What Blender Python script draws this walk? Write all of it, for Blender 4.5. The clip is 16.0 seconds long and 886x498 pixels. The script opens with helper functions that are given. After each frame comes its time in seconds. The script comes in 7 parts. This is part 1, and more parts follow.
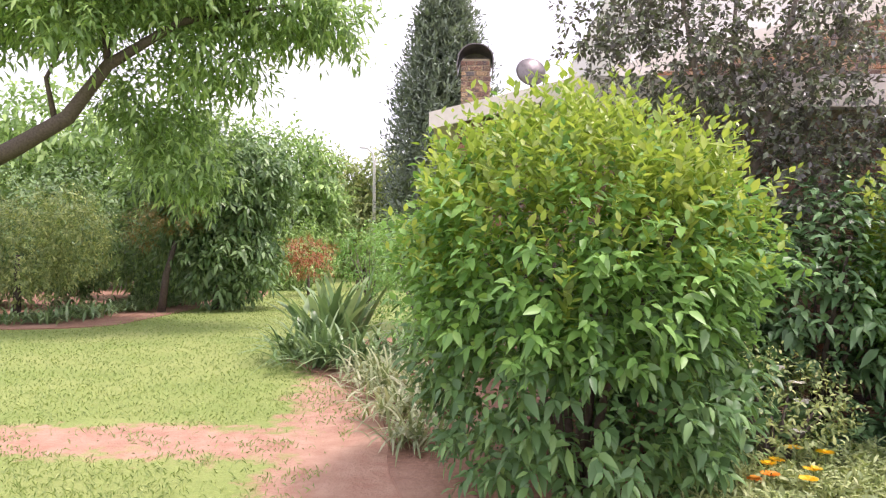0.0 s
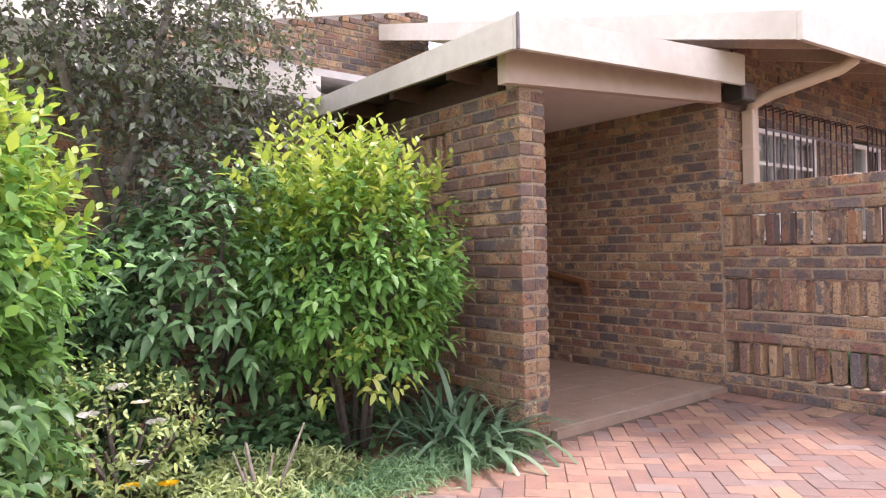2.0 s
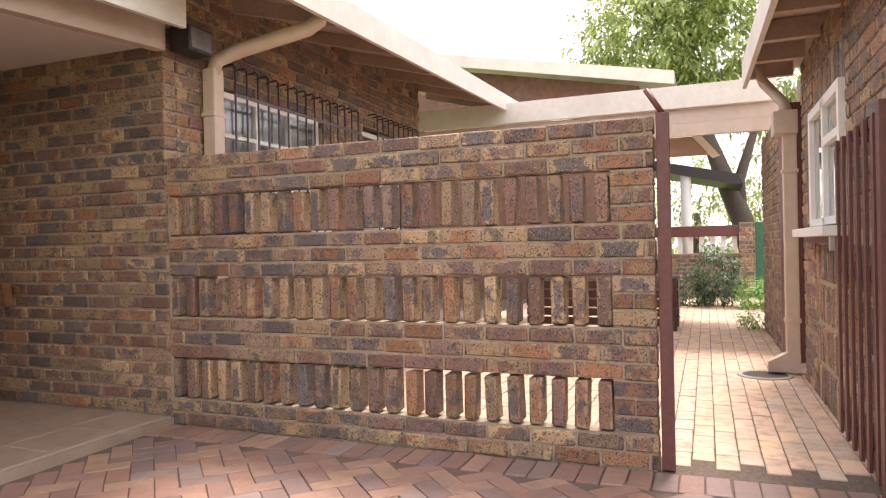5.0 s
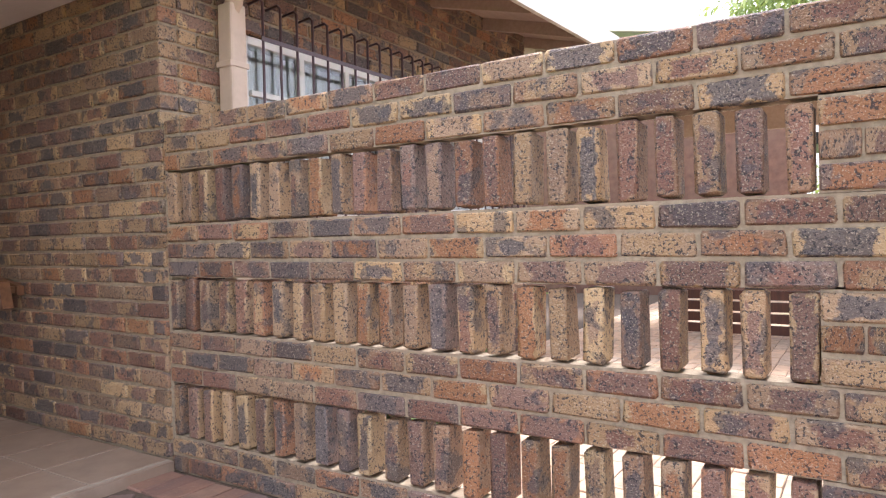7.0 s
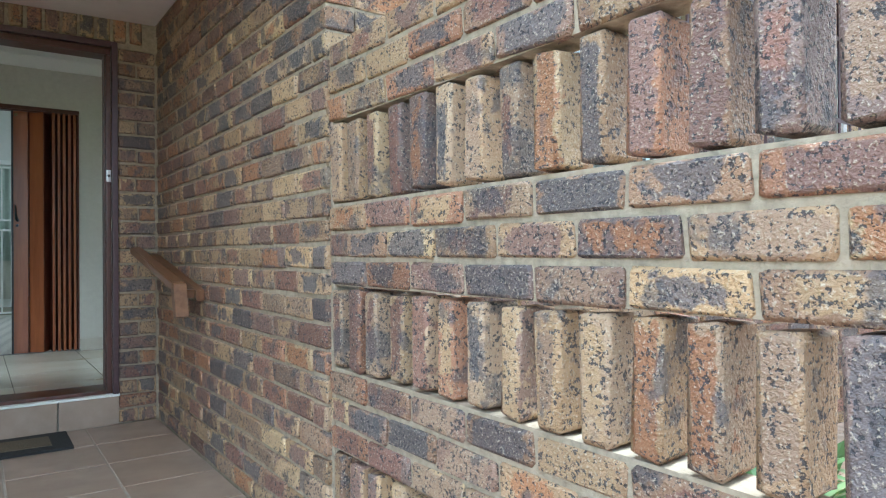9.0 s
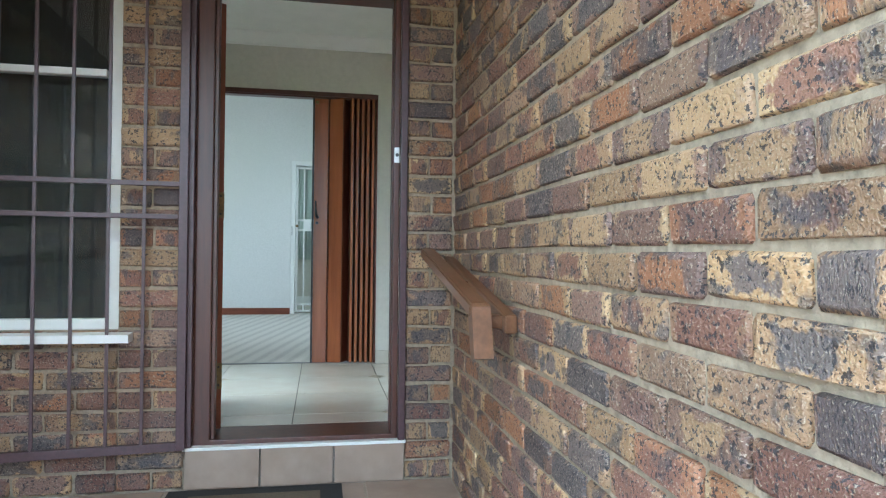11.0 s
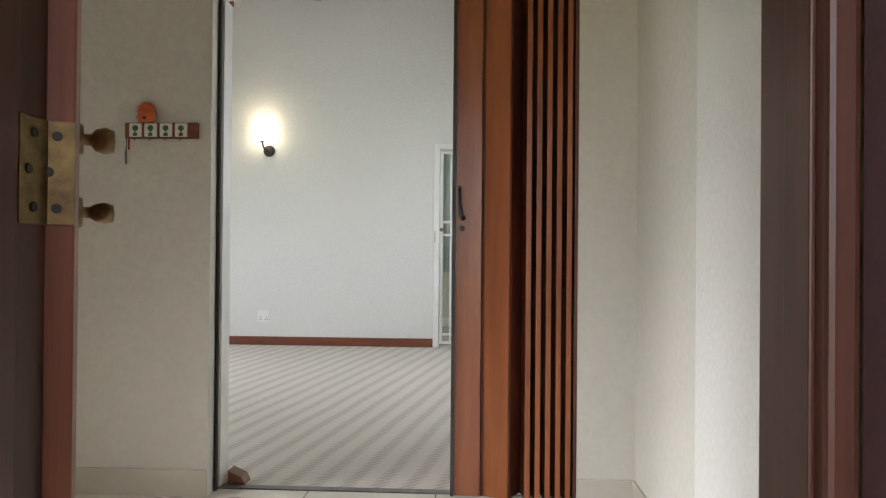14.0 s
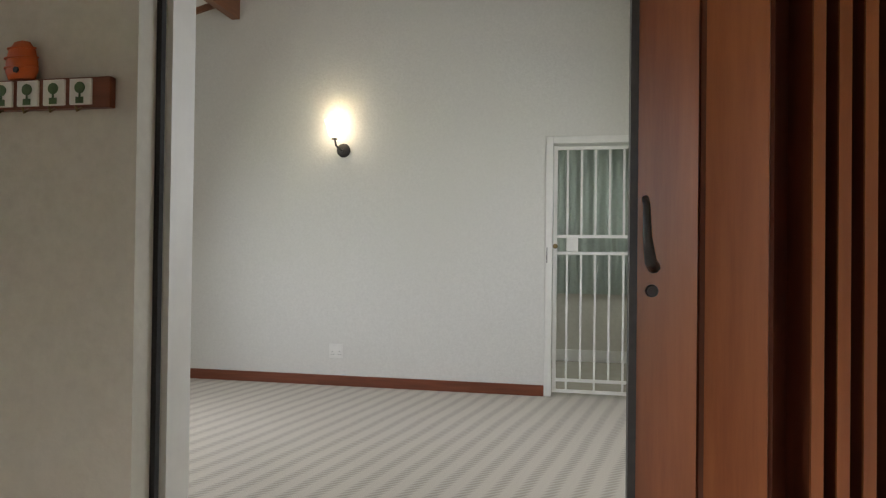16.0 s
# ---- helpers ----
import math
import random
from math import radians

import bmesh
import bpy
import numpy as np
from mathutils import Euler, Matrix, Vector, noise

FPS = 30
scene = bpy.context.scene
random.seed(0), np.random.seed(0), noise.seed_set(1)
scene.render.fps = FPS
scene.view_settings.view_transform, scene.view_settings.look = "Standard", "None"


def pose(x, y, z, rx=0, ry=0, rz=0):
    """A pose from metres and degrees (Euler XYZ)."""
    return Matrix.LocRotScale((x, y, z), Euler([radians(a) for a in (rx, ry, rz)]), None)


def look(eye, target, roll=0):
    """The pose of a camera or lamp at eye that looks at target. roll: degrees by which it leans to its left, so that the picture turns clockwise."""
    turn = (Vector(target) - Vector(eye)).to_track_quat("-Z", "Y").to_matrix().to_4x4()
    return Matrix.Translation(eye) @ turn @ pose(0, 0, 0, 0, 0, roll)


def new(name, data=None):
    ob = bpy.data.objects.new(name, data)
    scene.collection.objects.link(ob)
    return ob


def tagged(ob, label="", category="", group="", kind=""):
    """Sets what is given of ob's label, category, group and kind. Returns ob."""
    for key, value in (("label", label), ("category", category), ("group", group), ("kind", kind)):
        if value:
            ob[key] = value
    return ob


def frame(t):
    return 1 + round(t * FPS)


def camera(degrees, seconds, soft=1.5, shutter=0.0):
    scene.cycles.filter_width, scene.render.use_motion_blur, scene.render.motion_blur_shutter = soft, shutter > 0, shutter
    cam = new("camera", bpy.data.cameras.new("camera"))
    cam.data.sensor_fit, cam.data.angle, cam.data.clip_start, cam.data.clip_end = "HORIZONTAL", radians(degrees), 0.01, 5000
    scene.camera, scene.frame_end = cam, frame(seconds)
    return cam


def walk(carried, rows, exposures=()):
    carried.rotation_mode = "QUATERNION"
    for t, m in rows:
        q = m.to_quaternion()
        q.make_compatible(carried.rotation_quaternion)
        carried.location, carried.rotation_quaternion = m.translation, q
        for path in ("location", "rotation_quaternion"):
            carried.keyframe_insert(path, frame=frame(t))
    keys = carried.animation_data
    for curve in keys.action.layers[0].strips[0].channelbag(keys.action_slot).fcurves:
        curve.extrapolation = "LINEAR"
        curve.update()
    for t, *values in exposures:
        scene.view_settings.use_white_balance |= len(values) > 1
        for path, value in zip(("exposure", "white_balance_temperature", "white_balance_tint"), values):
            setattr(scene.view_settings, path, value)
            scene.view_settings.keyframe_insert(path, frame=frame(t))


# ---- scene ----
cam = camera(67.0, 16.0, soft=1.2)
PATH = [
    (0, (0.033, 0.431, 1.237), (-0.053, 2.429, 1.255), 0.3),
    (0.5, (0.213, 0.624, 1.23), (0.555, 2.595, 1.248), -0.3),
    (1, (0.459, 0.781, 1.24), (1.12, 2.669, 1.252), -0.7),
    (1.5, (0.753, 0.935, 1.223), (1.706, 2.694, 1.236), -1.0),
    (2, (1.046, 1.017, 1.188), (2.277, 2.593, 1.196), -1.1),
    (2.5, (1.341, 1.047, 1.155), (2.763, 2.454, 1.164), -1.2),
    (3, (1.68, 1.03, 1.119), (3.257, 2.26, 1.126), -1.3),
    (3.5, (1.987, 0.978, 1.105), (3.694, 2.02, 1.108), -1.3),
    (4, (2.303, 0.889, 1.095), (4.072, 1.821, 1.094), -1.3),
    (4.5, (2.621, 0.796, 1.079), (4.459, 1.584, 1.075), -1.2),
    (4.7, (2.728, 0.751, 1.08), (4.589, 1.481, 1.075), -1.2),
    (6.8, (4.108, 0.98, 1.108), (5.841, 1.978, 1.071), -1.3),
    (7, (4.212, 1.071, 1.088), (5.899, 2.145, 1.056), -1.3),
    (7.5, (4.506, 1.309, 1.073), (6.122, 2.487, 1.05), -1.2),
    (8, (4.808, 1.505, 1.043), (6.32, 2.814, 1.024), -1.2),
    (8.5, (5.083, 1.742, 1.019), (6.417, 3.233, 1.016), -0.8),
    (9, (5.302, 2.004, 1.032), (6.452, 3.64, 1.042), -0.4),
    (9.5, (5.463, 2.248, 1.037), (6.377, 4.027, 1.055), -0.3),
    (10, (5.548, 2.522, 1.014), (6.218, 4.407, 1.039), 0.1),
    (10.2, (5.566, 2.674, 1.019), (6.154, 4.586, 1.044), 0.3),
    (12.5, (5.657, 4.514, 1.107), (5.779, 6.51, 1.123), 0.4),
    (13, (5.642, 4.89, 1.137), (5.677, 6.89, 1.158), 0.5),
    (13.5, (5.622, 5.278, 1.154), (5.608, 7.277, 1.172), 0.6),
    (14, (5.638, 5.724, 1.172), (5.544, 7.722, 1.186), 0.5),
    (14.5, (5.6, 6.109, 1.169), (5.418, 8.101, 1.184), 0.6),
    (15, (5.548, 6.458, 1.19), (5.303, 8.443, 1.205), 0.5),
    (15.5, (5.511, 6.787, 1.29), (5.196, 8.762, 1.307), 0.6),
    (16, (5.463, 7.078, 1.323), (5.075, 9.04, 1.344), 0.7),
]

EXPOSURES = [(0.0, 0.97, 6550, 33), (1.0, 1.2, 6500, 35), (1.5, 1.4, 6350, 34), (2.0, 1.38, 6450, 30), (3.5, 1.24, 6850, 21), (4.7, 1.27, 7000, 22), (7.0, 1.58, 6150, 18), (8.5, 2.06, 5200, 0),
             (10.0, 2.55, 5000, -5), (12.5, 3.12, 5300, 4), (13.5, 3.02, 5800, 8), (14.2, 2.82, 6250, 12), (15.2, 2.48, 6450, 11), (16.0, 2.45, 6350, 12)]
walk(cam, [(t, look(eye, target, roll)) for t, eye, target, roll in PATH], EXPOSURES)

# ---------------------------------------------------------------- light: bright overcast sky
SUN_EL, SUN_AZ = radians(68), radians(96)
world = bpy.data.worlds.new("overcast_sky")
world.use_nodes = True
scene.world = world
wt = world.node_tree
wt.nodes.clear()
w_out = wt.nodes.new("ShaderNodeOutputWorld")
w_sky = wt.nodes.new("ShaderNodeTexSky")
w_sky.sky_type = "NISHITA"
w_sky.sun_disc = False
w_sky.sun_elevation, w_sky.sun_rotation = SUN_EL, SUN_AZ
w_sky.dust_density = 3.0
w_b1 = wt.nodes.new("ShaderNodeBackground")
w_b1.inputs[1].default_value = 0.05
w_b2 = wt.nodes.new("ShaderNodeBackground")
w_noise = wt.nodes.new("ShaderNodeTexNoise")
w_noise.inputs["Scale"].default_value = 2.5
w_noise.inputs["Detail"].default_value = 5
w_ramp = wt.nodes.new("ShaderNodeValToRGB")
w_ramp.color_ramp.elements[0].position, w_ramp.color_ramp.elements[0].color = 0.3, (0.72, 0.76, 0.82, 1)
w_ramp.color_ramp.elements[1].position, w_ramp.color_ramp.elements[1].color = 0.7, (1.0, 0.99, 0.97, 1)
w_tc = wt.nodes.new("ShaderNodeTexCoord")
wt.links.new(w_tc.outputs["Generated"], w_noise.inputs["Vector"])
wt.links.new(w_noise.outputs["Fac"], w_ramp.inputs[0])
wt.links.new(w_ramp.outputs[0], w_b2.inputs[0])
w_b2.inputs[1].default_value = 0.85
w_add = wt.nodes.new("ShaderNodeAddShader")
wt.links.new(w_sky.outputs[0], w_b1.inputs[0])
wt.links.new(w_b1.outputs[0], w_add.inputs[0])
wt.links.new(w_b2.outputs[0], w_add.inputs[1])
wt.links.new(w_add.outputs[0], w_out.inputs[0])

sun = new("sun", bpy.data.lights.new("sun", "SUN"))
sun.data.energy, sun.data.angle, sun.data.color = 2.0, radians(11), (1.0, 0.95, 0.88)
sun.matrix_world = look((0, 0, 20), (0 - 20 * math.sin(SUN_AZ) / math.tan(SUN_EL), -20 * math.cos(SUN_AZ) / math.tan(SUN_EL), 0))


def area_lamp(name, at, to, sx, sy, watts, color=(1, 1, 1)):
    ob = new(name, bpy.data.lights.new(name, "AREA"))
    ob.data.shape, ob.data.size, ob.data.size_y, ob.data.energy, ob.data.color = "RECTANGLE", sx, sy, watts, color
    ob.matrix_world = look(at, to)
    return ob


# added area lamps for daylight from unseen openings: living room, passage, hall
area_lamp("unseen_window_light_east", (6.24, 10.4, 1.75), (4.0, 10.4, 1.2), 2.2, 1.3, 4.2, (0.93, 0.97, 1.0))
area_lamp("unseen_window_light_west", (1.97, 10.2, 1.6), (4.0, 10.0, 0.6), 1.8, 1.4, 5.0, (0.95, 0.98, 1.0))
# Passage wall has no opening; this lamp only fills the space behind the gate.
area_lamp("passage_fill_light", (6.24, 13.35, 1.8), (5.2, 13.5, 1.2), 0.8, 1.1, 2.2, (0.92, 1.0, 0.94))
# Added fill aimed at the hall floor, narrowed to keep the walls dim.
hall_light = area_lamp("hall_fill_light", (3.26, 7.3, 1.6), (5.0, 7.15, 0.25), 0.9, 1.2, 2.4, (1.0, 0.98, 0.94))
hall_light.data.spread = radians(65)


def point_lamp(name, at, watts, color, radius):
    ob = new(name, bpy.data.lights.new(name, "POINT"))
    ob.data.energy, ob.data.color, ob.data.shadow_soft_size = watts, color, radius
    ob.location = at
    return ob


# ---------------------------------------------------------------- materials
def mat_new(name):
    m = bpy.data.materials.new(name)
    m.use_nodes = True
    t = m.node_tree
    t.nodes.clear()
    out = t.nodes.new("ShaderNodeOutputMaterial")
    bsdf = t.nodes.new("ShaderNodeBsdfPrincipled")
    t.links.new(bsdf.outputs[0], out.inputs[0])
    return m, t, bsdf, out


def nd(t, kind, **ins):
    n = t.nodes.new(kind)
    for k, v in ins.items():
        n.inputs[k.replace("_", " ")].default_value = v
    return n


def ramp(t, fac, stops, interp="LINEAR"):
    r = t.nodes.new("ShaderNodeValToRGB")
    r.color_ramp.interpolation = interp
    el = r.color_ramp.elements
    while len(el) < len(stops):
        el.new(0.5)
    for e, (p, c) in zip(el, stops):
        e.position, e.color = p, (*c, 1) if len(c) == 3 else c
    t.links.new(fac, r.inputs[0])
    return r.outputs[0]


def mix(t, a, b, fac, mode="MIX"):
    n = t.nodes.new("ShaderNodeMix")
    n.data_type, n.blend_type = "RGBA", mode
    for sock, v in ((n.inputs[0], fac), (n.inputs[6], a), (n.inputs[7], b)):
        if hasattr(v, "is_linked"):
            t.links.new(v, sock)
        else:
            sock.default_value = v if not isinstance(v, tuple) else (*v, 1)
    return n.outputs[2]


def noise_at(t, vec, scale, detail=4, rough=0.6):
    n = nd(t, "ShaderNodeTexNoise", Scale=scale, Detail=detail, Roughness=rough)
    t.links.new(vec, n.inputs["Vector"])
    return n.outputs["Fac"]


def bump(t, bsdf, height, strength, dist):
    b = nd(t, "ShaderNodeBump", Strength=strength, Distance=dist)
    t.links.new(height, b.inputs["Height"])
    t.links.new(b.outputs[0], bsdf.inputs["Normal"])


def coords(t, kind="Object"):
    return t.nodes.new("ShaderNodeTexCoord").outputs[kind]


def piece_random(t, island):
    if island:
        return t.nodes.new("ShaderNodeNewGeometry").outputs["Random Per Island"]
    return t.nodes.new("ShaderNodeObjectInfo").outputs["Random"]


def shifted(t, rnd, island):
    """Object coordinates, moved on for each piece, so that no two have the same marks."""
    v = t.nodes.new("ShaderNodeVectorMath")
    v.operation = "SCALE"
    c = t.nodes.new("ShaderNodeCombineXYZ")
    for k in range(3):
        t.links.new(rnd, c.inputs[k])
    t.links.new(c.outputs[0], v.inputs[0])
    v.inputs["Scale"].default_value = 37.0
    a = t.nodes.new("ShaderNodeVectorMath")
    t.links.new(coords(t), a.inputs[0])
    t.links.new(v.outputs[0], a.inputs[1])
    return a.outputs[0]


def value_math(t, op, a, b):
    n = t.nodes.new("ShaderNodeMath")
    n.operation = op
    for sock, v in ((n.inputs[0], a), (n.inputs[1], b)):
        if hasattr(v, "is_linked"):
            t.links.new(v, sock)
        else:
            sock.default_value = v
    return n.outputs[0]


def piece_place(t):
    """Where a point lies on its own piece, 0 to 1 each way."""
    a = t.nodes.new("ShaderNodeAttribute")
    a.attribute_name = "piece"
    x = t.nodes.new("ShaderNodeSeparateXYZ")
    t.links.new(a.outputs["Vector"], x.inputs[0])
    return x.outputs


def brick_material(name, island):
    """Flashed clinker brick: buff edges, a fired red, plum or slate heart, dark pits."""
    m, t, b, _ = mat_new(name)
    r = piece_random(t, island)
    vec = shifted(t, r, island)
    edge_tone = ramp(t, r, [(0.0, (0.526, 0.343, 0.182)), (0.14, (0.372, 0.226, 0.139)), (0.30, (0.453, 0.293, 0.167)), (0.44, (0.293, 0.182, 0.131)), (0.54, (0.408, 0.205, 0.117)),
                            (0.66, (0.584, 0.408, 0.226)), (0.78, (0.249, 0.167, 0.139)), (0.88, (0.481, 0.329, 0.205))], "CONSTANT")
    r2 = value_math(t, "FRACT", value_math(t, "MULTIPLY", r, 7.31), 0.0)
    r3 = value_math(t, "FRACT", value_math(t, "MULTIPLY", r, 23.7), 0.0)
    heart = ramp(t, r2, [(0.0, (0.278, 0.139, 0.103)), (0.18, (0.423, 0.197, 0.094)), (0.32, (0.161, 0.131, 0.129)), (0.44, (0.249, 0.146, 0.12)), (0.62, (0.511, 0.343, 0.19)), (0.8, (0.139, 0.122, 0.124)), (0.88, (0.365, 0.241, 0.161))], "CONSTANT")
    px, _, pz = piece_place(t)[:3]
    ex = value_math(t, "MULTIPLY", value_math(t, "ABSOLUTE", value_math(t, "SUBTRACT", px, 0.5), 0.0), 2.0)
    ez = value_math(t, "MULTIPLY", value_math(t, "ABSOLUTE", value_math(t, "SUBTRACT", pz, 0.5), 0.0), 1.55)
    rim = value_math(t, "MAXIMUM", ex, ez)
    n1 = noise_at(t, vec, 17, 4)
    blot = value_math(t, "SUBTRACT", value_math(t, "ADD", value_math(t, "MULTIPLY", n1, 1.7), value_math(t, "MULTIPLY", r3, 0.45)), rim)
    r4 = value_math(t, "FRACT", value_math(t, "MULTIPLY", r, 41.3), 0.0)
    col = mix(t, edge_tone, heart, ramp(t, blot, [(0.34, (0, 0, 0)), (0.45, (0.9, 0.9, 0.9))]))
    col = mix(t, col, ramp(t, r4, [(0.0, (0.58, 0.56, 0.56)), (1.0, (1.0, 1.0, 0.98))]), 1.0, "MULTIPLY")
    smoke = value_math(t, "ADD", noise_at(t, vec, 10, 3), value_math(t, "MULTIPLY", r3, -0.12))
    col = mix(t, col, (0.085, 0.078, 0.085), ramp(t, smoke, [(0.51, (0, 0, 0)), (0.57, (0.7, 0.7, 0.7))]))
    n2 = noise_at(t, vec, 95, 3, 0.7)
    nb = noise_at(t, vec, 26, 3)
    spots = value_math(t, "ADD", n2, value_math(t, "MULTIPLY", nb, 0.3))
    col = mix(t, col, (0.032, 0.030, 0.035), ramp(t, spots, [(0.71, (0, 0, 0)), (0.745, (0.9, 0.9, 0.9))]))
    n3 = noise_at(t, vec, 170, 2, 0.6)
    col = mix(t, col, (0.56, 0.47, 0.35), ramp(t, n3, [(0.58, (0, 0, 0)), (0.68, (0.55, 0.55, 0.55))]))
    t.links.new(col, b.inputs["Base Color"])
    b.inputs["Roughness"].default_value = 0.62
    relief = value_math(t, "SUBTRACT", value_math(t, "ADD", n3, value_math(t, "MULTIPLY", nb, 1.2)), value_math(t, "MULTIPLY", n2, 0.9))
    bump(t, b, relief, 0.7, 0.010)
    return m


def paver_material(name, island, pale=0.0, tint=(0.0, 0.0, 0.0)):
    m, t, b, _ = mat_new(name)
    r = piece_random(t, island)
    vec = shifted(t, r, island)
    tones = [(0.30, 0.17, 0.125), (0.25, 0.145, 0.115), (0.33, 0.20, 0.145), (0.22, 0.15, 0.13), (0.36, 0.23, 0.15), (0.27, 0.20, 0.175)]
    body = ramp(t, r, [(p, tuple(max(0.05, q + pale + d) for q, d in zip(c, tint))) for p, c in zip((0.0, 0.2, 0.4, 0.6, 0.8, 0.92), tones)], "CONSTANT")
    n1 = noise_at(t, vec, 11, 4)
    col = mix(t, body, (0.15, 0.11, 0.10), ramp(t, n1, [(0.45, (0, 0, 0)), (0.75, (0.6, 0.6, 0.6))]))
    n2 = noise_at(t, vec, 70, 3, 0.7)
    col = mix(t, col, (0.48, 0.36, 0.28), ramp(t, n2, [(0.6, (0, 0, 0)), (0.72, (0.45, 0.45, 0.45))]))
    big = noise_at(t, coords(t) if island else vec, 1.1, 3)
    col = mix(t, col, (0.5, 0.5, 0.5), ramp(t, big, [(0.4, (0, 0, 0)), (0.7, (0.25, 0.25, 0.25))]), "OVERLAY")
    t.links.new(col, b.inputs["Base Color"])
    b.inputs["Roughness"].default_value = 0.62
    bump(t, b, n2, 0.35, 0.004)
    return m


def speckled(name, c1, c2, scale=20.0, rough=0.6, bump_s=0.2, bump_d=0.003, c3=None, big=1.2, metal=0.0, spec=0.5):
    """Two tones mixed by fine and by broad noise, with fine relief."""
    m, t, b, _ = mat_new(name)
    v = coords(t)
    n = noise_at(t, v, scale, 5)
    col = mix(t, c1, c2, ramp(t, n, [(0.35, (0, 0, 0)), (0.7, (1, 1, 1))]))
    if c3:
        nb = noise_at(t, v, big, 4)
        col = mix(t, col, c3, ramp(t, nb, [(0.45, (0, 0, 0)), (0.75, (0.8, 0.8, 0.8))]))
    t.links.new(col, b.inputs["Base Color"])
    b.inputs["Roughness"].default_value, b.inputs["Metallic"].default_value = rough, metal
    b.inputs["Specular IOR Level"].default_value = spec
    if bump_s:
        bump(t, b, n, bump_s, bump_d)
    return m


def wood(name, c1, c2, axis=2, rough=0.35, scale=3.0, island=False):
    m, t, b, _ = mat_new(name)
    mp = t.nodes.new("ShaderNodeMapping")
    s = [scale * 12] * 3
    s[axis] = scale * 0.8
    mp.inputs["Scale"].default_value = s
    t.links.new(coords(t), mp.inputs[0])
    n = noise_at(t, mp.outputs[0], 1.0, 6, 0.65)
    col = mix(t, c1, c2, ramp(t, n, [(0.32, (0, 0, 0)), (0.68, (1, 1, 1))]))
    nb = noise_at(t, coords(t), 2.3, 3)
    col = mix(t, col, tuple(0.6 * q for q in c1), ramp(t, nb, [(0.5, (0, 0, 0)), (0.8, (0.5, 0.5, 0.5))]))
    t.links.new(col, b.inputs["Base Color"])
    b.inputs["Roughness"].default_value = rough
    bump(t, b, n, 0.15, 0.001)
    return m


def leaf_material(name, stops, rough=0.42, trans=0.35, single=False):
    m, t, b, out = mat_new(name)
    r = piece_random(t, not single)
    col = ramp(t, r, stops)
    n = noise_at(t, coords(t), 6.0, 2)
    col = mix(t, col, (0.05, 0.07, 0.02), ramp(t, n, [(0.5, (0, 0, 0)), (0.8, (0.3, 0.3, 0.3))]))
    t.links.new(col, b.inputs["Base Color"])
    b.inputs["Roughness"].default_value = rough
    b.inputs["Specular IOR Level"].default_value = 0.45
    tr = t.nodes.new("ShaderNodeBsdfTranslucent")
    t.links.new(mix(t, col, (1.0, 1.0, 0.35), 0.6, "MULTIPLY"), tr.inputs[0])
    ms = t.nodes.new("ShaderNodeMixShader")
    ms.inputs[0].default_value = trans
    t.links.new(b.outputs[0], ms.inputs[1])
    t.links.new(tr.outputs[0], ms.inputs[2])
    t.links.new(ms.outputs[0], out.inputs[0])
    return m


def glow(name, color, strength):
    m, t, b, out = mat_new(name)
    b.inputs["Base Color"].default_value = (*color, 1)
    b.inputs["Emission Color"].default_value = (*color, 1)
    b.inputs["Emission Strength"].default_value = strength
    return m


BRICK = brick_material("clinker_brick", False)
BRICK_JOINED = brick_material("clinker_brick_far", True)
PAVER = paver_material("paver", False)
PAVER_JOINED = paver_material("paver_far", True)
# Lighter, warmer paver copy: sunlight beyond the openwork wall put into the colour.
PAVER_SUNLIT = paver_material("paver_sunlit", True, 0.27, (0.06, 0.0, -0.09))
MORTAR = speckled("mortar", (0.41, 0.335, 0.24), (0.23, 0.19, 0.14), 45, 0.9, 0.9, 0.008, (0.36, 0.275, 0.185), 3.0)
SAND_JOINT = speckled("sand_joint", (0.16, 0.115, 0.085), (0.08, 0.065, 0.05), 60, 0.95, 0.5, 0.004)
PLASTER = speckled("cream_plaster", (0.63, 0.605, 0.535), (0.57, 0.545, 0.48), 38, 0.8, 0.35, 0.004, (0.59, 0.56, 0.49), 1.4)
PLASTER_W = speckled("white_textured_plaster", (0.72, 0.71, 0.67), (0.66, 0.65, 0.61), 60, 0.8, 0.55, 0.006, (0.69, 0.68, 0.63), 1.0)
CEILING_PAINT = speckled("ceiling_paint", (0.80, 0.79, 0.76), (0.75, 0.74, 0.71), 8, 0.7, 0.05)
FASCIA = speckled("fascia_paint", (0.70, 0.665, 0.59), (0.63, 0.59, 0.515), 14, 0.55, 0.1, 0.002, (0.56, 0.51, 0.43), 1.8)
SOFFIT = speckled("soffit_paint", (0.76, 0.70, 0.64), (0.71, 0.65, 0.59), 9, 0.6, 0.06)
BEAM = speckled("beam_paint", (0.56, 0.45, 0.37), (0.49, 0.39, 0.32), 9, 0.6, 0.1)
EAVES = wood("brown_eaves_boards", (0.44, 0.33, 0.27), (0.36, 0.26, 0.21), 0, 0.6)
DARK_TIMBER = wood("dark_stained_timber", (0.085, 0.045, 0.032), (0.045, 0.024, 0.018), 0, 0.5)
ROOF_SHEET = speckled("roof_sheet", (0.50, 0.48, 0.45), (0.40, 0.385, 0.36), 6, 0.5)
FRAME_WOOD = wood("meranti_frame", (0.10, 0.035, 0.022), (0.052, 0.02, 0.014), 2, 0.38)
DOOR_WOOD = wood("meranti_door", (0.26, 0.085, 0.04), (0.17, 0.05, 0.025), 2, 0.4)
FOLD_WOOD = wood("folding_door_veneer", (0.36, 0.115, 0.036), (0.235, 0.066, 0.02), 2, 0.32, 2.0)
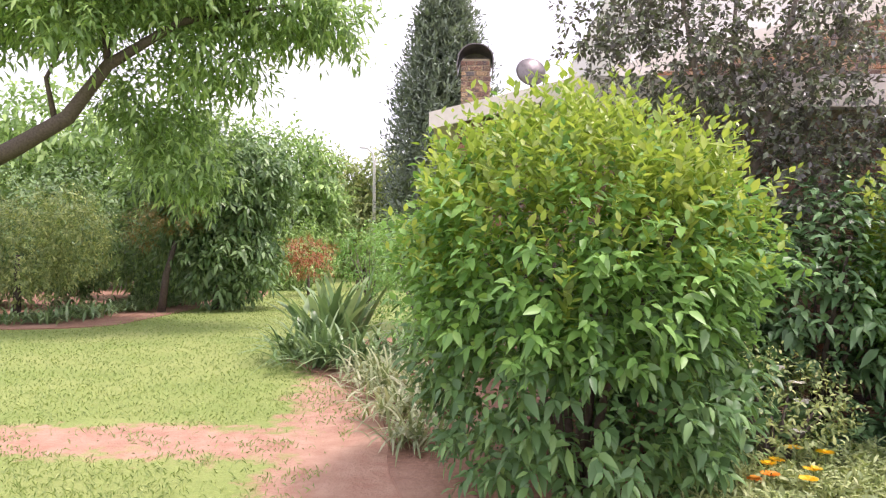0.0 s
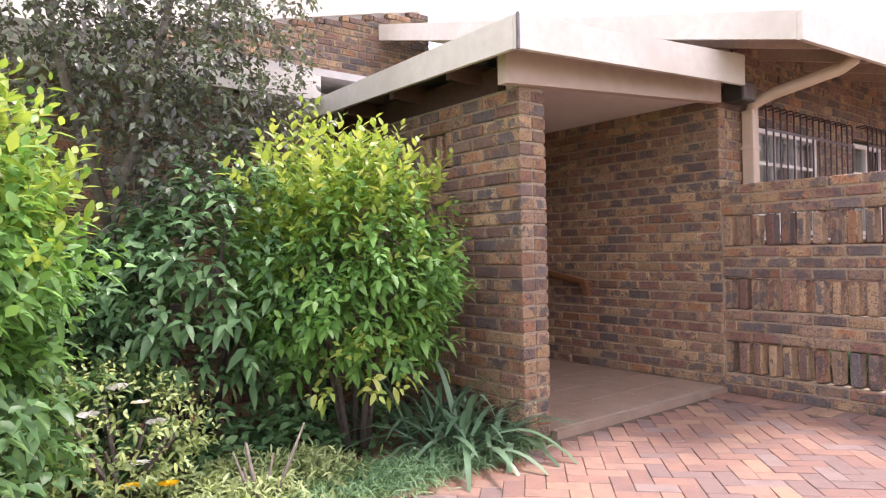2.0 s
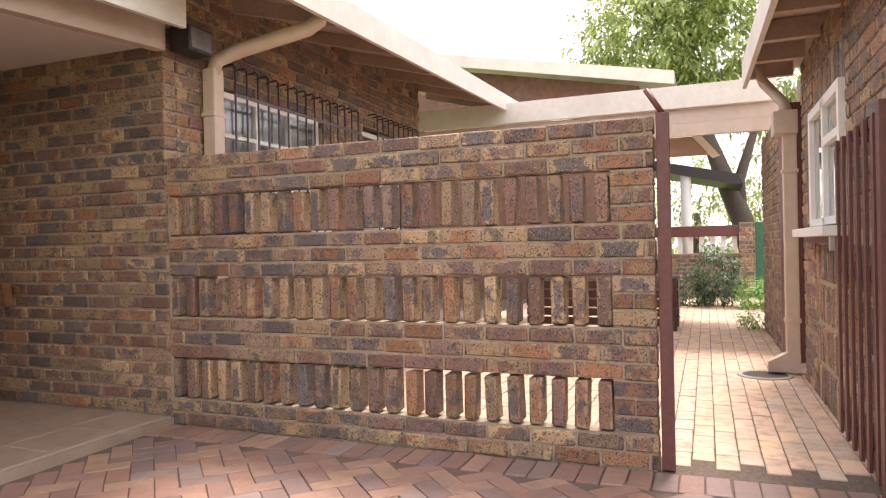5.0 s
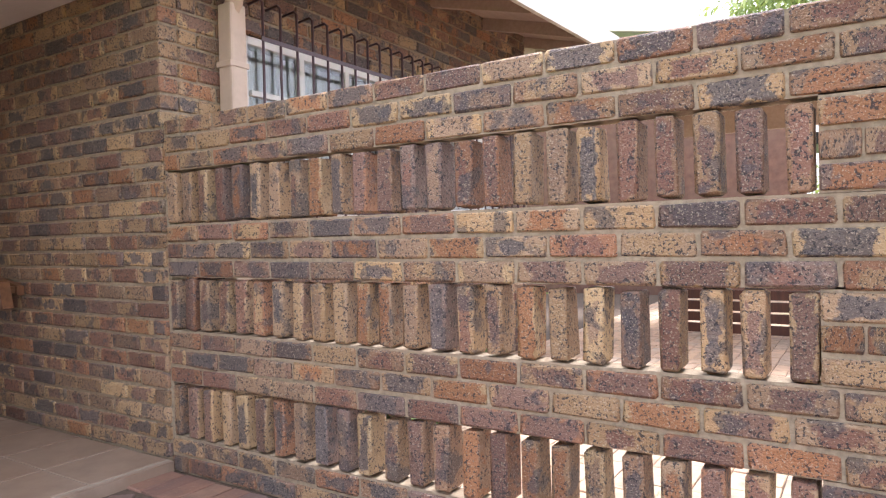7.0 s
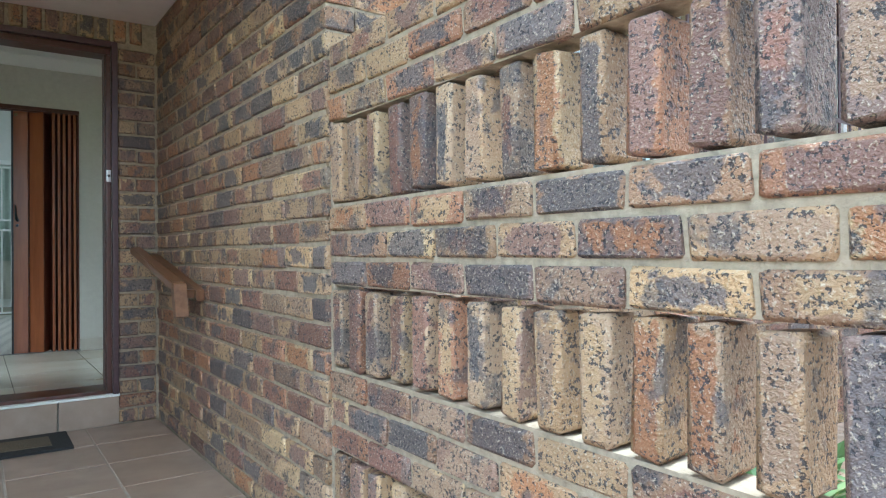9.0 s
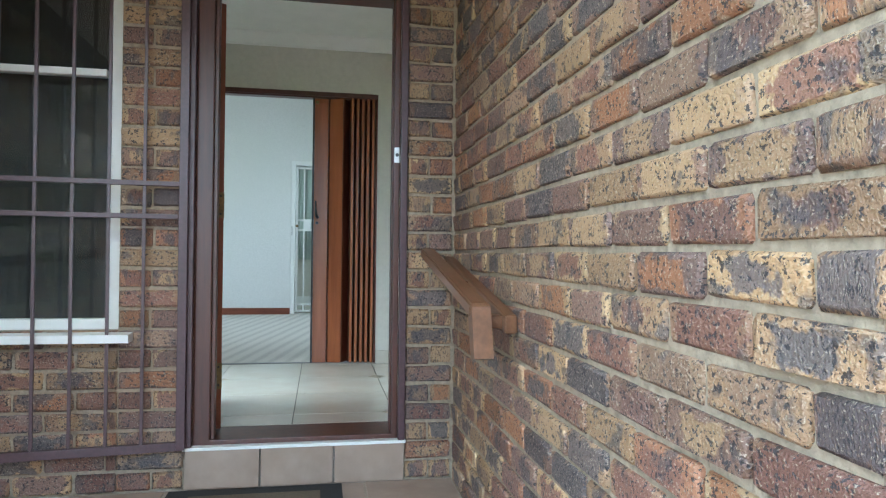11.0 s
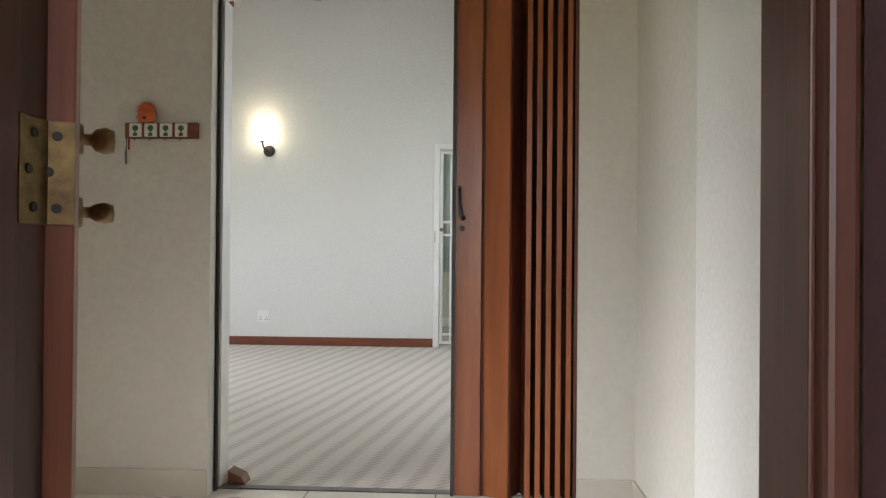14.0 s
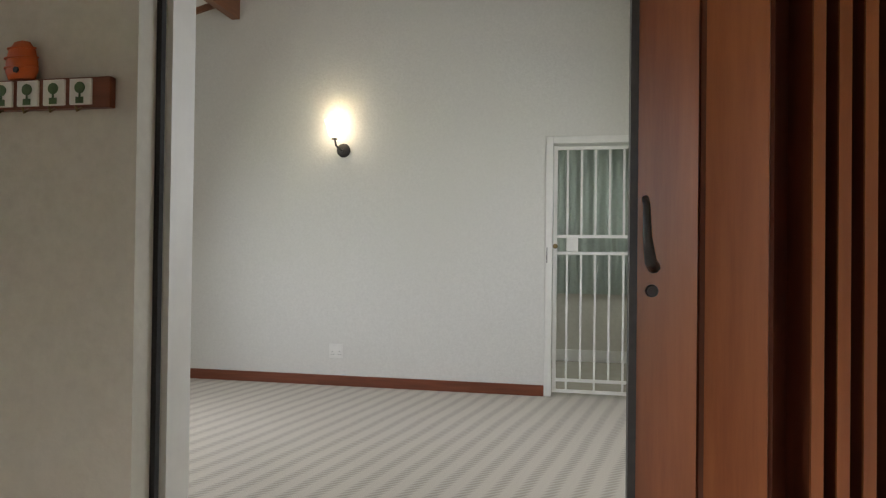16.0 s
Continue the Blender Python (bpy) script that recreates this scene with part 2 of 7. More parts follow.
# Dark veneer: hinge strip, and folds turned inward with their shade in colour.
FOLD_DARK = wood("folding_door_strip_and_shade", (0.13, 0.036, 0.016), (0.075, 0.02, 0.01), 2, 0.35)
RAIL_WOOD = wood("oiled_rail", (0.22, 0.105, 0.05), (0.125, 0.058, 0.028), 1, 0.34, 2.5)
SKIRT_WOOD = wood("skirting_wood", (0.22, 0.065, 0.03), (0.13, 0.038, 0.018), 0, 0.35)
STEEL_BROWN = speckled("brown_painted_steel", (0.085, 0.045, 0.05), (0.06, 0.032, 0.036), 60, 0.38, 0.1, 0.001)
STEEL_RUST = speckled("red_brown_steel", (0.15, 0.055, 0.045), (0.10, 0.04, 0.034), 30, 0.5, 0.15, 0.002)
WHITE_PAINT = speckled("white_enamel", (0.80, 0.79, 0.75), (0.74, 0.73, 0.69), 12, 0.4, 0.05)
PIPE_CREAM = speckled("cream_pipe", (0.58, 0.46, 0.36), (0.50, 0.39, 0.30), 10, 0.45, 0.05)
BRASS = speckled("old_brass", (0.30, 0.22, 0.10), (0.15, 0.11, 0.06), 40, 0.38, 0.1, 0.001, None, 1, 0.9)
CHROME = speckled("steel_strike", (0.62, 0.60, 0.57), (0.5, 0.49, 0.47), 40, 0.3, 0.05, 0.001, None, 1, 1.0)
BLACK_IRON = speckled("black_iron", (0.02, 0.018, 0.017), (0.035, 0.03, 0.028), 40, 0.45, 0.1, 0.001)
BLACK_RUBBER = speckled("black_rubber", (0.018, 0.018, 0.019), (0.03, 0.03, 0.03), 200, 0.85, 0.5, 0.003)
PORCH_TILE = speckled("stone_look_tile", (0.37, 0.28, 0.215), (0.275, 0.205, 0.155), 7, 0.36, 0.08, 0.002, (0.31, 0.215, 0.15), 2.4)
GROUT = speckled("grout", (0.42, 0.37, 0.31), (0.34, 0.30, 0.25), 50, 0.9, 0.3)
HALL_TILE = speckled("cream_floor_tile", (0.56, 0.52, 0.44), (0.50, 0.455, 0.38), 5, 0.22, 0.03, 0.001, (0.53, 0.475, 0.39), 2.5)
TILE_INSET = speckled("tile_inset", (0.48, 0.41, 0.31), (0.40, 0.34, 0.26), 12, 0.25)
TILE_JOINT = speckled("dark_grout", (0.085, 0.07, 0.055), (0.12, 0.10, 0.08), 50, 0.9)
SOIL = speckled("red_soil", (0.33, 0.18, 0.115), (0.21, 0.11, 0.07), 22, 0.95, 0.7, 0.02, (0.42, 0.27, 0.185), 1.7)
BARK = speckled("bark", (0.13, 0.105, 0.085), (0.065, 0.052, 0.043), 30, 0.9, 0.8, 0.015)
PALE_BARK = speckled("pale_bark", (0.24, 0.205, 0.165), (0.14, 0.12, 0.10), 30, 0.9, 0.6, 0.01)
GALV = speckled("weathered_metal", (0.22, 0.205, 0.20), (0.13, 0.115, 0.115), 12, 0.45, 0.1, 0.002, None, 1, 0.6)

# ---------------------------------------------------------------- building helpers
def to_mesh(name, bm, mat):
    me = bpy.data.meshes.new(name)
    bm.normal_update()
    bm.to_mesh(me)
    bm.free()
    me.materials.append(mat)
    return me


def mark_pieces(me, places):
    """Stores each vertex's place on its own piece."""
    at = me.attributes.new("piece", "FLOAT_VECTOR", "POINT")
    at.data.foreach_set("vector", np.array(places, dtype=np.float32).ravel())


def part(name, bm, mat, parent, label=""):
    ob = new(name, to_mesh(name, bm, mat))
    ob.parent = parent
    return tagged(ob, label)


def thing(name, bm, mat, label, category, group="", kind=""):
    return tagged(new(name, to_mesh(name, bm, mat)), label, category, group, kind)


def empty(name, at, label, category, group="", kind=""):
    ob = new(name)
    ob.location = at
    ob.empty_display_size = 0.05
    bpy.context.view_layer.update()
    return tagged(ob, label, category, group, kind)


def under(ob, parent):
    """Parents ob, which keeps its place in the world."""
    ob.parent = parent
    ob.matrix_parent_inverse = parent.matrix_basis.inverted()
    return ob


def wpart(name, bm, mat, parent, label=""):
    """A part whose mesh is written in world coordinates."""
    return under(tagged(new(name, to_mesh(name, bm, mat)), label), parent)


def box(bm, x0, x1, y0, y1, z0, z1, bevel=0.0):
    r = bmesh.ops.create_cube(bm, size=1)
    vs = r["verts"]
    bmesh.ops.scale(bm, vec=(x1 - x0, y1 - y0, z1 - z0), verts=vs)
    bmesh.ops.translate(bm, vec=((x0 + x1) / 2, (y0 + y1) / 2, (z0 + z1) / 2), verts=vs)
    if bevel:
        es = list({e for v in vs for e in v.link_edges})
        bmesh.ops.bevel(bm, geom=es, offset=bevel, segments=2, affect="EDGES", profile=0.6)
    return vs


def bbox(x0, x1, y0, y1, z0, z1, bevel=0.0):
    bm = bmesh.new()
    box(bm, x0, x1, y0, y1, z0, z1, bevel)
    return bm


def prism(bm, pts, axis, a, b):
    """Extrudes a polygon of 2D points along an axis (0, 1, 2) from a to b."""
    def at(p, q):
        return [(q, p[0], p[1]), (p[0], q, p[1]), (p[0], p[1], q)][axis]
    lo = [bm.verts.new(at(p, a)) for p in pts]
    hi = [bm.verts.new(at(p, b)) for p in pts]
    n = len(pts)
    bm.faces.new(lo)
    bm.faces.new(hi[::-1])
    for i in range(n):
        bm.faces.new((lo[i], hi[i], hi[(i + 1) % n], lo[(i + 1) % n]))
    bmesh.ops.recalc_face_normals(bm, faces=bm.faces)


def bprism(pts, axis, a, b):
    bm = bmesh.new()
    prism(bm, pts, axis, a, b)
    return bm


def tube(bm, pts, radii, sides=8):
    """A round tapered tube along points."""
    rings = []
    pts = [Vector(p) for p in pts]
    for i, p in enumerate(pts):
        d = (pts[min(i + 1, len(pts) - 1)] - pts[max(i - 1, 0)]).normalized()
        u = d.orthogonal().normalized() if i == 0 else (u - d * u.dot(d)).normalized()
        v = d.cross(u)
        r = radii[i] if isinstance(radii, (list, tuple)) else radii
        rings.append([bm.verts.new(p + r * (math.cos(2 * math.pi * k / sides) * u + math.sin(2 * math.pi * k / sides) * v)) for k in range(sides)])
    for a, b in zip(rings, rings[1:]):
        for k in range(sides):
            f = bm.faces.new((a[k], a[(k + 1) % sides], b[(k + 1) % sides], b[k]))
            f.smooth = True
    bm.faces.new(rings[0][::-1])
    bm.faces.new(rings[-1])


def btube(pts, radii, sides=8):
    bm = bmesh.new()
    tube(bm, pts, radii, sides)
    return bm


def lathe(bm, prof, centre, sides=20):
    """Turns a profile of (radius, height) round the vertical through centre."""
    rings = [[bm.verts.new((centre[0] + max(r, 1e-4) * math.cos(2 * math.pi * k / sides), centre[1] + max(r, 1e-4) * math.sin(2 * math.pi * k / sides), centre[2] + h)) for k in range(sides)] for r, h in prof]
    for a, b in zip(rings, rings[1:]):
        for k in range(sides):
            bm.faces.new((a[k], a[(k + 1) % sides], b[(k + 1) % sides], b[k])).smooth = True


# ---------------------------------------------------------------- bricks
rng = random.Random(7)
BL, BH, BD, PITCH, COURSE = 0.221, 0.0715, 0.106, 0.233, 0.0843


def brick_template(seed, sx, sy, sz, bev=0.006, jit=0.004):
    """A brick with worn edges: its face at y = 0, its body behind it, its corner at the origin."""
    bm = bmesh.new()
    box(bm, 0, sx, 0, sy, 0, sz)
    bmesh.ops.bevel(bm, geom=list(bm.edges), offset=bev, segments=1, affect="EDGES")
    for q in bm.faces:
        q.smooth = q.calc_area() < 0.004
    q = random.Random(seed)
    for v in bm.verts:
        v.co += Vector((q.uniform(-jit, jit), q.uniform(-jit, jit), q.uniform(-jit, jit)))
    return bm


def template_set(prefix, mat, sx, sy, sz, n=8, bev=0.006, jit=0.004):
    out = []
    for k in range(n):
        me = to_mesh(prefix, brick_template(100 + k, sx, sy, sz, bev, jit), mat)
        mark_pieces(me, [(v.co.x / sx, v.co.y / sy, v.co.z / sz) for v in me.vertices])
        out.append(me)
    return out


STRETCHERS = template_set("brick", BRICK, BL, BD, BH, 10, 0.0075, 0.0035)
SOLDIERS = template_set("soldier_brick", BRICK, 0.068, BD, 0.238, 8, 0.009, 0.0045)


class Field:
    """Collects pieces: objects of their own under a parent, or one joined mesh."""

    def __init__(self, parent, name, single, mat):
        self.parent, self.name, self.single, self.mat, self.v, self.f, self.p = parent, name, single, mat, [], [], []

    def add(self, mesh, m):
        if self.single:
            ob = new(self.name, mesh)
            ob.parent = self.parent
            ob.matrix_parent_inverse = self.parent.matrix_basis.inverted()
            ob.matrix_basis = m
            return
        k = len(self.v)
        self.v += [tuple(m @ v.co) for v in mesh.vertices]
        self.p += [tuple(q.vector) for q in mesh.attributes["piece"].data]
        self.f += [tuple(k + i for i in p.vertices) for p in mesh.polygons]

    def done(self, label=""):
        if self.single or not self.v:
            return
        me = bpy.data.meshes.new(self.name)
        me.from_pydata(self.v, [], self.f)
        me.materials.append(self.mat)
        mark_pieces(me, self.p)
        ob = new(self.name, me)
        under(tagged(ob, label, kind="stuff"), self.parent)


def frame_of(origin, normal):
    n = Vector(normal).normalized()
    u = (-n).cross(Vector((0, 0, 1)))
    m = Matrix.Identity(4)
    m.col[0][:3], m.col[1][:3], m.col[2][:3] = u, -n, (0, 0, 1)
    m.translation = origin
    return m


def courses(field, fr, length, z0, z1, holes=(), phase=0, top_line=None, end=False):
    """Stretcher bond in the plane of fr: u from 0 to length, z from z0 up to z1, with holes (ua, ub, za, zb) left out."""
    z, row = z0, phase
    while z + BH <= z1 + 0.012:
        spans = [(0.0, length)]
        zm = z + BH / 2
        if top_line:
            spans = [(a, b) for a, b in [(max(0.0, top_line(zm)[0]), min(length, top_line(zm)[1]))] if b > a]
        for ua, ub, za, zb in holes:
            if za - 0.02 < zm < zb + 0.02:
                spans = [s for a, b in spans for s in ((a, min(b, ua)), (max(a, ub), b)) if s[1] - s[0] > 0.02]
        u = -(PITCH / 2 if row % 2 else 0)
        if end:
            u += (length + 0.014) % PITCH - PITCH
        while u < length:
            for a, b in spans:
                p, q = max(u, a), min(u + BL, b)
                if q - p > 0.03:
                    mesh = STRETCHERS[rng.randrange(8)]
                    d = rng.uniform(-0.003, 0.003)
                    field.add(mesh, fr @ Matrix.LocRotScale((p, d, z + rng.uniform(-0.0015, 0.0015)), Euler((0, rng.uniform(-0.006, 0.006), rng.uniform(-0.006, 0.006))), ((q - p) / BL, 1, 1)))
            u += PITCH
        z += COURSE
        row += 1


def slot_row(field, fr, u0, u1, z, n, hidden=0.0):
    """Upright bricks with open slots between them."""
    step = (u1 - u0 - 0.068) / (n - 1)
    for i in range(n):
        m = Matrix.LocRotScale((u0 + i * step + rng.uniform(-0.004, 0.004), rng.uniform(-0.004, 0.006), z + rng.uniform(0.0, 0.004)), Euler((0, rng.uniform(-0.02, 0.02), rng.uniform(-0.03, 0.03))), (rng.uniform(0.92, 1.04), 1, rng.uniform(0.98, 1.02)))
        field.add(SOLDIERS[rng.randrange(8)], fr @ m)


# ---------------------------------------------------------------- plan
PX, CY = 6.206, 3.93          # porch wall's face, its outer corner
SX, SEND, STOP = 6.217, 0.975, 1.685   # openwork wall: face, end, top
DY = 6.275                    # door wall's face
PF, IF = 0.05, 0.245          # porch floor, floor indoors
AY, LY = 8.223, 12.342        # wall with the folding door, living room's far wall
WX0, WX1, WY = 3.95, 4.18, 3.95   # pierced west wall of the porch, its end

# ground and paving
bm = bmesh.new()
bmesh.ops.create_grid(bm, x_segments=60, y_segments=60, size=150)
for v in bm.verts:
    v.co.x, v.co.y = v.co.x + 5, v.co.y + 20
    v.co.z = -0.03
m_ground, gt, gb, _ = mat_new("lawn_ground")
gv = coords(gt)
g1, g2 = noise_at(gt, gv, 30, 5), noise_at(gt, gv, 0.8, 4)
gcol = mix(gt, (0.16, 0.235, 0.05), (0.23, 0.31, 0.075), ramp(gt, g1, [(0.3, (0, 0, 0)), (0.7, (1, 1, 1))]))
gcol = mix(gt, gcol, (0.30, 0.345, 0.11), ramp(gt, g2, [(0.4, (0, 0, 0)), (0.7, (0.8, 0.8, 0.8))]))
gt.links.new(gcol, gb.inputs["Base Color"])
gb.inputs["Roughness"].default_value = 0.9
bump(gt, gb, g1, 0.8, 0.03)
gs = gt.nodes.new("ShaderNodeSeparateXYZ")
gt.links.new(gv, gs.inputs[0])
g_x, g_y = gs.outputs[0], gs.outputs[1]
band = value_math(gt, "SUBTRACT", 0.55, value_math(gt, "ABSOLUTE", value_math(gt, "SUBTRACT", g_y, 4.9), 0.0))
rim_x = value_math(gt, "ADD", value_math(gt, "ADD", g_x, 0.62), value_math(gt, "MULTIPLY", value_math(gt, "SUBTRACT", g_y, 4.2), 0.16))
verge = value_math(gt, "MINIMUM", value_math(gt, "SUBTRACT", 0.75, value_math(gt, "ABSOLUTE", rim_x, 0.0)), value_math(gt, "SUBTRACT", 7.9, g_y))
bare = value_math(gt, "MAXIMUM", band, verge)
wear = value_math(gt, "ADD", value_math(gt, "MULTIPLY", noise_at(gt, gv, 1.4, 3), 0.9), value_math(gt, "MULTIPLY", noise_at(gt, gv, 9, 4), 0.8))
bare = value_math(gt, "ADD", bare, value_math(gt, "SUBTRACT", wear, 0.93))
soil_tone = mix(gt, (0.36, 0.20, 0.13), (0.46, 0.30, 0.205), ramp(gt, noise_at(gt, gv, 6, 5), [(0.35, (0, 0, 0)), (0.7, (1, 1, 1))]))
gt.links.new(mix(gt, gcol, soil_tone, ramp(gt, bare, [(0.02, (0, 0, 0)), (0.22, (1, 1, 1))])), gb.inputs["Base Color"])
ground = thing("ground", bm, m_ground, "green mown lawn worn through to red soil in places", "lawn", kind="structure")


def blob_sheet(pts, z, thick=0.02):
    """A flat sheet with a smooth closed outline through the points."""
    n = len(pts)
    out = []
    for i in range(n):
        p0, p1, p2, p3 = (Vector(pts[(i + k - 1) % n]) for k in range(4))
        for s in range(6):
            t = s / 6
            q = 0.5 * ((2 * p1) + (p2 - p0) * t + (2 * p0 - 5 * p1 + 4 * p2 - p3) * t * t + (3 * p1 - p0 - 3 * p2 + p3) * t ** 3)
            out.append((q.x + rng.uniform(-0.03, 0.03), q.y + rng.uniform(-0.03, 0.03)))
    bm = bmesh.new()
    prism(bm, out, 2, z - thick, z)
    return bm


bed_pts = [(4.0, 3.86), (2.9, 3.7), (2.1, 3.58), (1.3, 3.2), (0.3, 3.0), (-0.35, 3.9), (-0.7, 5.9), (-1.15, 6.9), (-2.2, 8.5), (-1.6, 10.2), (0.6, 10.8), (2.5, 8), (4.0, 6.5)]
thing("flower_bed_soil", blob_sheet(bed_pts, -0.006), SOIL, "bare red-brown soil of the planted bed", "flower bed", kind="structure")
thing("far_bed_soil", blob_sheet([(-12, 10.6), (-6.9, 11.3), (-6.2, 13.5), (-6.6, 18.4), (-6.0, 19.5), (-7.4, 24.6), (-9, 30), (-20, 30), (-20, 10)], -0.012), SOIL, "red soil of a bed along the lawn", "flower bed", kind="structure")

# brick paving: herringbone in front of the porch, plain bond behind the openwork wall
paving = tagged(new("paving", to_mesh("paving", bprism([(-1.2, -7), (14, -7), (24, -7), (24, 6.2), (6.3, 6.2), (6.25, 3.94), (4.1, 3.9), (2.85, 3.68), (2.1, 3.56), (1.2, 2.9), (0.0, 2.3), (-1.2, 1.9)], 2, -0.05, -0.008), SAND_JOINT)), "weathered red-brown brick paving with sandy joints", "paving", kind="structure")
PAVERS = template_set("paver", PAVER, 0.215, 0.104, 0.05, 6, 0.004, 0.0018)
near = Field(paving, "paver", True, PAVER)
far = Field(paving, "paving_rest", False, PAVER_JOINED)


def in_front(x, y):
    edge = np.interp(x, [-1.2, 0.0, 1.2, 2.1, 2.85, 4.1, 6.2], [1.8, 2.2, 2.8, 3.46, 3.58, 3.82, 3.84])
    return -1.1 < x < 5.93 and -3.5 < y < edge


cell = 0.1085
c45 = math.sqrt(0.5)
count = 0
for i in range(-70, 70):
    for j in range(-60, 60):
        # herringbone: two bricks a cell, stepped, turned by 45 degrees
        for turn in (0, 1):
            k = (i + j) % 4
            if (turn == 0 and k != 0) or (turn == 1 and k != 2):
                continue
            lx, ly = i * cell, j * cell
            cx, cy = (lx + cell, ly + cell / 2) if turn == 0 else (lx + cell / 2, ly + cell)
            wx, wy = 4.4 + c45 * (cx - cy), 1.8 + c45 * (cx + cy)
            if not in_front(wx, wy):
                continue
            rot = math.pi / 4 + (math.pi / 2 if turn else 0)
            m = Matrix.LocRotScale((wx, wy, -0.05 + rng.uniform(-0.0015, 0.0025)), Euler((rng.uniform(-0.008, 0.008), rng.uniform(-0.008, 0.008), rot)), None) @ Matrix.Translation((-0.1075, -0.052, 0))
            single = 3.2 < wx and 1.2 < wy and count < 290
            count += single
            (near if single else far).add(PAVERS[rng.randrange(6)], m)
y = 3.80
while y > -3.4:      # header course along the openwork wall
    m = Matrix.LocRotScale((5.96, y, -0.047 + rng.uniform(-0.002, 0.003)), Euler((0, 0, rng.uniform(-0.02, 0.02))), (1.08, 1, 1))
    far.add(PAVERS[rng.randrange(6)], m)
    y -= 0.112
far.done("red-brown brick pavers in herringbone")
back = Field(paving, "paving_beyond", False, PAVER_SUNLIT)
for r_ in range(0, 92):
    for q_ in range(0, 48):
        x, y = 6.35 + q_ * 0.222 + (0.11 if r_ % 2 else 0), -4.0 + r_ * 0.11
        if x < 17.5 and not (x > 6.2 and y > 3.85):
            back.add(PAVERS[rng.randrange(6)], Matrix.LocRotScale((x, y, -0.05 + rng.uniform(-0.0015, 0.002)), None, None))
back.done("brick pavers with sunlit paleness put into their colour")

# porch floor
porch_floor = tagged(new("porch_floor", to_mesh("porch_floor", bprism([(WX1, 3.95), (4.7, 3.94), (PX, 3.93), (PX, DY), (WX1, DY)], 2, -0.03, PF - 0.003), GROUT)), "low porch slab of brownish stone-look tiles", "floor", kind="structure")
tile_mesh = None
tx = [WX1 + 0.004 + k * 0.4085 for k in range(6)]
ty = [3.945 + k * 0.3865 for k in range(7)]
for i in range(5):
    for j in range(6):
        bm = bbox(tx[i] + 0.005, min(tx[i + 1] - 0.005, PX - 0.006), ty[j] + 0.005, min(ty[j + 1] - 0.005, DY - 0.006), PF - 0.012, PF + rng.uniform(-0.001, 0.001), 0.002)
        wpart("porch_tile", bm, PORCH_TILE, porch_floor)

wpart("slab_nosing", bprism([(WX1, 3.90), (PX, 3.90), (PX, 3.948), (WX1, 3.948)], 2, -0.03, PF - 0.004), PORCH_TILE, porch_floor, "tiled front edge of the slab")

# ---------------------------------------------------------------- brick walls
fr_p = frame_of((PX, DY, 0), (-1, 0, 0))     # u runs from the door wall towards the corner
wall_porch = tagged(new("wall_porch_east", to_mesh("mortar", bbox(PX + 0.011, PX + 0.22, CY + 0.012, DY + 0.1, -0.05, 3.1), MORTAR)), "mottled brown and buff clinker brick porch wall", "wall", kind="structure")
f = Field(wall_porch, "brick", True, BRICK)
fj = Field(wall_porch, "other_bricks", False, BRICK_JOINED)
SPLIT = PF + 0.005 + 28 * COURSE
courses(f, fr_p, DY - CY, PF + 0.005, SPLIT - 0.014, end=True)
courses(fj, fr_p, DY - CY, SPLIT, 3.1, end=True)
fj.done("mottled clinker bricks under the roof")

wall_house = tagged(new("wall_house_south", to_mesh("mortar", bbox(6.35, 10.3, CY + 0.013, CY + 0.115, 2.32, 3.1), MORTAR)), "clinker brick house wall with barred windows", "wall", kind="structure")
WINS = [(6.74, 8.08, 1.28, 2.235), (8.86, 9.76, 1.28, 2.27)]
for a, b in ((6.22, 6.74), (8.08, 8.86), (9.76, 10.3)):
    wpart("mortar_pier", bbox(a, b, CY + 0.013, CY + 0.115, 1.28, 2.32), MORTAR, wall_house)
wpart("mortar_base", bbox(6.35, 10.3, CY + 0.013, CY + 0.115, -0.05, 1.28), MORTAR, wall_house)
fr_h = frame_of((PX + 0.112, CY, 0), (0, -1, 0))
f = Field(wall_house, "bricks", False, BRICK_JOINED)
courses(f, fr_h, 10.3 - PX - 0.112, PF + 0.005 - COURSE, 3.1, [(a - PX - 0.112, b - PX - 0.112, c, d) for a, b, c, d in WINS])
f.done()

# openwork wall
screen_wall = empty("openwork_wall", (SX, 2.4, 0), "clinker brick garden wall with three rows of open slots", "garden wall")
fr_s = frame_of((SX, CY - 0.006, 0), (-1, 0, 0))
SL = CY - 0.006 - SEND
bands = [(-0.05, 0.165), (0.425, 0.676), (0.932, 1.184), (1.440, STOP - 0.005)]
for a, b in bands:
    wpart("mortar_band", bbox(SX + 0.011, SX + BD - 0.011, SEND + 0.006, CY - 0.004, a, b), MORTAR, screen_wall)
for a in (0.165, 0.676, 1.184):
    wpart("mortar_pier", bbox(SX + 0.011, SX + BD - 0.011, SEND + 0.006, SEND + 0.205, a - 0.002, a + 0.262), MORTAR, screen_wall)
wpart("mortar_corner", bbox(SX + 0.008, SX + 0.095, CY - 0.02, CY + 0.012, -0.05, STOP - 0.008), MORTAR, screen_wall)
f = Field(screen_wall, "brick", True, BRICK)
courses(f, fr_s, SL, 0.168 - 2 * COURSE, 0.165, phase=1)
courses(f, fr_s, SL, 0.426, 0.676, phase=0)
courses(f, fr_s, SL, 0.934, 1.184, phase=0)
courses(f, fr_s, SL, 1.442, STOP, phase=1)
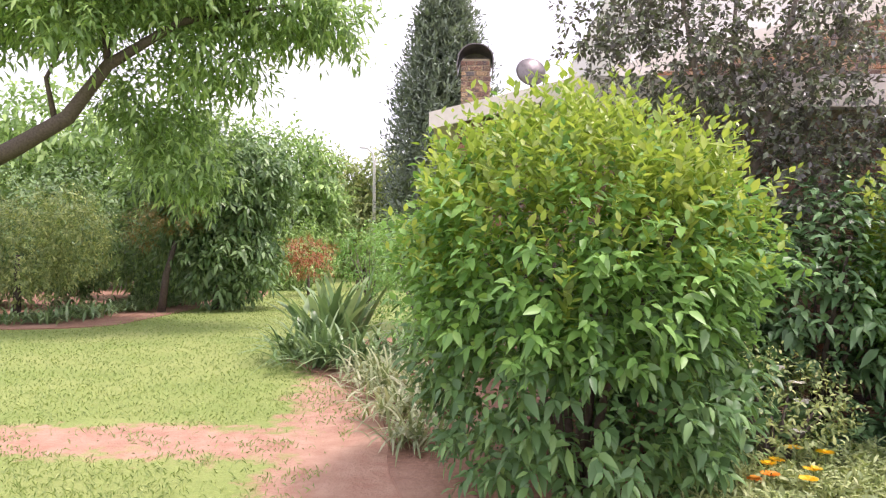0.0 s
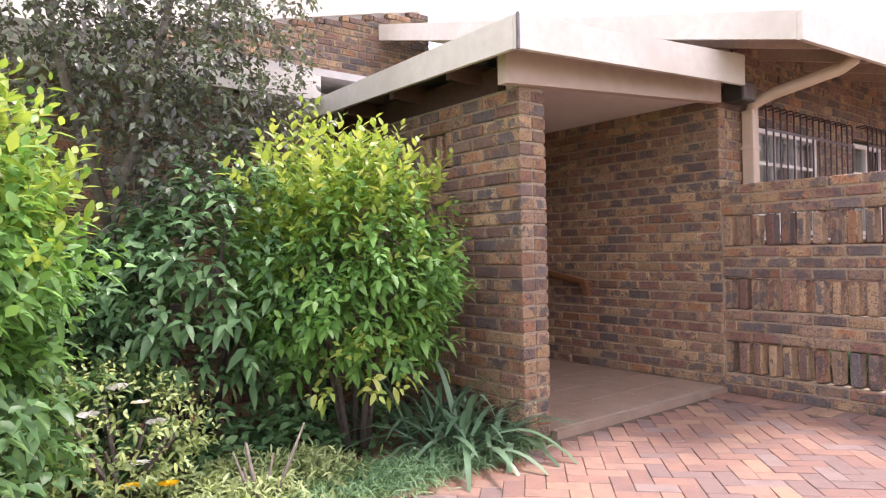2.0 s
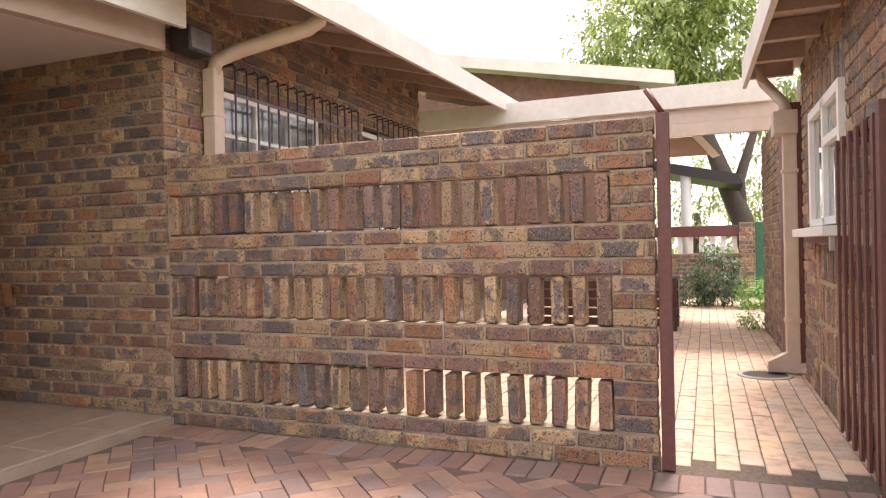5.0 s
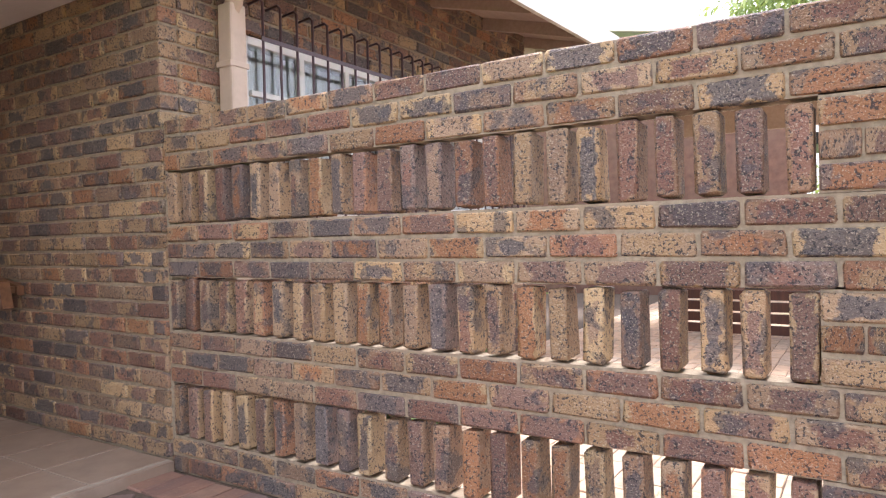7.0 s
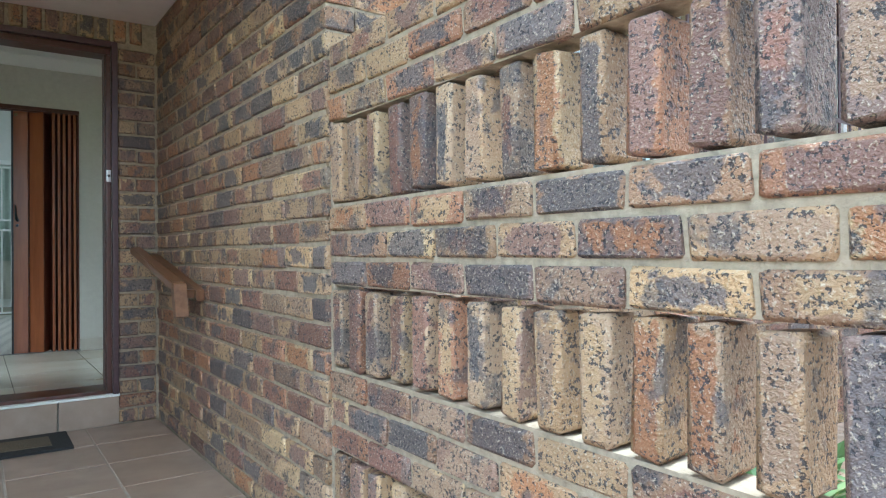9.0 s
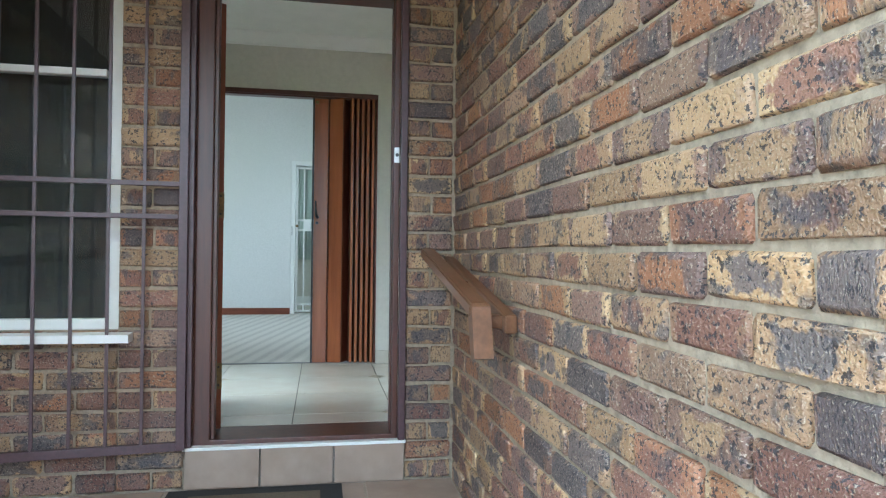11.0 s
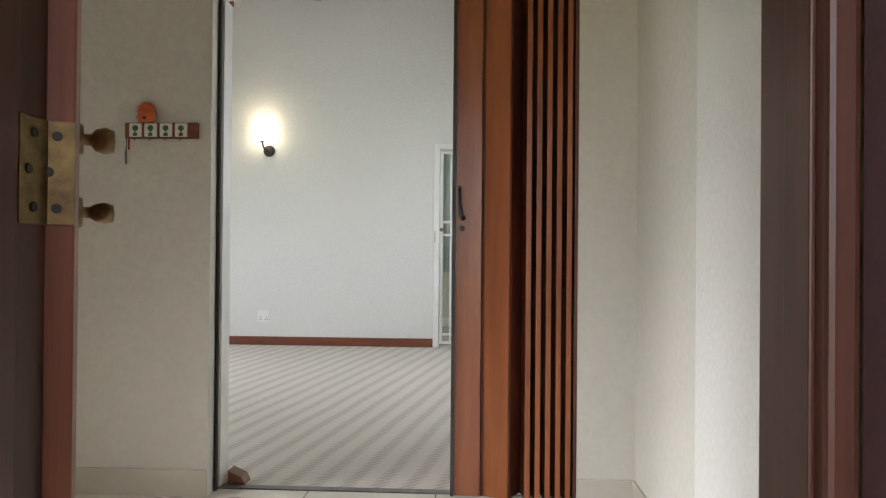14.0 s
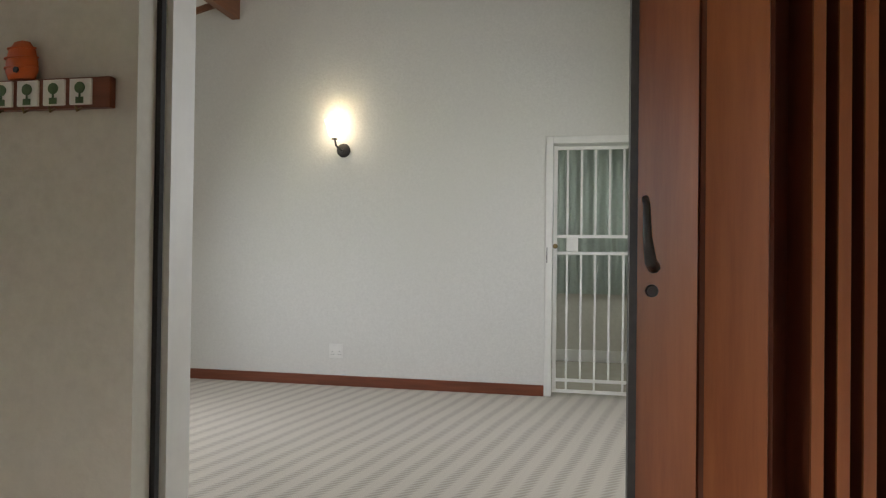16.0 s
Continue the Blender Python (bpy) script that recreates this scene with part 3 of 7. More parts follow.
for z in (0.172, 0.681, 1.189):
    slot_row(f, fr_s, 0.008, SL - 0.214, z, 24)
    for k in range(3):
        if k % 2:
            for q_ in (0, 1):
                f.add(STRETCHERS[rng.randrange(8)], fr_s @ Matrix.LocRotScale((SL - 0.205 + q_ * 0.104, 0, z + k * COURSE), None, (0.44, 1, 1)))
        else:
            f.add(STRETCHERS[rng.randrange(8)], fr_s @ Matrix.LocRotScale((SL - 0.205, 0, z + k * COURSE), None, (0.92, 1, 1)))

# pierced west wall of the porch
west_wall = tagged(new("wall_porch_west", to_mesh("mortar", bbox(WX0 + 0.013, WX1 - 0.013, WY + 0.008, 4.62, -0.05, 2.2), MORTAR)), "clinker brick porch pier and pierced side wall", "wall", kind="structure")
fr_w = frame_of((WX0, DY + 0.1, 0), (-1, 0, 0))
wl = DY + 0.1 - WY
slots = [(0.0, wl - 0.66, a, b) for a, b in ((0.76, 1.015), (1.265, 1.52), (1.77, 2.025))]
for a, b in ((-0.05, 0.76), (1.015, 1.265), (1.52, 1.77), (2.025, 2.2)):
    wpart("mortar_band", bbox(WX0 + 0.013, WX1 - 0.013, 4.62, DY, a, b), MORTAR, west_wall)
f = Field(west_wall, "brick", True, BRICK)
courses(f, fr_w, wl, 0.005, 2.2, slots, end=True)
for a in (0.765, 1.27, 1.775):
    slot_row(f, fr_w, 0.35, wl - 0.665, a, 12)
# inner face and the end of the pier, laid as two half bricks
fr_e = frame_of((WX0 + 0.112, WY, 0), (0, -1, 0))
z, k = 0.005, 0
while z < 2.12:
    if k % 2:
        f.add(STRETCHERS[rng.randrange(8)], fr_e @ Matrix.LocRotScale((0, 0.001, z), None, ((WX1 - WX0 - 0.112) / BL, 1, 1)))
    else:
        f.add(STRETCHERS[rng.randrange(8)], fr_e @ Matrix.LocRotScale((0.003, 0.0, z), None, ((WX1 - WX0 - 0.117) / BL, 1, 1)))
    z += COURSE
    k += 1
fj = Field(west_wall, "inner_bricks", False, BRICK_JOINED)
fr_i = frame_of((WX1, WY + 0.115, 0), (1, 0, 0))
courses(fj, fr_i, DY - WY - 0.115, 0.06, 2.2, [(0.6, 9, a, b) for _, _, a, b in slots])
fj.done()

# door wall
DOOR = (5.065, 5.995, 0.225, 2.265)
WIN = (4.2, 4.80, 0.72, 2.265)
door_wall = tagged(new("wall_door", to_mesh("mortar", bbox(WX1 - 0.1, PX + 0.05, DY + 0.013, DY + 0.16, 2.265, 2.62), MORTAR)), "clinker brick wall round the front door", "wall", kind="structure")
wpart("mortar_pier", bbox(4.80, DOOR[0], DY + 0.013, DY + 0.16, 0.0, 2.265), MORTAR, door_wall)
wpart("mortar_pier", bbox(DOOR[1], PX + 0.05, DY + 0.013, DY + 0.16, 0.0, 2.265), MORTAR, door_wall)
wpart("mortar_base", bbox(WX1 - 0.1, 4.80, DY + 0.013, DY + 0.16, 0.0, 0.72), MORTAR, door_wall)
wpart("mortar_pier", bbox(WX1 - 0.1, WIN[0], DY + 0.013, DY + 0.16, 0.72, 2.265), MORTAR, door_wall)
wpart("threshold_base", bbox(DOOR[0], DOOR[1], DY + 0.02, DY + 0.25, 0.0, 0.20), GROUT, door_wall)
fr_d = frame_of((WX1, DY, 0), (0, -1, 0))
f = Field(door_wall, "brick", True, BRICK)
hol = [(DOOR[0] - WX1, DOOR[1] - WX1, -1, 2.265), (WIN[0] - WX1, WIN[1] - WX1, WIN[2], WIN[3])]
pier = (DOOR[1] - WX1, PX - WX1)
jamb = (WIN[1] - WX1, DOOR[0] - WX1)
hol += [(*pier, -1, 2.265), (*jamb, -1, 2.265)]
courses(f, fr_d, PX - WX1, PF + 0.005, 2.265, hol)
for ua, ub in (pier, jamb):
    z, k = PF + 0.005, 0
    while z + BH < 2.28:
        cuts = (ua, ub) if k % 2 else (ua, (ua + ub) / 2 + rng.uniform(-0.008, 0.008), ub)
        for p, q in zip(cuts, cuts[1:]):
            f.add(STRETCHERS[rng.randrange(10)], fr_d @ Matrix.LocRotScale((p + 0.003, rng.uniform(-0.003, 0.003), z + rng.uniform(-0.0015, 0.0015)), Euler((0, rng.uniform(-0.008, 0.008), 0)), ((q - p - 0.009) / BL, 1, 1)))
        z += COURSE
        k += 1
u = 0.0
while u < PX - WX1 - 0.07:
    f.add(SOLDIERS[rng.randrange(8)], fr_d @ Matrix.LocRotScale((u, rng.uniform(-0.002, 0.002), 2.272), None, (1, 1, 0.94)))
    u += 0.0855
for i in range(3):
    wpart("riser_tile", bbox(5.07 + i * 0.31, 5.07 + i * 0.31 + 0.302, DY - 0.008, DY + 0.03, PF, 0.212, 0.002), PORCH_TILE, door_wall)
wpart("threshold", bbox(5.06, 6.0, DY - 0.012, DY + 0.03, 0.212, 0.226, 0.003), WHITE_PAINT, door_wall, "pale worn threshold edge")
wpart("sill_board", bbox(5.07, 5.99, DY + 0.03, DY + 0.26, 0.205, IF, 0.004), FRAME_WOOD, door_wall)

# ---------------------------------------------------------------- porch roof
RS = 0.072   # its rise towards the house
def roof_z(x):
    return 2.50 + RS * (x - 3.66)


porch_roof = empty("porch_roof", (5.0, 5.0, 2.5), "low flat porch roof with cream fascia boards and plaster soffit", "roof")
wpart("fascia_south", bprism([(3.66, roof_z(3.66) - 0.195), (6.12, 2.44), (6.12, 2.675), (3.66, 2.50)], 1, 3.655, 3.69), FASCIA, porch_roof, "cream painted fascia board")
wpart("fascia_west", bprism([(3.69, 2.31), (6.3, 2.33), (6.3, 2.475), (3.69, 2.50)], 0, 3.655, 3.685), FASCIA, porch_roof, "cream painted fascia board")
wpart("flashing", bbox(3.652, 3.668, 3.648, 3.662, 2.30, 2.505), GALV, porch_roof, "dark metal corner strip")
wpart("deck", bprism([(3.69, roof_z(3.69) - 0.03), (6.2, roof_z(6.2) - 0.03), (6.2, roof_z(6.2) - 0.005), (3.69, roof_z(3.69) - 0.005)], 1, 3.69, 6.28), ROOF_SHEET, porch_roof)
wpart("soffit", bprism([(WX1 - 0.16, 2.36), (PX - 0.003, 2.40), (PX - 0.003, 2.42), (WX1 - 0.16, 2.38)], 1, 3.98, DY - 0.003), SOFFIT, porch_roof, "pinkish cream plaster soffit")
wpart("beam", bprism([(3.8, 2.185), (PX - 0.003, 2.36), (PX - 0.003, 2.56), (3.8, 2.385)], 1, 3.90, 3.975), BEAM, porch_roof, "pinkish painted edge beam")
wpart("beam_stub", bbox(4.02, 4.10, 3.97, 4.14, 2.165, 2.33, 0.004), BEAM, porch_roof, "timber stub on the pier")
for y in (4.3, 4.95, 5.6):
    wpart("rafter", bbox(3.70, 4.16, y, y + 0.05, 2.28, 2.40, 0.003), DARK_TIMBER, porch_roof, "dark stained rafter end")
wpart("wall_plate", bbox(WX0 + 0.01, WX1 - 0.01, 4.15, DY, 2.2, 2.355), DARK_TIMBER, porch_roof)
bm = bmesh.new()
zc = 2.36 + 0.04 * (5.03 - WX1 + 0.16) / (PX - WX1 + 0.157)
lathe(bm, [(0.055, 0.004), (0.055, -0.008), (0.042, -0.010), (0.038, 0.0)], (5.03, 4.92, zc))
dl = thing("downlight", bm, WHITE_PAINT, "small round recessed downlight, lit, in the porch soffit", "light")
bm = bmesh.new()
lathe(bm, [(0.0, -0.003), (0.038, -0.003)], (5.03, 4.92, zc))
wpart("bulb", bm, glow("downlight_bulb", (1.0, 0.82, 0.5), 14), dl, "warm glowing lens")
spot = new("downlight_lamp", bpy.data.lights.new("downlight_lamp", "SPOT"))
spot.data.energy, spot.data.color, spot.data.shadow_soft_size, spot.data.spot_size, spot.data.spot_blend = 8, (1.0, 0.86, 0.66), 0.035, radians(150), 0.8
spot.matrix_world = look((5.03, 4.92, zc - 0.02), (5.03, 4.921, 0.0))

# ---------------------------------------------------------------- main roof over the barred windows
main_roof = empty("main_roof", (8.0, 4.0, 2.7), "pitched house roof with deep eaves and cream fascia", "roof")
bm = bmesh.new()
prism(bm, [(5.70, 2.56), (11.8, 2.80), (11.8, 2.995), (5.70, 2.76)], 1, 3.035, 3.07)
wpart("fascia", bm, FASCIA, main_roof, "long cream eaves fascia")
wpart("verge_board", bprism([(3.07, 2.565), (8.2, 2.565 + 0.26 * 5.13), (8.2, 2.765 + 0.26 * 5.13), (3.07, 2.765)], 0, 5.685, 5.72), FASCIA, main_roof, "cream verge board")
bm = bprism([(3.07, 2.72), (8.2, 2.72 + 0.26 * 5.13), (8.2, 2.75 + 0.26 * 5.13), (3.07, 2.75)], 0, 5.72, 11.8)
for v in bm.verts:
    v.co.z += 0.04 * (v.co.x - 5.7) * (1.0 if v.co.y < 3.5 else 1.0)
wpart("roof_sheet", bm, ROOF_SHEET, main_roof)
bm = bprism([(3.08, 2.66), (8.2, 2.66 + 0.26 * 5.12), (8.2, 2.675 + 0.26 * 5.12), (3.08, 2.675)], 0, 5.73, 11.8)
for v in bm.verts:
    v.co.z += 0.04 * (v.co.x - 5.7)
wpart("eaves_lining", bm, EAVES, main_roof, "brown boarded eaves lining")
for k in range(7):
    x = 6.05 + k * 0.85
    wpart("rafter", bprism([(3.08, 2.555 + 0.04 * (x - 5.7)), (4.2, 2.555 + 0.26 * 1.12 + 0.04 * (x - 5.7)), (4.2, 2.66 + 0.26 * 1.12 + 0.04 * (x - 5.7)), (3.08, 2.66 + 0.04 * (x - 5.7))], 0, x, x + 0.05), EAVES, main_roof, "brown rafter")

# rainwater pipe with its swan neck
pipe = empty("downpipe", (6.60, 3.88, 1.0), "cream rainwater downpipe with a long swan neck from the eaves", "pipe")
wpart("swan_neck", btube([(6.80, 3.12, 2.70), (6.80, 3.14, 2.62), (6.78, 3.22, 2.57), (6.66, 3.70, 2.45), (6.61, 3.84, 2.39), (6.60, 3.87, 2.28)], [0.05] * 6, 12), PIPE_CREAM, pipe)
wpart("pipe_shaft", bbox(6.55, 6.655, 3.82, 3.92, 0.0, 2.33, 0.012), PIPE_CREAM, pipe)
for z in (0.6, 2.0):
    wpart("pipe_bracket", bbox(6.54, 6.665, 3.815, 3.925, z, z + 0.03, 0.003), PIPE_CREAM, pipe)

flood = thing("flood_light", bbox(6.235, 6.45, 3.74, 3.90, 2.36, 2.52, 0.012), BLACK_IRON, "dark rectangular floodlight box on the wall corner", "light")
wpart("lens", bbox(6.25, 6.435, 3.733, 3.742, 2.375, 2.505, 0.003), GALV, flood, "grey glass lens")
wpart("bracket", bbox(6.30, 6.36, 3.89, CY - 0.001, 2.42, 2.46), BLACK_IRON, flood)
wpart("cable", btube([(6.33, 3.92, 2.46), (6.36, 3.9, 2.6), (6.30, 3.88, 2.72), (6.2, 3.8, 2.76)], 0.006, 6), BLACK_RUBBER, flood, "loose black cable")
cam_box = thing("security_sensor", bbox(6.22, 6.29, 3.80, 3.88, 2.70, 2.75, 0.01), WHITE_PAINT, "small pale security sensor under the eaves", "sensor")
wpart("arm", btube([(6.255, 3.86, 2.72), (6.255, 3.93, 2.74)], 0.012), WHITE_PAINT, cam_box)

GLASS, t_, b_, o_ = mat_new("window_glass")
b_.inputs["Base Color"].default_value = (0.9, 0.95, 0.93, 1)
b_.inputs["Roughness"].default_value = 0.02
b_.inputs["Transmission Weight"].default_value = 1.0
b_.inputs["IOR"].default_value = 1.5
ROOM_DARK = speckled("dim_room_grey", (0.42, 0.40, 0.36), (0.36, 0.34, 0.31), 5, 0.9)


def window(name, x0, x1, z0, z1, y, cols, label, room=True):
    """A painted steel casement in a wall that faces -y, with mullions, panes and a sill."""
    w = empty(name, ((x0 + x1) / 2, y, z0), label, "window", kind="structure")
    d0, d1 = y + 0.03, y + 0.075
    for a, b, c, d in ((x0, x0 + 0.045, z0, z1), (x1 - 0.045, x1, z0, z1), (x0 + 0.045, x1 - 0.045, z0, z0 + 0.045), (x0 + 0.045, x1 - 0.045, z1 - 0.045, z1)):
        wpart("window_frame", bbox(a, b, d0, d1, c, d, 0.004), WHITE_PAINT, w)
    step = (x1 - x0 - 0.09) / cols
    zt = z1 - 0.045 - 0.28 * (z1 - z0)
    for k in range(cols):
        a, b = x0 + 0.045 + k * step, x0 + 0.045 + (k + 1) * step
        if k:
            wpart("mullion", bbox(a - 0.02, a + 0.02, d0 - 0.005, d1 - 0.005, z0 + 0.045, z1 - 0.045, 0.004), WHITE_PAINT, w)
        wpart("transom", bbox(a + 0.02, b - 0.02, d0 - 0.003, d1 - 0.003, zt - 0.015, zt + 0.015, 0.003), WHITE_PAINT, w)
        p = wpart("pane", bbox(a + 0.005, b - 0.005, d0 + 0.02, d0 + 0.024, z0 + 0.04, z1 - 0.04), GLASS, w)
        p.visible_shadow = False
    wpart("window_sill", bprism([(y - 0.07, z0 - 0.045), (y + 0.1, z0 - 0.045), (y + 0.1, z0 - 0.002), (y - 0.07, z0 - 0.012)], 0, x0 - 0.06, x1 + 0.06), WHITE_PAINT, w, "white painted sill")
    return w


def burglar_bars(name, x0, x1, z0, z1, y, n, label):
    g = empty(name, ((x0 + x1) / 2, y, z0), label, "burglar bars", "bars over the windows")
    for k in range(n):
        x = x0 + (x1 - x0) * k / (n - 1)
        wpart("bar", btube([(x, y + 0.11, z1 - 0.01), (x, y + 0.02, z1), (x, y, z1 - 0.02), (x, y, z0 + 0.02), (x, y + 0.02, z0), (x, y + 0.11, z0)], 0.008, 6), STEEL_BROWN, g)
    for z in (z0 + 0.06, z0 + (z1 - z0) * 0.45, z1 - 0.22):
        wpart("cross_bar", bbox(x0 - 0.02, x1 + 0.02, y - 0.013, y - 0.008, z - 0.012, z + 0.012), STEEL_BROWN, g)
    return g


window("window_1", 6.74, 8.08, 1.28, 2.235, CY, 3, "white steel window behind brown burglar bars")
window("window_2", 8.86, 9.76, 1.28, 2.27, CY, 2, "small white steel window behind brown burglar bars")
PALE_CLOTH = speckled("pale_cloth", (0.78, 0.78, 0.75), (0.70, 0.70, 0.68), 60, 0.9, 0.2, 0.003)


def pale_cloth(x0, x1, z0, z1, y, label):
    """A gathered hanging cloth, with thickness."""
    bm = bmesh.new()
    n = int((x1 - x0) / 0.02)
    low = [bm.verts.new((x0 + (x1 - x0) * k / n, y + 0.012 * math.sin(k * 1.1) + 0.005 * math.sin(k * 0.37), z0)) for k in range(n + 1)]
    top = [bm.verts.new((v.co.x, v.co.y, z1)) for v in low]
    for k in range(n):
        bm.faces.new((low[k], low[k + 1], top[k + 1], top[k]))
    bmesh.ops.solidify(bm, geom=list(bm.faces), thickness=0.003)
    return thing("pale_cloth", bm, PALE_CLOTH, label, "curtain", "curtains behind the bars")


# Pale cloths set behind the panes, which otherwise look dark.
pale_cloth(6.79, 8.03, 1.31, 2.2, CY + 0.15, "pale gathered cloth behind the barred window")
pale_cloth(8.9, 9.72, 1.31, 2.23, CY + 0.15, "pale gathered cloth behind the small barred window")
burglar_bars("burglar_bars", 6.76, 8.55, 1.2, 2.40, CY - 0.12, 15, "dark brown steel burglar bars standing off the brick wall")
burglar_bars("burglar_bars", 8.95, 9.95, 1.2, 2.44, CY - 0.12, 9, "dark brown steel burglar bars standing off the brick wall")
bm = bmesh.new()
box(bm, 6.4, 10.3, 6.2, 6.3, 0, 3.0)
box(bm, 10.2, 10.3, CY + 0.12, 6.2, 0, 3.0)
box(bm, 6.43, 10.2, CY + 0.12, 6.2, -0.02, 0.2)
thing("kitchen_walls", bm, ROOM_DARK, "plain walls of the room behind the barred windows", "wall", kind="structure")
thing("kitchen_ceiling", bbox(6.43, 10.3, CY + 0.12, 6.3, 2.5, 2.56), CEILING_PAINT, "plain white ceiling behind the barred windows", "ceiling", kind="structure")

# ---------------------------------------------------------------- front door
door_frame = empty("door_1", (5.53, DY, 0.225), "dark meranti front door frame with the door standing open", "door", kind="structure")
x0, x1, z0, z1 = DOOR
for a, b, c, d, n_ in ((x0 + 0.03, x0 + 0.10, z0, z1 - 0.068, "jamb"), (x1 - 0.058, x1 - 0.03, z0, z1 - 0.068, "jamb"), (x0 + 0.03, x1 - 0.03, z1 - 0.068, z1 - 0.03, "head")):
    wpart(n_, bbox(a, b, DY + 0.03, DY + 0.17, c, d, 0.006), FRAME_WOOD, door_frame)
for a, b, c, d in ((x0 + 0.1, x0 + 0.115, z0, z1 - 0.068), (x1 - 0.064, x1 - 0.058, z0, z1 - 0.068)):
    wpart("door_stop", bbox(a, b, DY + 0.05, DY + 0.10, c, d, 0.002), FRAME_WOOD, door_frame)
for a, b, c, d in ((x0, x0 + 0.03, z0, z1), (x1 - 0.03, x1, z0, z1), (x0 + 0.03, x1 - 0.03, z1 - 0.03, z1)):
    wpart("gate_frame", bbox(a, b, DY - 0.012, DY + 0.03, c, d, 0.003), STEEL_BROWN, door_frame, "purple-brown painted steel frame")
st = wpart("strike_plate", bbox(x1 - 0.056, x1 - 0.032, DY + 0.022, DY + 0.031, 1.455, 1.525, 0.003), CHROME, door_frame, "bright metal strike plate")
bm = bmesh.new()
bmesh.ops.create_cone(bm, cap_ends=True, segments=16, radius1=0.008, radius2=0.008, depth=0.006, matrix=pose(x1 - 0.044, DY + 0.02, 1.49, 90))
under(new("keeper", to_mesh("keeper", bm, BLACK_IRON)), st)
# the leaf, opened far into the hall
leaf = empty("front_door_leaf", (x0 + 0.105, DY + 0.17, IF), "red-brown meranti door leaf standing wide open indoors", "door")
leaf.rotation_euler = (0, 0, radians(121))
bpy.context.view_layer.update()
part("slab", bbox(0.0, 0.80, -0.022, 0.022, 0.01, 1.92, 0.003), DOOR_WOOD, leaf)
for z in (0.19, 0.955):
    h = part("hinge", bbox(-0.004, 0.0, -0.022, 0.024, z, z + 0.115, 0.001), BRASS, leaf, "old brass butt hinge")
    for k in range(3):
        bm = btube([(-0.004, 0.032, z + 0.0015 + k * 0.0385), (-0.004, 0.032, z + 0.0365 + k * 0.0385)], 0.0085, 10)
        hp = new("hinge_knuckle", to_mesh("hinge_knuckle", bm, BRASS))
        hp.parent = h
    for dz in (0.018, 0.058, 0.098):
        bm = bmesh.new()
        bmesh.ops.create_cone(bm, cap_ends=True, segments=12, radius1=0.0055, radius2=0.005, depth=0.002, matrix=pose(-0.005, -0.004 + 0.008 * (dz == 0.058), z + dz, 0, 90))
        hs = new("hinge_screw", to_mesh("hinge_screw", bm, BLACK_IRON))
        hs.parent = h
    plate = wpart("hinge_leaf", bbox(x0 + 0.0995, x0 + 0.103, DY + 0.118, DY + 0.165, IF + z, IF + z + 0.115, 0.001), BRASS, door_frame, "old brass hinge plate on the jamb")
    for dz in (0.018, 0.058, 0.098):
        bm = bmesh.new()
        bmesh.ops.create_cone(bm, cap_ends=True, segments=12, radius1=0.0055, radius2=0.005, depth=0.002, matrix=pose(x0 + 0.104, DY + 0.14 - 0.008 * (dz == 0.058), IF + z + dz, 0, 90))
        under(new("plate_screw", to_mesh("plate_screw", bm, BLACK_IRON)), plate)
for z, r in ((1.155, 0.028), (1.005, 0.022)):
    for s in (-1, 1):
        bm = bmesh.new()
        lathe(bm, [(0.0, 0.066), (r * 0.8, 0.064), (r, 0.047), (r * 0.8, 0.029), (0.012, 0.021), (0.012, 0.008), (0.03, 0.007), (0.032, 0.0)], (0, 0, 0), 18)
        bmesh.ops.transform(bm, matrix=pose(0.70, s * 0.022, z, -90 * s), verts=bm.verts)
        part("door_knob", bm, BRASS, leaf, "worn brass knob")

# steel security gate, swung back against the wall
gate = empty("security_gate", (x0 + 0.01, DY - 0.03, 0.225), "purple-brown steel security gate folded back against the wall", "gate")
gate.rotation_euler = (0, 0, radians(186))
bpy.context.view_layer.update()
for a, b, c, d, n_ in ((0.0, 0.035, 0.0, 2.02, "stile"), (0.83, 0.865, 0.0, 2.02, "stile"), (0.035, 0.83, 0.0, 0.035, "rail"), (0.035, 0.83, 1.985, 2.02, "rail"), (0.035, 0.83, 0.955, 0.975, "rail"), (0.035, 0.83, 1.09, 1.11, "rail")):
    part(n_, bbox(a, b, -0.014, 0.014, c, d, 0.002), STEEL_BROWN, gate)
for k in range(1, 6):
    part("bar", bbox(0.035 + k * 0.1325 - 0.006, 0.035 + k * 0.1325 + 0.006, -0.006, 0.006, 0.035, 1.985), STEEL_BROWN, gate)

window("window_3", WIN[0], WIN[1], WIN[2], WIN[3], DY, 1, "white steel sash window beside the front door")

# Near-black sheet behind the pane paints the unlit interior.
thing("dark_backing", bbox(WIN[0] + 0.05, WIN[1] - 0.05, DY + 0.10, DY + 0.105, WIN[2] + 0.03, WIN[3] - 0.03), speckled("unlit_room_backing", (0.03, 0.03, 0.03), (0.045, 0.043, 0.04), 30, 0.9), "dark backing for the unlit room behind the window", "blind")

# door mat
mat_thing = thing("door_mat", bprism([(5.02, 5.86), (5.72, 5.86), (5.72, 6.22), (5.02, 6.22)], 2, PF + 0.0005, PF + 0.014), BLACK_RUBBER, "black rubber door mat with a brown bristle panel on the tiles", "door mat")
wpart("bristle_panel", bbox(5.11, 5.63, 5.94, 6.14, PF + 0.012, PF + 0.018, 0.002), speckled("coir", (0.16, 0.125, 0.08), (0.08, 0.065, 0.045), 160, 0.95, 0.8, 0.006), mat_thing, "dull brown bristles")

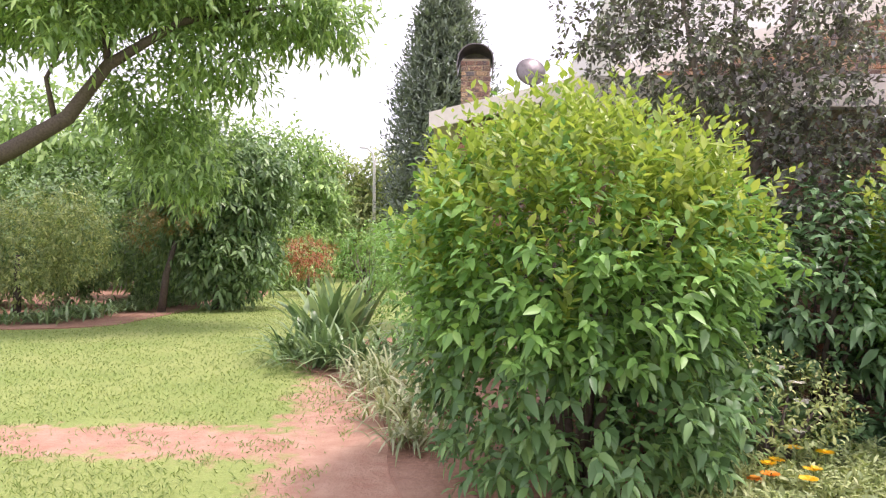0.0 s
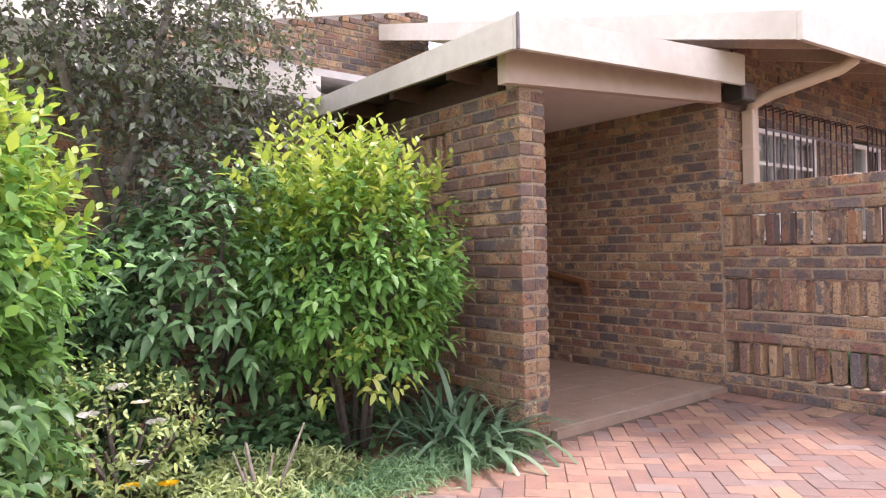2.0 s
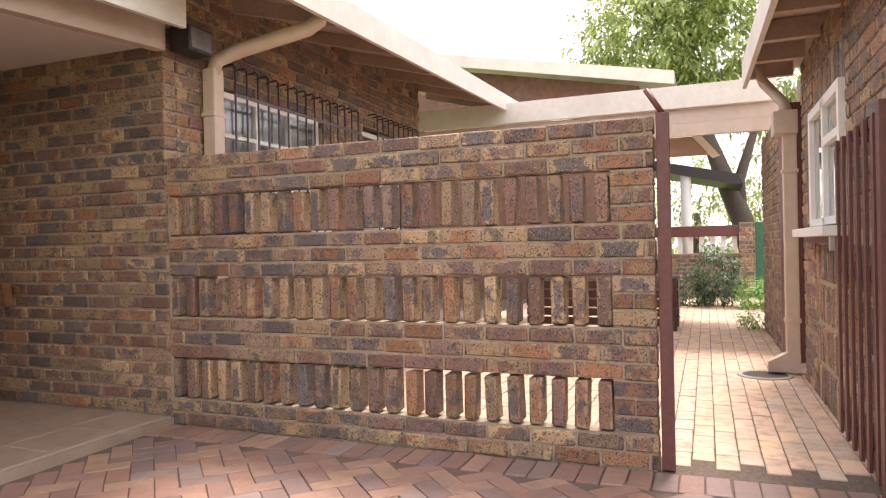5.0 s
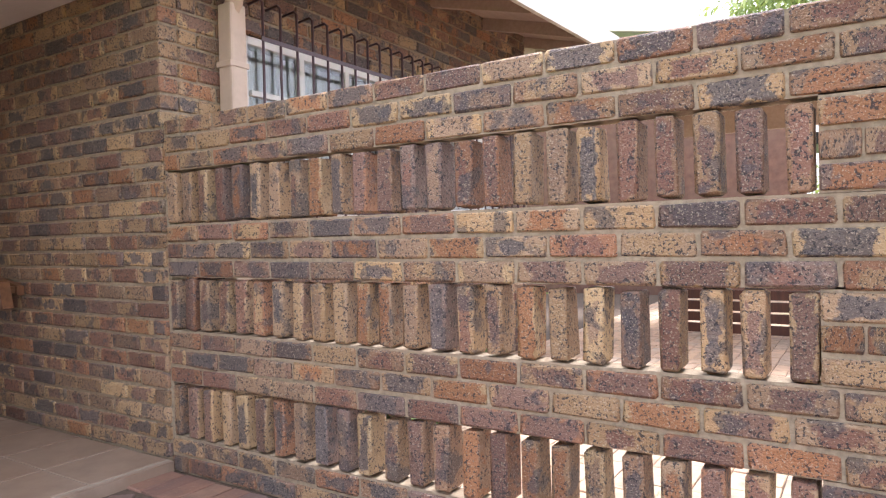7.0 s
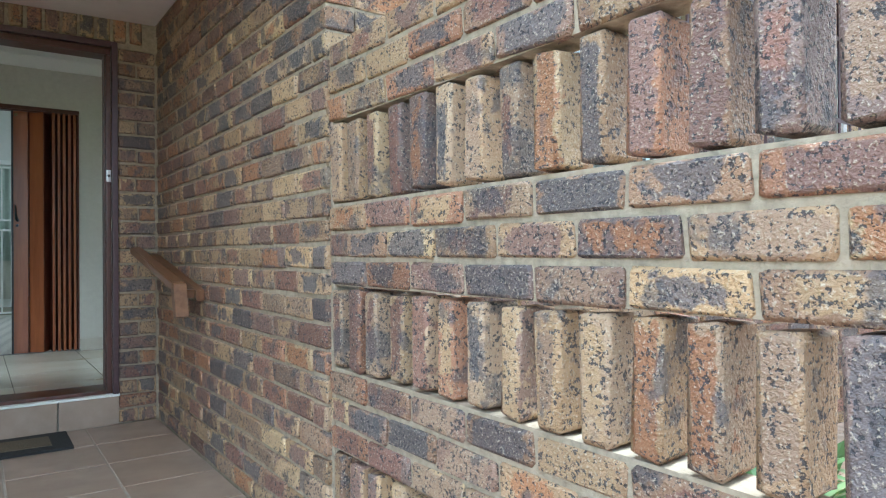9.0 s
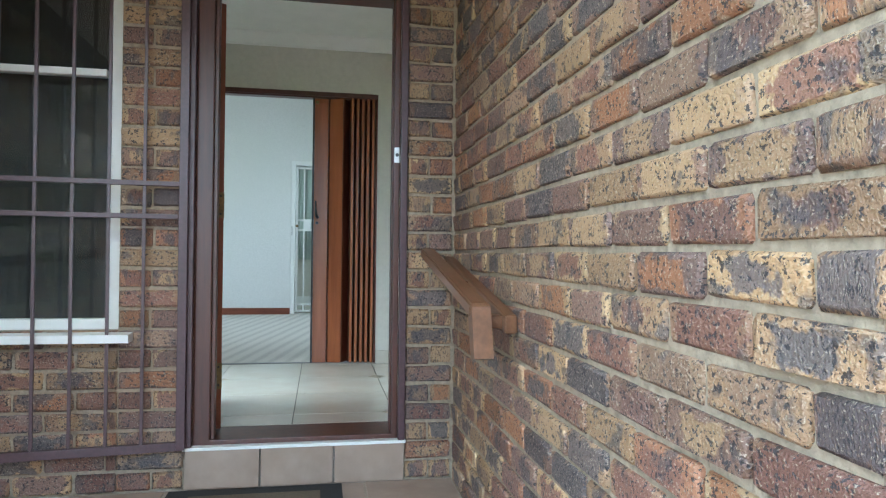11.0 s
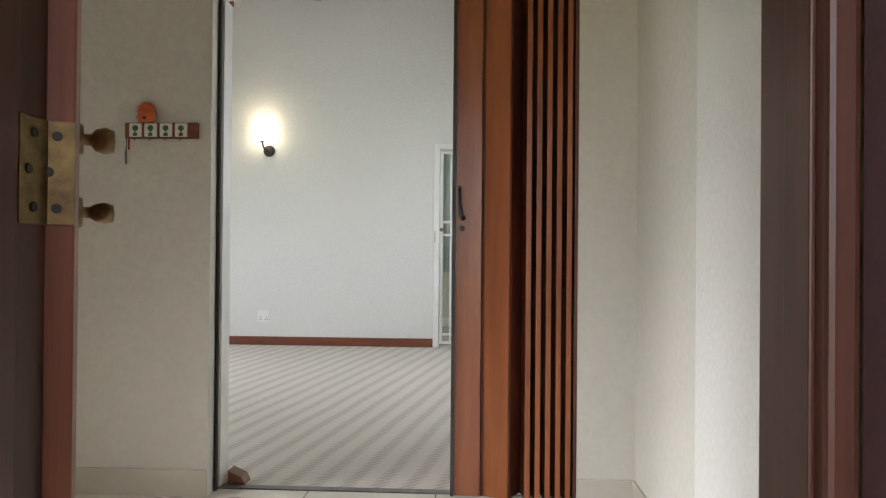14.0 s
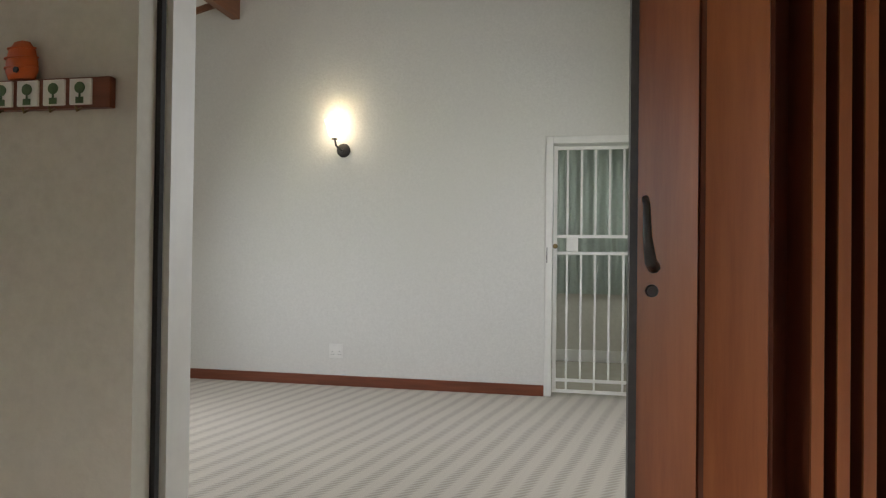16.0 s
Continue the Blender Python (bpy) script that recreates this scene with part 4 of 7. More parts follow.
# handrail on the porch wall
rail = empty("handrail", (6.08, 5.8, 0.95), "oiled brown timber handrail fixed along the brick wall", "handrail")
def slanted(xa, xb, ya, za, yb, zb, h, bev):
    bm = bmesh.new()
    prism(bm, [(ya, za - h), (yb, zb - h), (yb, zb), (ya, za)], 0, xa, xb)
    bmesh.ops.bevel(bm, geom=list(bm.edges), offset=bev, segments=2, affect="EDGES")
    return bm


RA, RB = (6.27, 1.075), (5.26, 0.90)
wpart("grip", slanted(6.058, 6.12, RB[0], RB[1], RA[0], RA[1], 0.042, 0.006), RAIL_WOOD, rail)
wpart("wall_board", slanted(6.165, PX - 0.001, RB[0] + 0.0, RB[1] - 0.035, RA[0] - 0.02, RA[1] - 0.035, 0.055, 0.004), RAIL_WOOD, rail, "darker timber wall board")
wpart("end_post", bprism([(5.205, 0.745), (5.25, 0.735), (5.295, 0.862), (5.27, 0.90), (5.247, 0.893)], 0, 6.060, 6.118), RAIL_WOOD, rail, "mitred end piece turned down")
for y in (5.29, 5.78, 6.2):
    z = RB[1] + (RA[1] - RB[1]) * (y - RB[0]) / (RA[0] - RB[0])
    wpart("spacer", bbox(6.113, 6.17, y, y + 0.05, z - 0.082, z - 0.042, 0.003), RAIL_WOOD, rail)

# gate post at the end of the openwork wall
gp = empty("gate_post", (6.27, 0.93, 0), "red-brown painted steel gate post at the wall's end", "post")
wpart("post_shaft", bbox(6.235, 6.295, 0.905, 0.965, 0.0, 1.70, 0.004), STEEL_RUST, gp)
wpart("stay", btube([(6.265, 0.935, 1.70), (6.265, 1.01, 1.82)], 0.014, 8), STEEL_RUST, gp, "slanted steel stay")

# ---------------------------------------------------------------- walkway roof, side building, far gable
wk = empty("walkway_roof", (11.5, 2.0, 2.6), "flat walkway roof with cream fascia and gutter", "roof")
wpart("fascia", bbox(10.98, 11.02, 0.02, 4.3, 2.605, 2.86, 0.004), FASCIA, wk, "cream fascia with an open gutter")
wpart("upper_board", bbox(11.05, 11.10, -0.05, 4.3, 2.44, 2.60, 0.003), BEAM, wk, "painted edge beam")
wpart("lower_board", bbox(11.035, 11.09, -0.05, 4.3, 2.29, 2.437, 0.003), PIPE_CREAM, wk, "lower painted edge beam")
wpart("far_verge", bprism([(0.54, 2.33), (0.64, 2.30), (0.96, 2.68), (0.84, 2.70)], 0, 13.42, 13.47), FASCIA, wk, "pale end of a farther verge board")
wpart("far_eaves", bprism([(0.62, 2.36), (3.4, 2.36), (3.4, 2.64), (0.86, 2.64)], 0, 13.48, 13.56), EAVES, wk, "brown boarded eaves beyond")
wpart("deck", bbox(11.02, 13.6, -0.05, 4.3, 2.66, 2.72), SOFFIT, wk)
bm = bmesh.new()
lathe(bm, [(0.0, -0.05), (0.09, -0.045), (0.1, -0.01), (0.1, 0.0)], (11.5, 2.5, 2.66))
lamp2 = thing("bulkhead_light", bm, glow("bulkhead_glow", (1.0, 0.93, 0.8), 4), "small lit round bulkhead light under the walkway roof", "light")

side = empty("side_building", (8.0, 0.0, 0), "clinker brick outbuilding with upright brick courses and a white window", "building")
wpart("core", bbox(5.4, 8.75, -3.0, 0.038, -0.05, 2.45), MORTAR, side)
wpart("core", bbox(9.87, 12.04, -3.0, 0.09, -0.05, 2.29), MORTAR, side)
wpart("core", bbox(8.75, 9.87, -3.0, -0.05, -0.05, 2.5), MORTAR, side)
fr_r = frame_of((8.75, 0.05, 0), (0, 1, 0))
f = Field(side, "wall_bricks", False, BRICK_JOINED)
courses(f, fr_r, 0.60, 0.005, 2.45)
courses(f, frame_of((7.0, 0.05, 0), (0, 1, 0)), 1.6, 1.13, 2.45)
courses(f, frame_of((8.14, 0.05, 0), (0, 1, 0)), 1.12, 2.21, 2.45)
courses(f, frame_of((12.04, 0.1, 0), (0, 1, 0)), 2.17, 0.005, 2.29)
f.done()
f = Field(side, "upright_bricks", False, BRICK_JOINED)
for z, u1 in ((0.005, 3.3), (0.275, 3.3), (0.545, 3.3), (0.815, 3.3), (1.955, 1.74)):
    u = 0.615
    while u < u1:
        f.add(SOLDIERS[rng.randrange(8)], fr_r @ Matrix.LocRotScale((u, rng.uniform(-0.003, 0.003), z), Euler((0, rng.uniform(-0.02, 0.02), 0)), (1, 1, rng.uniform(0.97, 1.02))))
        u += 0.0875
f.done()
w = empty("window_4", (7.6, 0.05, 1.17), "white painted steel window with a broad sill", "window", kind="structure")
for a, b, c, d in ((8.06, 8.13, 1.17, 1.945), (7.52, 7.575, 1.17, 1.945), (7.0, 7.05, 1.17, 1.945), (7.05, 8.06, 1.17, 1.215), (7.05, 8.06, 1.885, 1.945), (7.05, 7.52, 1.645, 1.695)):
    wpart("window_frame", bbox(a, b, 0.042, 0.085, c, d, 0.003), WHITE_PAINT, w)
for a, b in ((7.05, 7.52), (7.575, 8.06)):
    wpart("pane", bbox(a, b, 0.052, 0.056, 1.2, 1.9), GLASS, w)
# Flat sheet close behind the panes stands in for the dim room.
wpart("dim_room_sheet", bbox(7.05, 8.06, 0.0385, 0.044, 1.2, 1.9), ROOM_DARK, w, "flat sheet for the dim room behind the glass")
wpart("window_sill", bbox(6.95, 8.25, 0.045, 0.18, 1.10, 1.155, 0.006), WHITE_PAINT, w, "broad white sill")
wpart("sill_brick_edge", bbox(6.95, 8.2, 0.045, 0.10, 1.06, 1.098, 0.004), STEEL_RUST, w, "red-brown strip under the sill")
wpart("eave_board", bprism([(5.2, 2.225), (9.6, 2.465), (9.6, 2.70), (5.2, 2.41)], 1, 0.385, 0.42), FASCIA, side, "cream eaves fascia")
wpart("eave_deck", bprism([(5.2, 2.37), (9.6, 2.61), (9.6, 2.66), (5.2, 2.40)], 1, -3.0, 0.385), EAVES, side, "brown boarded eaves")
for x in (5.6, 6.3, 7.0, 7.7, 8.4, 9.1):
    z = 2.225 + 0.0545 * (x - 5.2)
    wpart("rafter", bbox(x, x + 0.07, 0.056, 0.384, z + 0.01, z + 0.14, 0.004), EAVES, side, "brown rafter end")
wpart("door_post", bbox(9.5, 9.866, -0.049, 0.105, 0.0, 2.29, 0.004), STEEL_RUST, side, "red-brown door post")
p2 = empty("downpipe", (8.95, 0.12, 0), "cream rainwater pipe with a bent neck and hopper", "pipe")
wpart("neck", btube([(9.12, 0.30, 2.58), (9.12, 0.30, 2.46), (9.11, 0.28, 2.40), (9.04, 0.20, 2.28), (8.98, 0.15, 2.20), (8.95, 0.12, 2.08)], 0.042, 12), PIPE_CREAM, p2, "ribbed swan neck")
wpart("hopper", bbox(8.87, 9.08, 0.056, 0.235, 1.93, 2.12, 0.012), PIPE_CREAM, p2, "square hopper head")
wpart("pipe_shaft", bbox(8.90, 9.0, 0.065, 0.165, 0.1, 1.95, 0.01), PIPE_CREAM, p2)
for z in (0.42, 1.62):
    wpart("pipe_bracket", bbox(8.89, 9.01, 0.055, 0.175, z, z + 0.03, 0.003), PIPE_CREAM, p2)
wpart("pipe_shoe", bprism([(0.065, 0.02), (0.30, 0.02), (0.30, 0.10), (0.17, 0.17), (0.065, 0.17)], 0, 8.897, 9.003), PIPE_CREAM, p2, "kicked out foot")
bm = bmesh.new()
lathe(bm, [(0.21, 0.0), (0.21, 0.012), (0.18, 0.015), (0.17, 0.004), (0.0, 0.004)], (8.84, 0.33, -0.002), 24)
drain = thing("drain_gully", bm, GROUT, "round concrete gully with a dark grid in the paving", "drain")
bm = bmesh.new()
lathe(bm, [(0.0, 0.007), (0.168, 0.007)], (8.84, 0.33, -0.002), 24)
wpart("grid", bm, BLACK_IRON, drain, "dark gully grid")
sg = empty("side_gate", (6.5, 0.08, 0), "red-brown steel palisade gate standing open against the wall", "gate")
wpart("stile", bbox(5.92, 5.985, 0.075, 0.125, 0.05, 1.62, 0.004), STEEL_RUST, sg)
for k in range(6):
    wpart("slat", bbox(6.12 + k * 0.165, 6.165 + k * 0.165, 0.092, 0.107, 0.06, 1.60, 0.002), STEEL_RUST, sg)
for z in (0.12, 0.9, 1.555):
    wpart("rail", bbox(5.985, 7.04, 0.072, 0.09, z, z + 0.045, 0.002), STEEL_RUST, sg)
wpart("latch", bbox(7.0, 7.04, 0.107, 0.135, 1.02, 1.10, 0.003), CHROME, sg, "steel latch")

fg = empty("far_gable_house", (16.2, 3.0, 0), "brick house gable with a cream verge board beyond the walkway", "house")
wpart("wall", bprism([(1.9, 0.0), (9, 0.0), (9, 5.45), (1.9, 4.08)], 0, 16.2, 16.5), speckled("far_brick", (0.22, 0.12, 0.085), (0.14, 0.075, 0.058), 9, 0.9, 0.2, 0.01, (0.19, 0.12, 0.09), 2.0), fg)
wpart("verge_board", bprism([(1.23, 3.92), (9, 5.40), (9, 5.64), (1.23, 4.16)], 0, 15.6, 15.66), FASCIA, fg, "cream verge board")
wpart("roof", bprism([(1.23, 4.08), (9, 5.56), (9, 5.62), (1.23, 4.14)], 0, 15.66, 22), ROOF_SHEET, fg)

# upper gable of the living room, flat roof over the hall, chimney wing
up = empty("upper_gable", (5.0, 8.3, 2.7), "brick upper gable wall with a cream verge board", "wall", kind="structure")
wpart("mortar_core", bprism([(1.9, 2.5), (6.5, 2.5), (6.5, 4.36), (1.9, 3.2)], 1, AY + 0.012, AY + 0.15), MORTAR, up)
f = Field(up, "bricks", False, BRICK_JOINED)
courses(f, frame_of((1.9, AY, 0), (0, -1, 0)), 4.6, 2.62, 4.40, (), 0, lambda z: ((z - 3.25) / 0.252 - 0.05, 4.6))
f.done()
wpart("verge_board", bprism([(1.6, 3.14), (6.75, 4.42), (6.75, 4.62), (1.6, 3.34)], 1, AY - 0.35, AY - 0.31), FASCIA, up, "cream verge board")
hall_roof = thing("hall_roof", bbox(1.0, 6.5, 5.98, AY + 0.1, 2.66, 2.72), ROOF_SHEET, "flat roof over the entrance hall", "roof", kind="structure")
wpart("fascia", bbox(0.6, 3.66, 5.95, 5.985, 2.45, 2.65, 0.003), FASCIA, hall_roof, "cream fascia board")
wing = empty("chimney_wing", (0.5, 11.5, 0), "brick wing with a sloping cream verge and brick chimney", "house")
wpart("wall", bprism([(-0.2, 0.0), (1.9, 0.0), (1.9, 3.7), (-0.2, 3.2)], 1, 10.75, 13.0), BRICK_JOINED, wing)
f = Field(wing, "gable_bricks", False, BRICK_JOINED)
courses(f, frame_of((-0.2, 10.70, 0), (0, -1, 0)), 2.1, 0.0, 3.3)
f.done()
wpart("verge_board", bprism([(-0.62, 3.13), (1.9, 3.73), (1.9, 3.99), (-0.62, 3.39)], 1, 10.48, 10.52), FASCIA, wing, "cream verge board")
wpart("roof", bprism([(-0.62, 3.33), (1.9, 3.93), (1.9, 3.97), (-0.62, 3.37)], 1, 10.52, 13.2), ROOF_SHEET, wing)
chim = wpart("chimney_core", bbox(-0.14, 0.31, 11.2, 11.6, 3.3, 4.40), MORTAR, wing)
f = Field(wing, "chimney_bricks", False, BRICK_JOINED)
courses(f, frame_of((-0.155, 11.19, 0), (0, -1, 0)), 0.48, 3.45, 4.40)
courses(f, frame_of((-0.155, 11.61, 0), (-1, 0, 0)), 0.42, 3.45, 4.40)
f.done()
bm = bmesh.new()
arc = [(0.08 + 0.29 * math.cos(a), 4.38 + 0.25 * math.sin(a)) for a in [math.pi * k / 12 for k in range(13)]]
arc2 = [(0.08 + 0.275 * math.cos(a), 4.38 + 0.235 * math.sin(a)) for a in [math.pi * k / 12 for k in range(13)]]
prism(bm, arc + [(-0.23, 4.25)] + [(-0.215, 4.25)] + arc2[::-1] + [(0.355, 4.25), (0.37, 4.25)], 1, 11.1, 11.7)
wpart("cowl", bm, GALV, wing, "dark half-round sheet metal cowl")
wpart("cowl_back", bprism([(0.08 + 0.27 * math.cos(math.pi * k / 12), 4.38 + 0.23 * math.sin(math.pi * k / 12)) for k in range(13)], 1, 11.62, 11.64), GALV, wing)
bm = bmesh.new()
lathe(bm, [(0.0, 0.05), (0.12, 0.035), (0.22, 0.0), (0.24, -0.03), (0.23, -0.03), (0.0, 0.03)], (0, 0, 0), 24)
bmesh.ops.transform(bm, matrix=pose(0.95, 10.9, 4.12, 75, 0, 10), verts=bm.verts)
dish = thing("satellite_dish", bm, GALV, "grey satellite dish on the wing's roof", "satellite dish")
wpart("mast", btube([(0.95, 10.93, 3.72), (0.95, 10.93, 4.1)], 0.02), GALV, dish)
# brick west wing behind the shrubs
wall_w = tagged(new("wall_west_wing", to_mesh("mortar", bbox(0.9, WX0, DY + 0.015, DY + 0.2, -0.05, 2.5), MORTAR)), "clinker brick wall behind the shrubs", "wall", kind="structure")
f = Field(wall_w, "bricks", False, BRICK_JOINED)
courses(f, frame_of((0.9, DY + 0.005, 0), (0, -1, 0)), WX0 - 0.9, 0.0, 2.45)
f.done()

# Unseen wall added to keep sun off the carpet through the east opening.
thing("sun_blocker_east", bbox(6.75, 6.9, 8.4, 14.5, -0.05, 4.0), MORTAR, "unseen plain wall added to block sun from the living room", "wall", kind="structure")

# ---------------------------------------------------------------- indoors: hall
HX0, HX1 = 3.2, 6.235
hall_floor = tagged(new("hall_floor", to_mesh("hall_floor", bbox(HX0, HX1 + 0.1, DY + 0.16, AY + 0.09, 0.1, IF - 0.004), TILE_JOINT)), "cream glazed floor tiles with dark joints and small insets", "floor", kind="structure")
gx = [5.0 + 0.497 * k for k in range(-4, 4)]
gy = [6.23 + 0.497 * k for k in range(0, 6)]
cut = 0.062


def tile_piece(x0, x1, y0, y1, corners):
    """A tile with the named corners cut off for the insets."""
    g = 0.0025
    x0, x1, y0, y1 = x0 + g, x1 - g, y0 + g, y1 - g
    pts = []
    for (cx, cy, sx, sy, key) in ((x0, y0, 1, 1, 0), (x1, y0, -1, 1, 1), (x1, y1, -1, -1, 2), (x0, y1, 1, -1, 3)):
        if key in corners:
            a, b = (cx + sx * cut, cy), (cx, cy + sy * cut)
            pts += [b, a] if key in (0, 2) else [a, b]
        else:
            pts.append((cx, cy))
    return bprism(pts, 2, IF - 0.012, IF)


for i in range(7):
    for j in range(5):
        xa, xb, ya, yb = gx[i], min(gx[i + 1], HX1 - 0.003), max(gy[j], DY + 0.26), min(gy[j + 1], AY + 0.085)
        if xb - xa < 0.02 or yb - ya < 0.02:
            continue
        cs = [k for k, (a, b) in enumerate(((i, j), (i + 1, j), (i + 1, j + 1), (i, j + 1))) if a % 2 == 0 and b % 2 == 1]
        cs = [k for k in cs if (xa == gx[i] and xb == gx[i + 1]) and (yb == gy[j + 1] or k in (0, 1)) and (ya == gy[j] or k in (2, 3))]
        wpart("floor_tile", tile_piece(xa, xb, ya, yb, cs), HALL_TILE, hall_floor)
for i in range(0, 8, 2):
    for j in (1, 3):
        if gx[i] < HX1 - 0.1:
            bm = bprism([(gx[i] + cut - 0.004, gy[j]), (gx[i], gy[j] + cut - 0.004), (gx[i] - cut + 0.004, gy[j]), (gx[i], gy[j] - cut + 0.004)], 2, IF - 0.012, IF)
            wpart("tile_inset", bm, TILE_INSET, hall_floor, "small diamond inset tile")

AX0, AX1, AZ = 4.634, 6.022, 2.20
wi = DY + 0.16
bm = bmesh.new()
box(bm, HX0 - 0.1, AX0, AY, AY + 0.12, 0.1, 2.62)
wall_arch = thing("wall_folding_door", bm, PLASTER, "cream plastered hall wall with a wide doorway", "wall", kind="structure")
wpart("wall_right", bbox(AX1, HX1 + 0.1, AY, AY + 0.12, 0.1, 2.62), PLASTER, wall_arch)
wpart("wall_above", bbox(AX0, AX1, AY, AY + 0.12, AZ, 2.62), PLASTER, wall_arch)
wpart("reveal", bbox(AX0 - 0.001, AX0 + 0.013, AY + 0.092, AY + 0.175, IF, AZ - 0.03), WHITE_PAINT, wall_arch, "white painted reveal")
wall_hr = thing("wall_hall_east", bbox(HX1, HX1 + 0.15, wi, AY, 0.1, 2.62), PLASTER, "cream plastered hall wall", "wall", kind="structure")
# Whiter plaster here puts the return's brighter light into its colour.
bm = bmesh.new()
box(bm, HX1 - 0.036, HX1 - 0.001, wi + 0.001, 7.46, IF, 2.62, 0.012)
wpart("pilaster", bm, PLASTER_W, wall_hr, "slightly proud plastered return, its brighter light put into whiter plaster")
bm = bmesh.new()
box(bm, HX0 - 0.1, DOOR[0], wi, wi + 0.06, 2.27, 2.62)
box(bm, DOOR[0], HX1, wi, wi + 0.06, 2.27, 2.62)
box(bm, 4.82, DOOR[0], wi, wi + 0.06, 0.1, 2.27)
box(bm, DOOR[1], HX1, wi, wi + 0.06, 0.1, 2.27)
box(bm, HX0 - 0.1, 4.18, wi, wi + 0.06, 0.1, 2.27)
box(bm, 4.18, 4.82, wi, wi + 0.06, 0.1, 0.72)
thing("wall_door_inside", bm, PLASTER, "cream plaster inside the door wall", "wall", kind="structure")
# Opening out of view, left for the hall fill lamp.
bm = bmesh.new()
box(bm, HX0 - 0.1, HX0, wi, 6.8, 0.1, 2.62)
box(bm, HX0 - 0.1, HX0, 7.8, AY, 0.1, 2.62)
box(bm, HX0 - 0.1, HX0, 6.8, 7.8, 0.1, 0.95)
box(bm, HX0 - 0.1, HX0, 6.8, 7.8, 2.25, 2.62)
thing("wall_hall_west", bm, PLASTER, "cream plastered hall wall", "wall", kind="structure")
hall_ceiling = thing("hall_ceiling", bbox(HX0 - 0.1, HX1 + 0.15, wi, AY + 0.0, 2.60, 2.64), CEILING_PAINT, "smooth white hall ceiling", "ceiling", kind="structure")
thing("cornice", bprism([(AY, 2.52), (AY, 2.60), (AY - 0.08, 2.60), (AY - 0.07, 2.585), (AY - 0.02, 2.53)], 0, HX0, HX1), CEILING_PAINT, "white moulded ceiling cornice", "cornice", kind="structure")
for nm, bm in (("baseboard", bbox(HX0, AX0 - 0.001, AY - 0.012, AY - 0.0005, IF, IF + 0.10, 0.003)), ("baseboard", bbox(AX1 + 0.001, HX1, AY - 0.012, AY - 0.0005, IF, IF + 0.10, 0.003)), ("baseboard", bbox(HX1 - 0.012, HX1 - 0.0005, 7.47, AY - 0.013, IF, IF + 0.10, 0.003))):
    thing(nm, bm, HALL_TILE, "cream tile skirting along the hall wall", "baseboard", kind="structure")

# folding door, pushed to one side
fd = empty("folding_door", (5.75, AY + 0.06, IF), "red-brown veneered folding door pushed half open", "door")
zf0, zf1 = IF + 0.012, AZ - 0.02
wpart("track", bbox(AX0, AX1, AY + 0.02, AY + 0.09, AZ - 0.026, AZ - 0.001), FRAME_WOOD, fd, "dark wooden head track")
wpart("head_trim", bbox(AX0 - 0.005, AX1 + 0.0, AY - 0.012, AY - 0.001, AZ - 0.02, AZ + 0.012, 0.002), FRAME_WOOD, fd)
wpart("closing_strip", bbox(AX0 + 0.0005, AX0 + 0.012, AY + 0.056, AY + 0.07, IF, AZ - 0.028), BLACK_RUBBER, fd, "black closing strip on the jamb")


def leaf_panel(name, a, b, mat, thick=0.011):
    bm = bmesh.new()
    d = Vector((b[0] - a[0], b[1] - a[1], 0)).normalized()
    n = Vector((-d.y, d.x, 0)) * thick / 2
    A, B = Vector((*a, 0)), Vector((*b, 0))
    prism(bm, [tuple((p)[:2]) for p in (A - n, B - n, B + n, A + n)], 2, zf0, zf1)
    return wpart(name, bm, mat, fd)


y_a, y_b = AY + 0.012, AY + 0.105
wpart("lead_post", bbox(5.553, 5.566, AY + 0.03, AY + 0.07, zf0, zf1), BLACK_IRON, fd, "black leading edge")
p1 = leaf_panel("panel", (5.567, AY + 0.05), (5.664, AY + 0.042), FOLD_WOOD, 0.014)
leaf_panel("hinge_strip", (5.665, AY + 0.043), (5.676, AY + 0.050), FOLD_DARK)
leaf_panel("panel", (5.677, AY + 0.050), (5.770, AY + 0.018), FOLD_WOOD)
# Inward-turned panels use the dark veneer for the shade within the folds.
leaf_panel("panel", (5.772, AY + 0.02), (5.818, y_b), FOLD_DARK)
# Added filler that covers the bright gap between folds and jamb.
wpart("gap_filler", bbox(6.009, 6.0215, AY + 0.008, AY + 0.11, zf0, zf1), FOLD_DARK, fd)
x = 5.822
while x < 5.985:
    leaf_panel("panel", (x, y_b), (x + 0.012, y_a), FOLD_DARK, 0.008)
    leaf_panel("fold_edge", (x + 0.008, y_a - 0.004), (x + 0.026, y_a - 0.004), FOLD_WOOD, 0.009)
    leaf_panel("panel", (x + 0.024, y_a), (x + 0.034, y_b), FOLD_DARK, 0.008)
    x += 0.0375
bm = bmesh.new()
tube(bm, [(5.579, AY + 0.035, 1.425), (5.579, AY + 0.014, 1.412), (5.580, AY + 0.010, 1.36), (5.586, AY + 0.014, 1.318), (5.594, AY + 0.035, 1.308)], [0.006, 0.006, 0.0075, 0.010, 0.011], 8)
hd = wpart("pull_handle", bm, BLACK_IRON, fd, "dark metal pull handle")
bm = bmesh.new()
bmesh.ops.create_cone(bm, cap_ends=True, segments=16, radius1=0.011, radius2=0.009, depth=0.01, matrix=pose(5.591, AY + 0.034, 1.268, 90))
wpart("lock_rose", bm, BLACK_IRON, fd, "round black lock rose")
wpart("catch", bbox(5.572, 5.596, AY + 0.034, AY + 0.04, 2.135, 2.155), BRASS, fd)
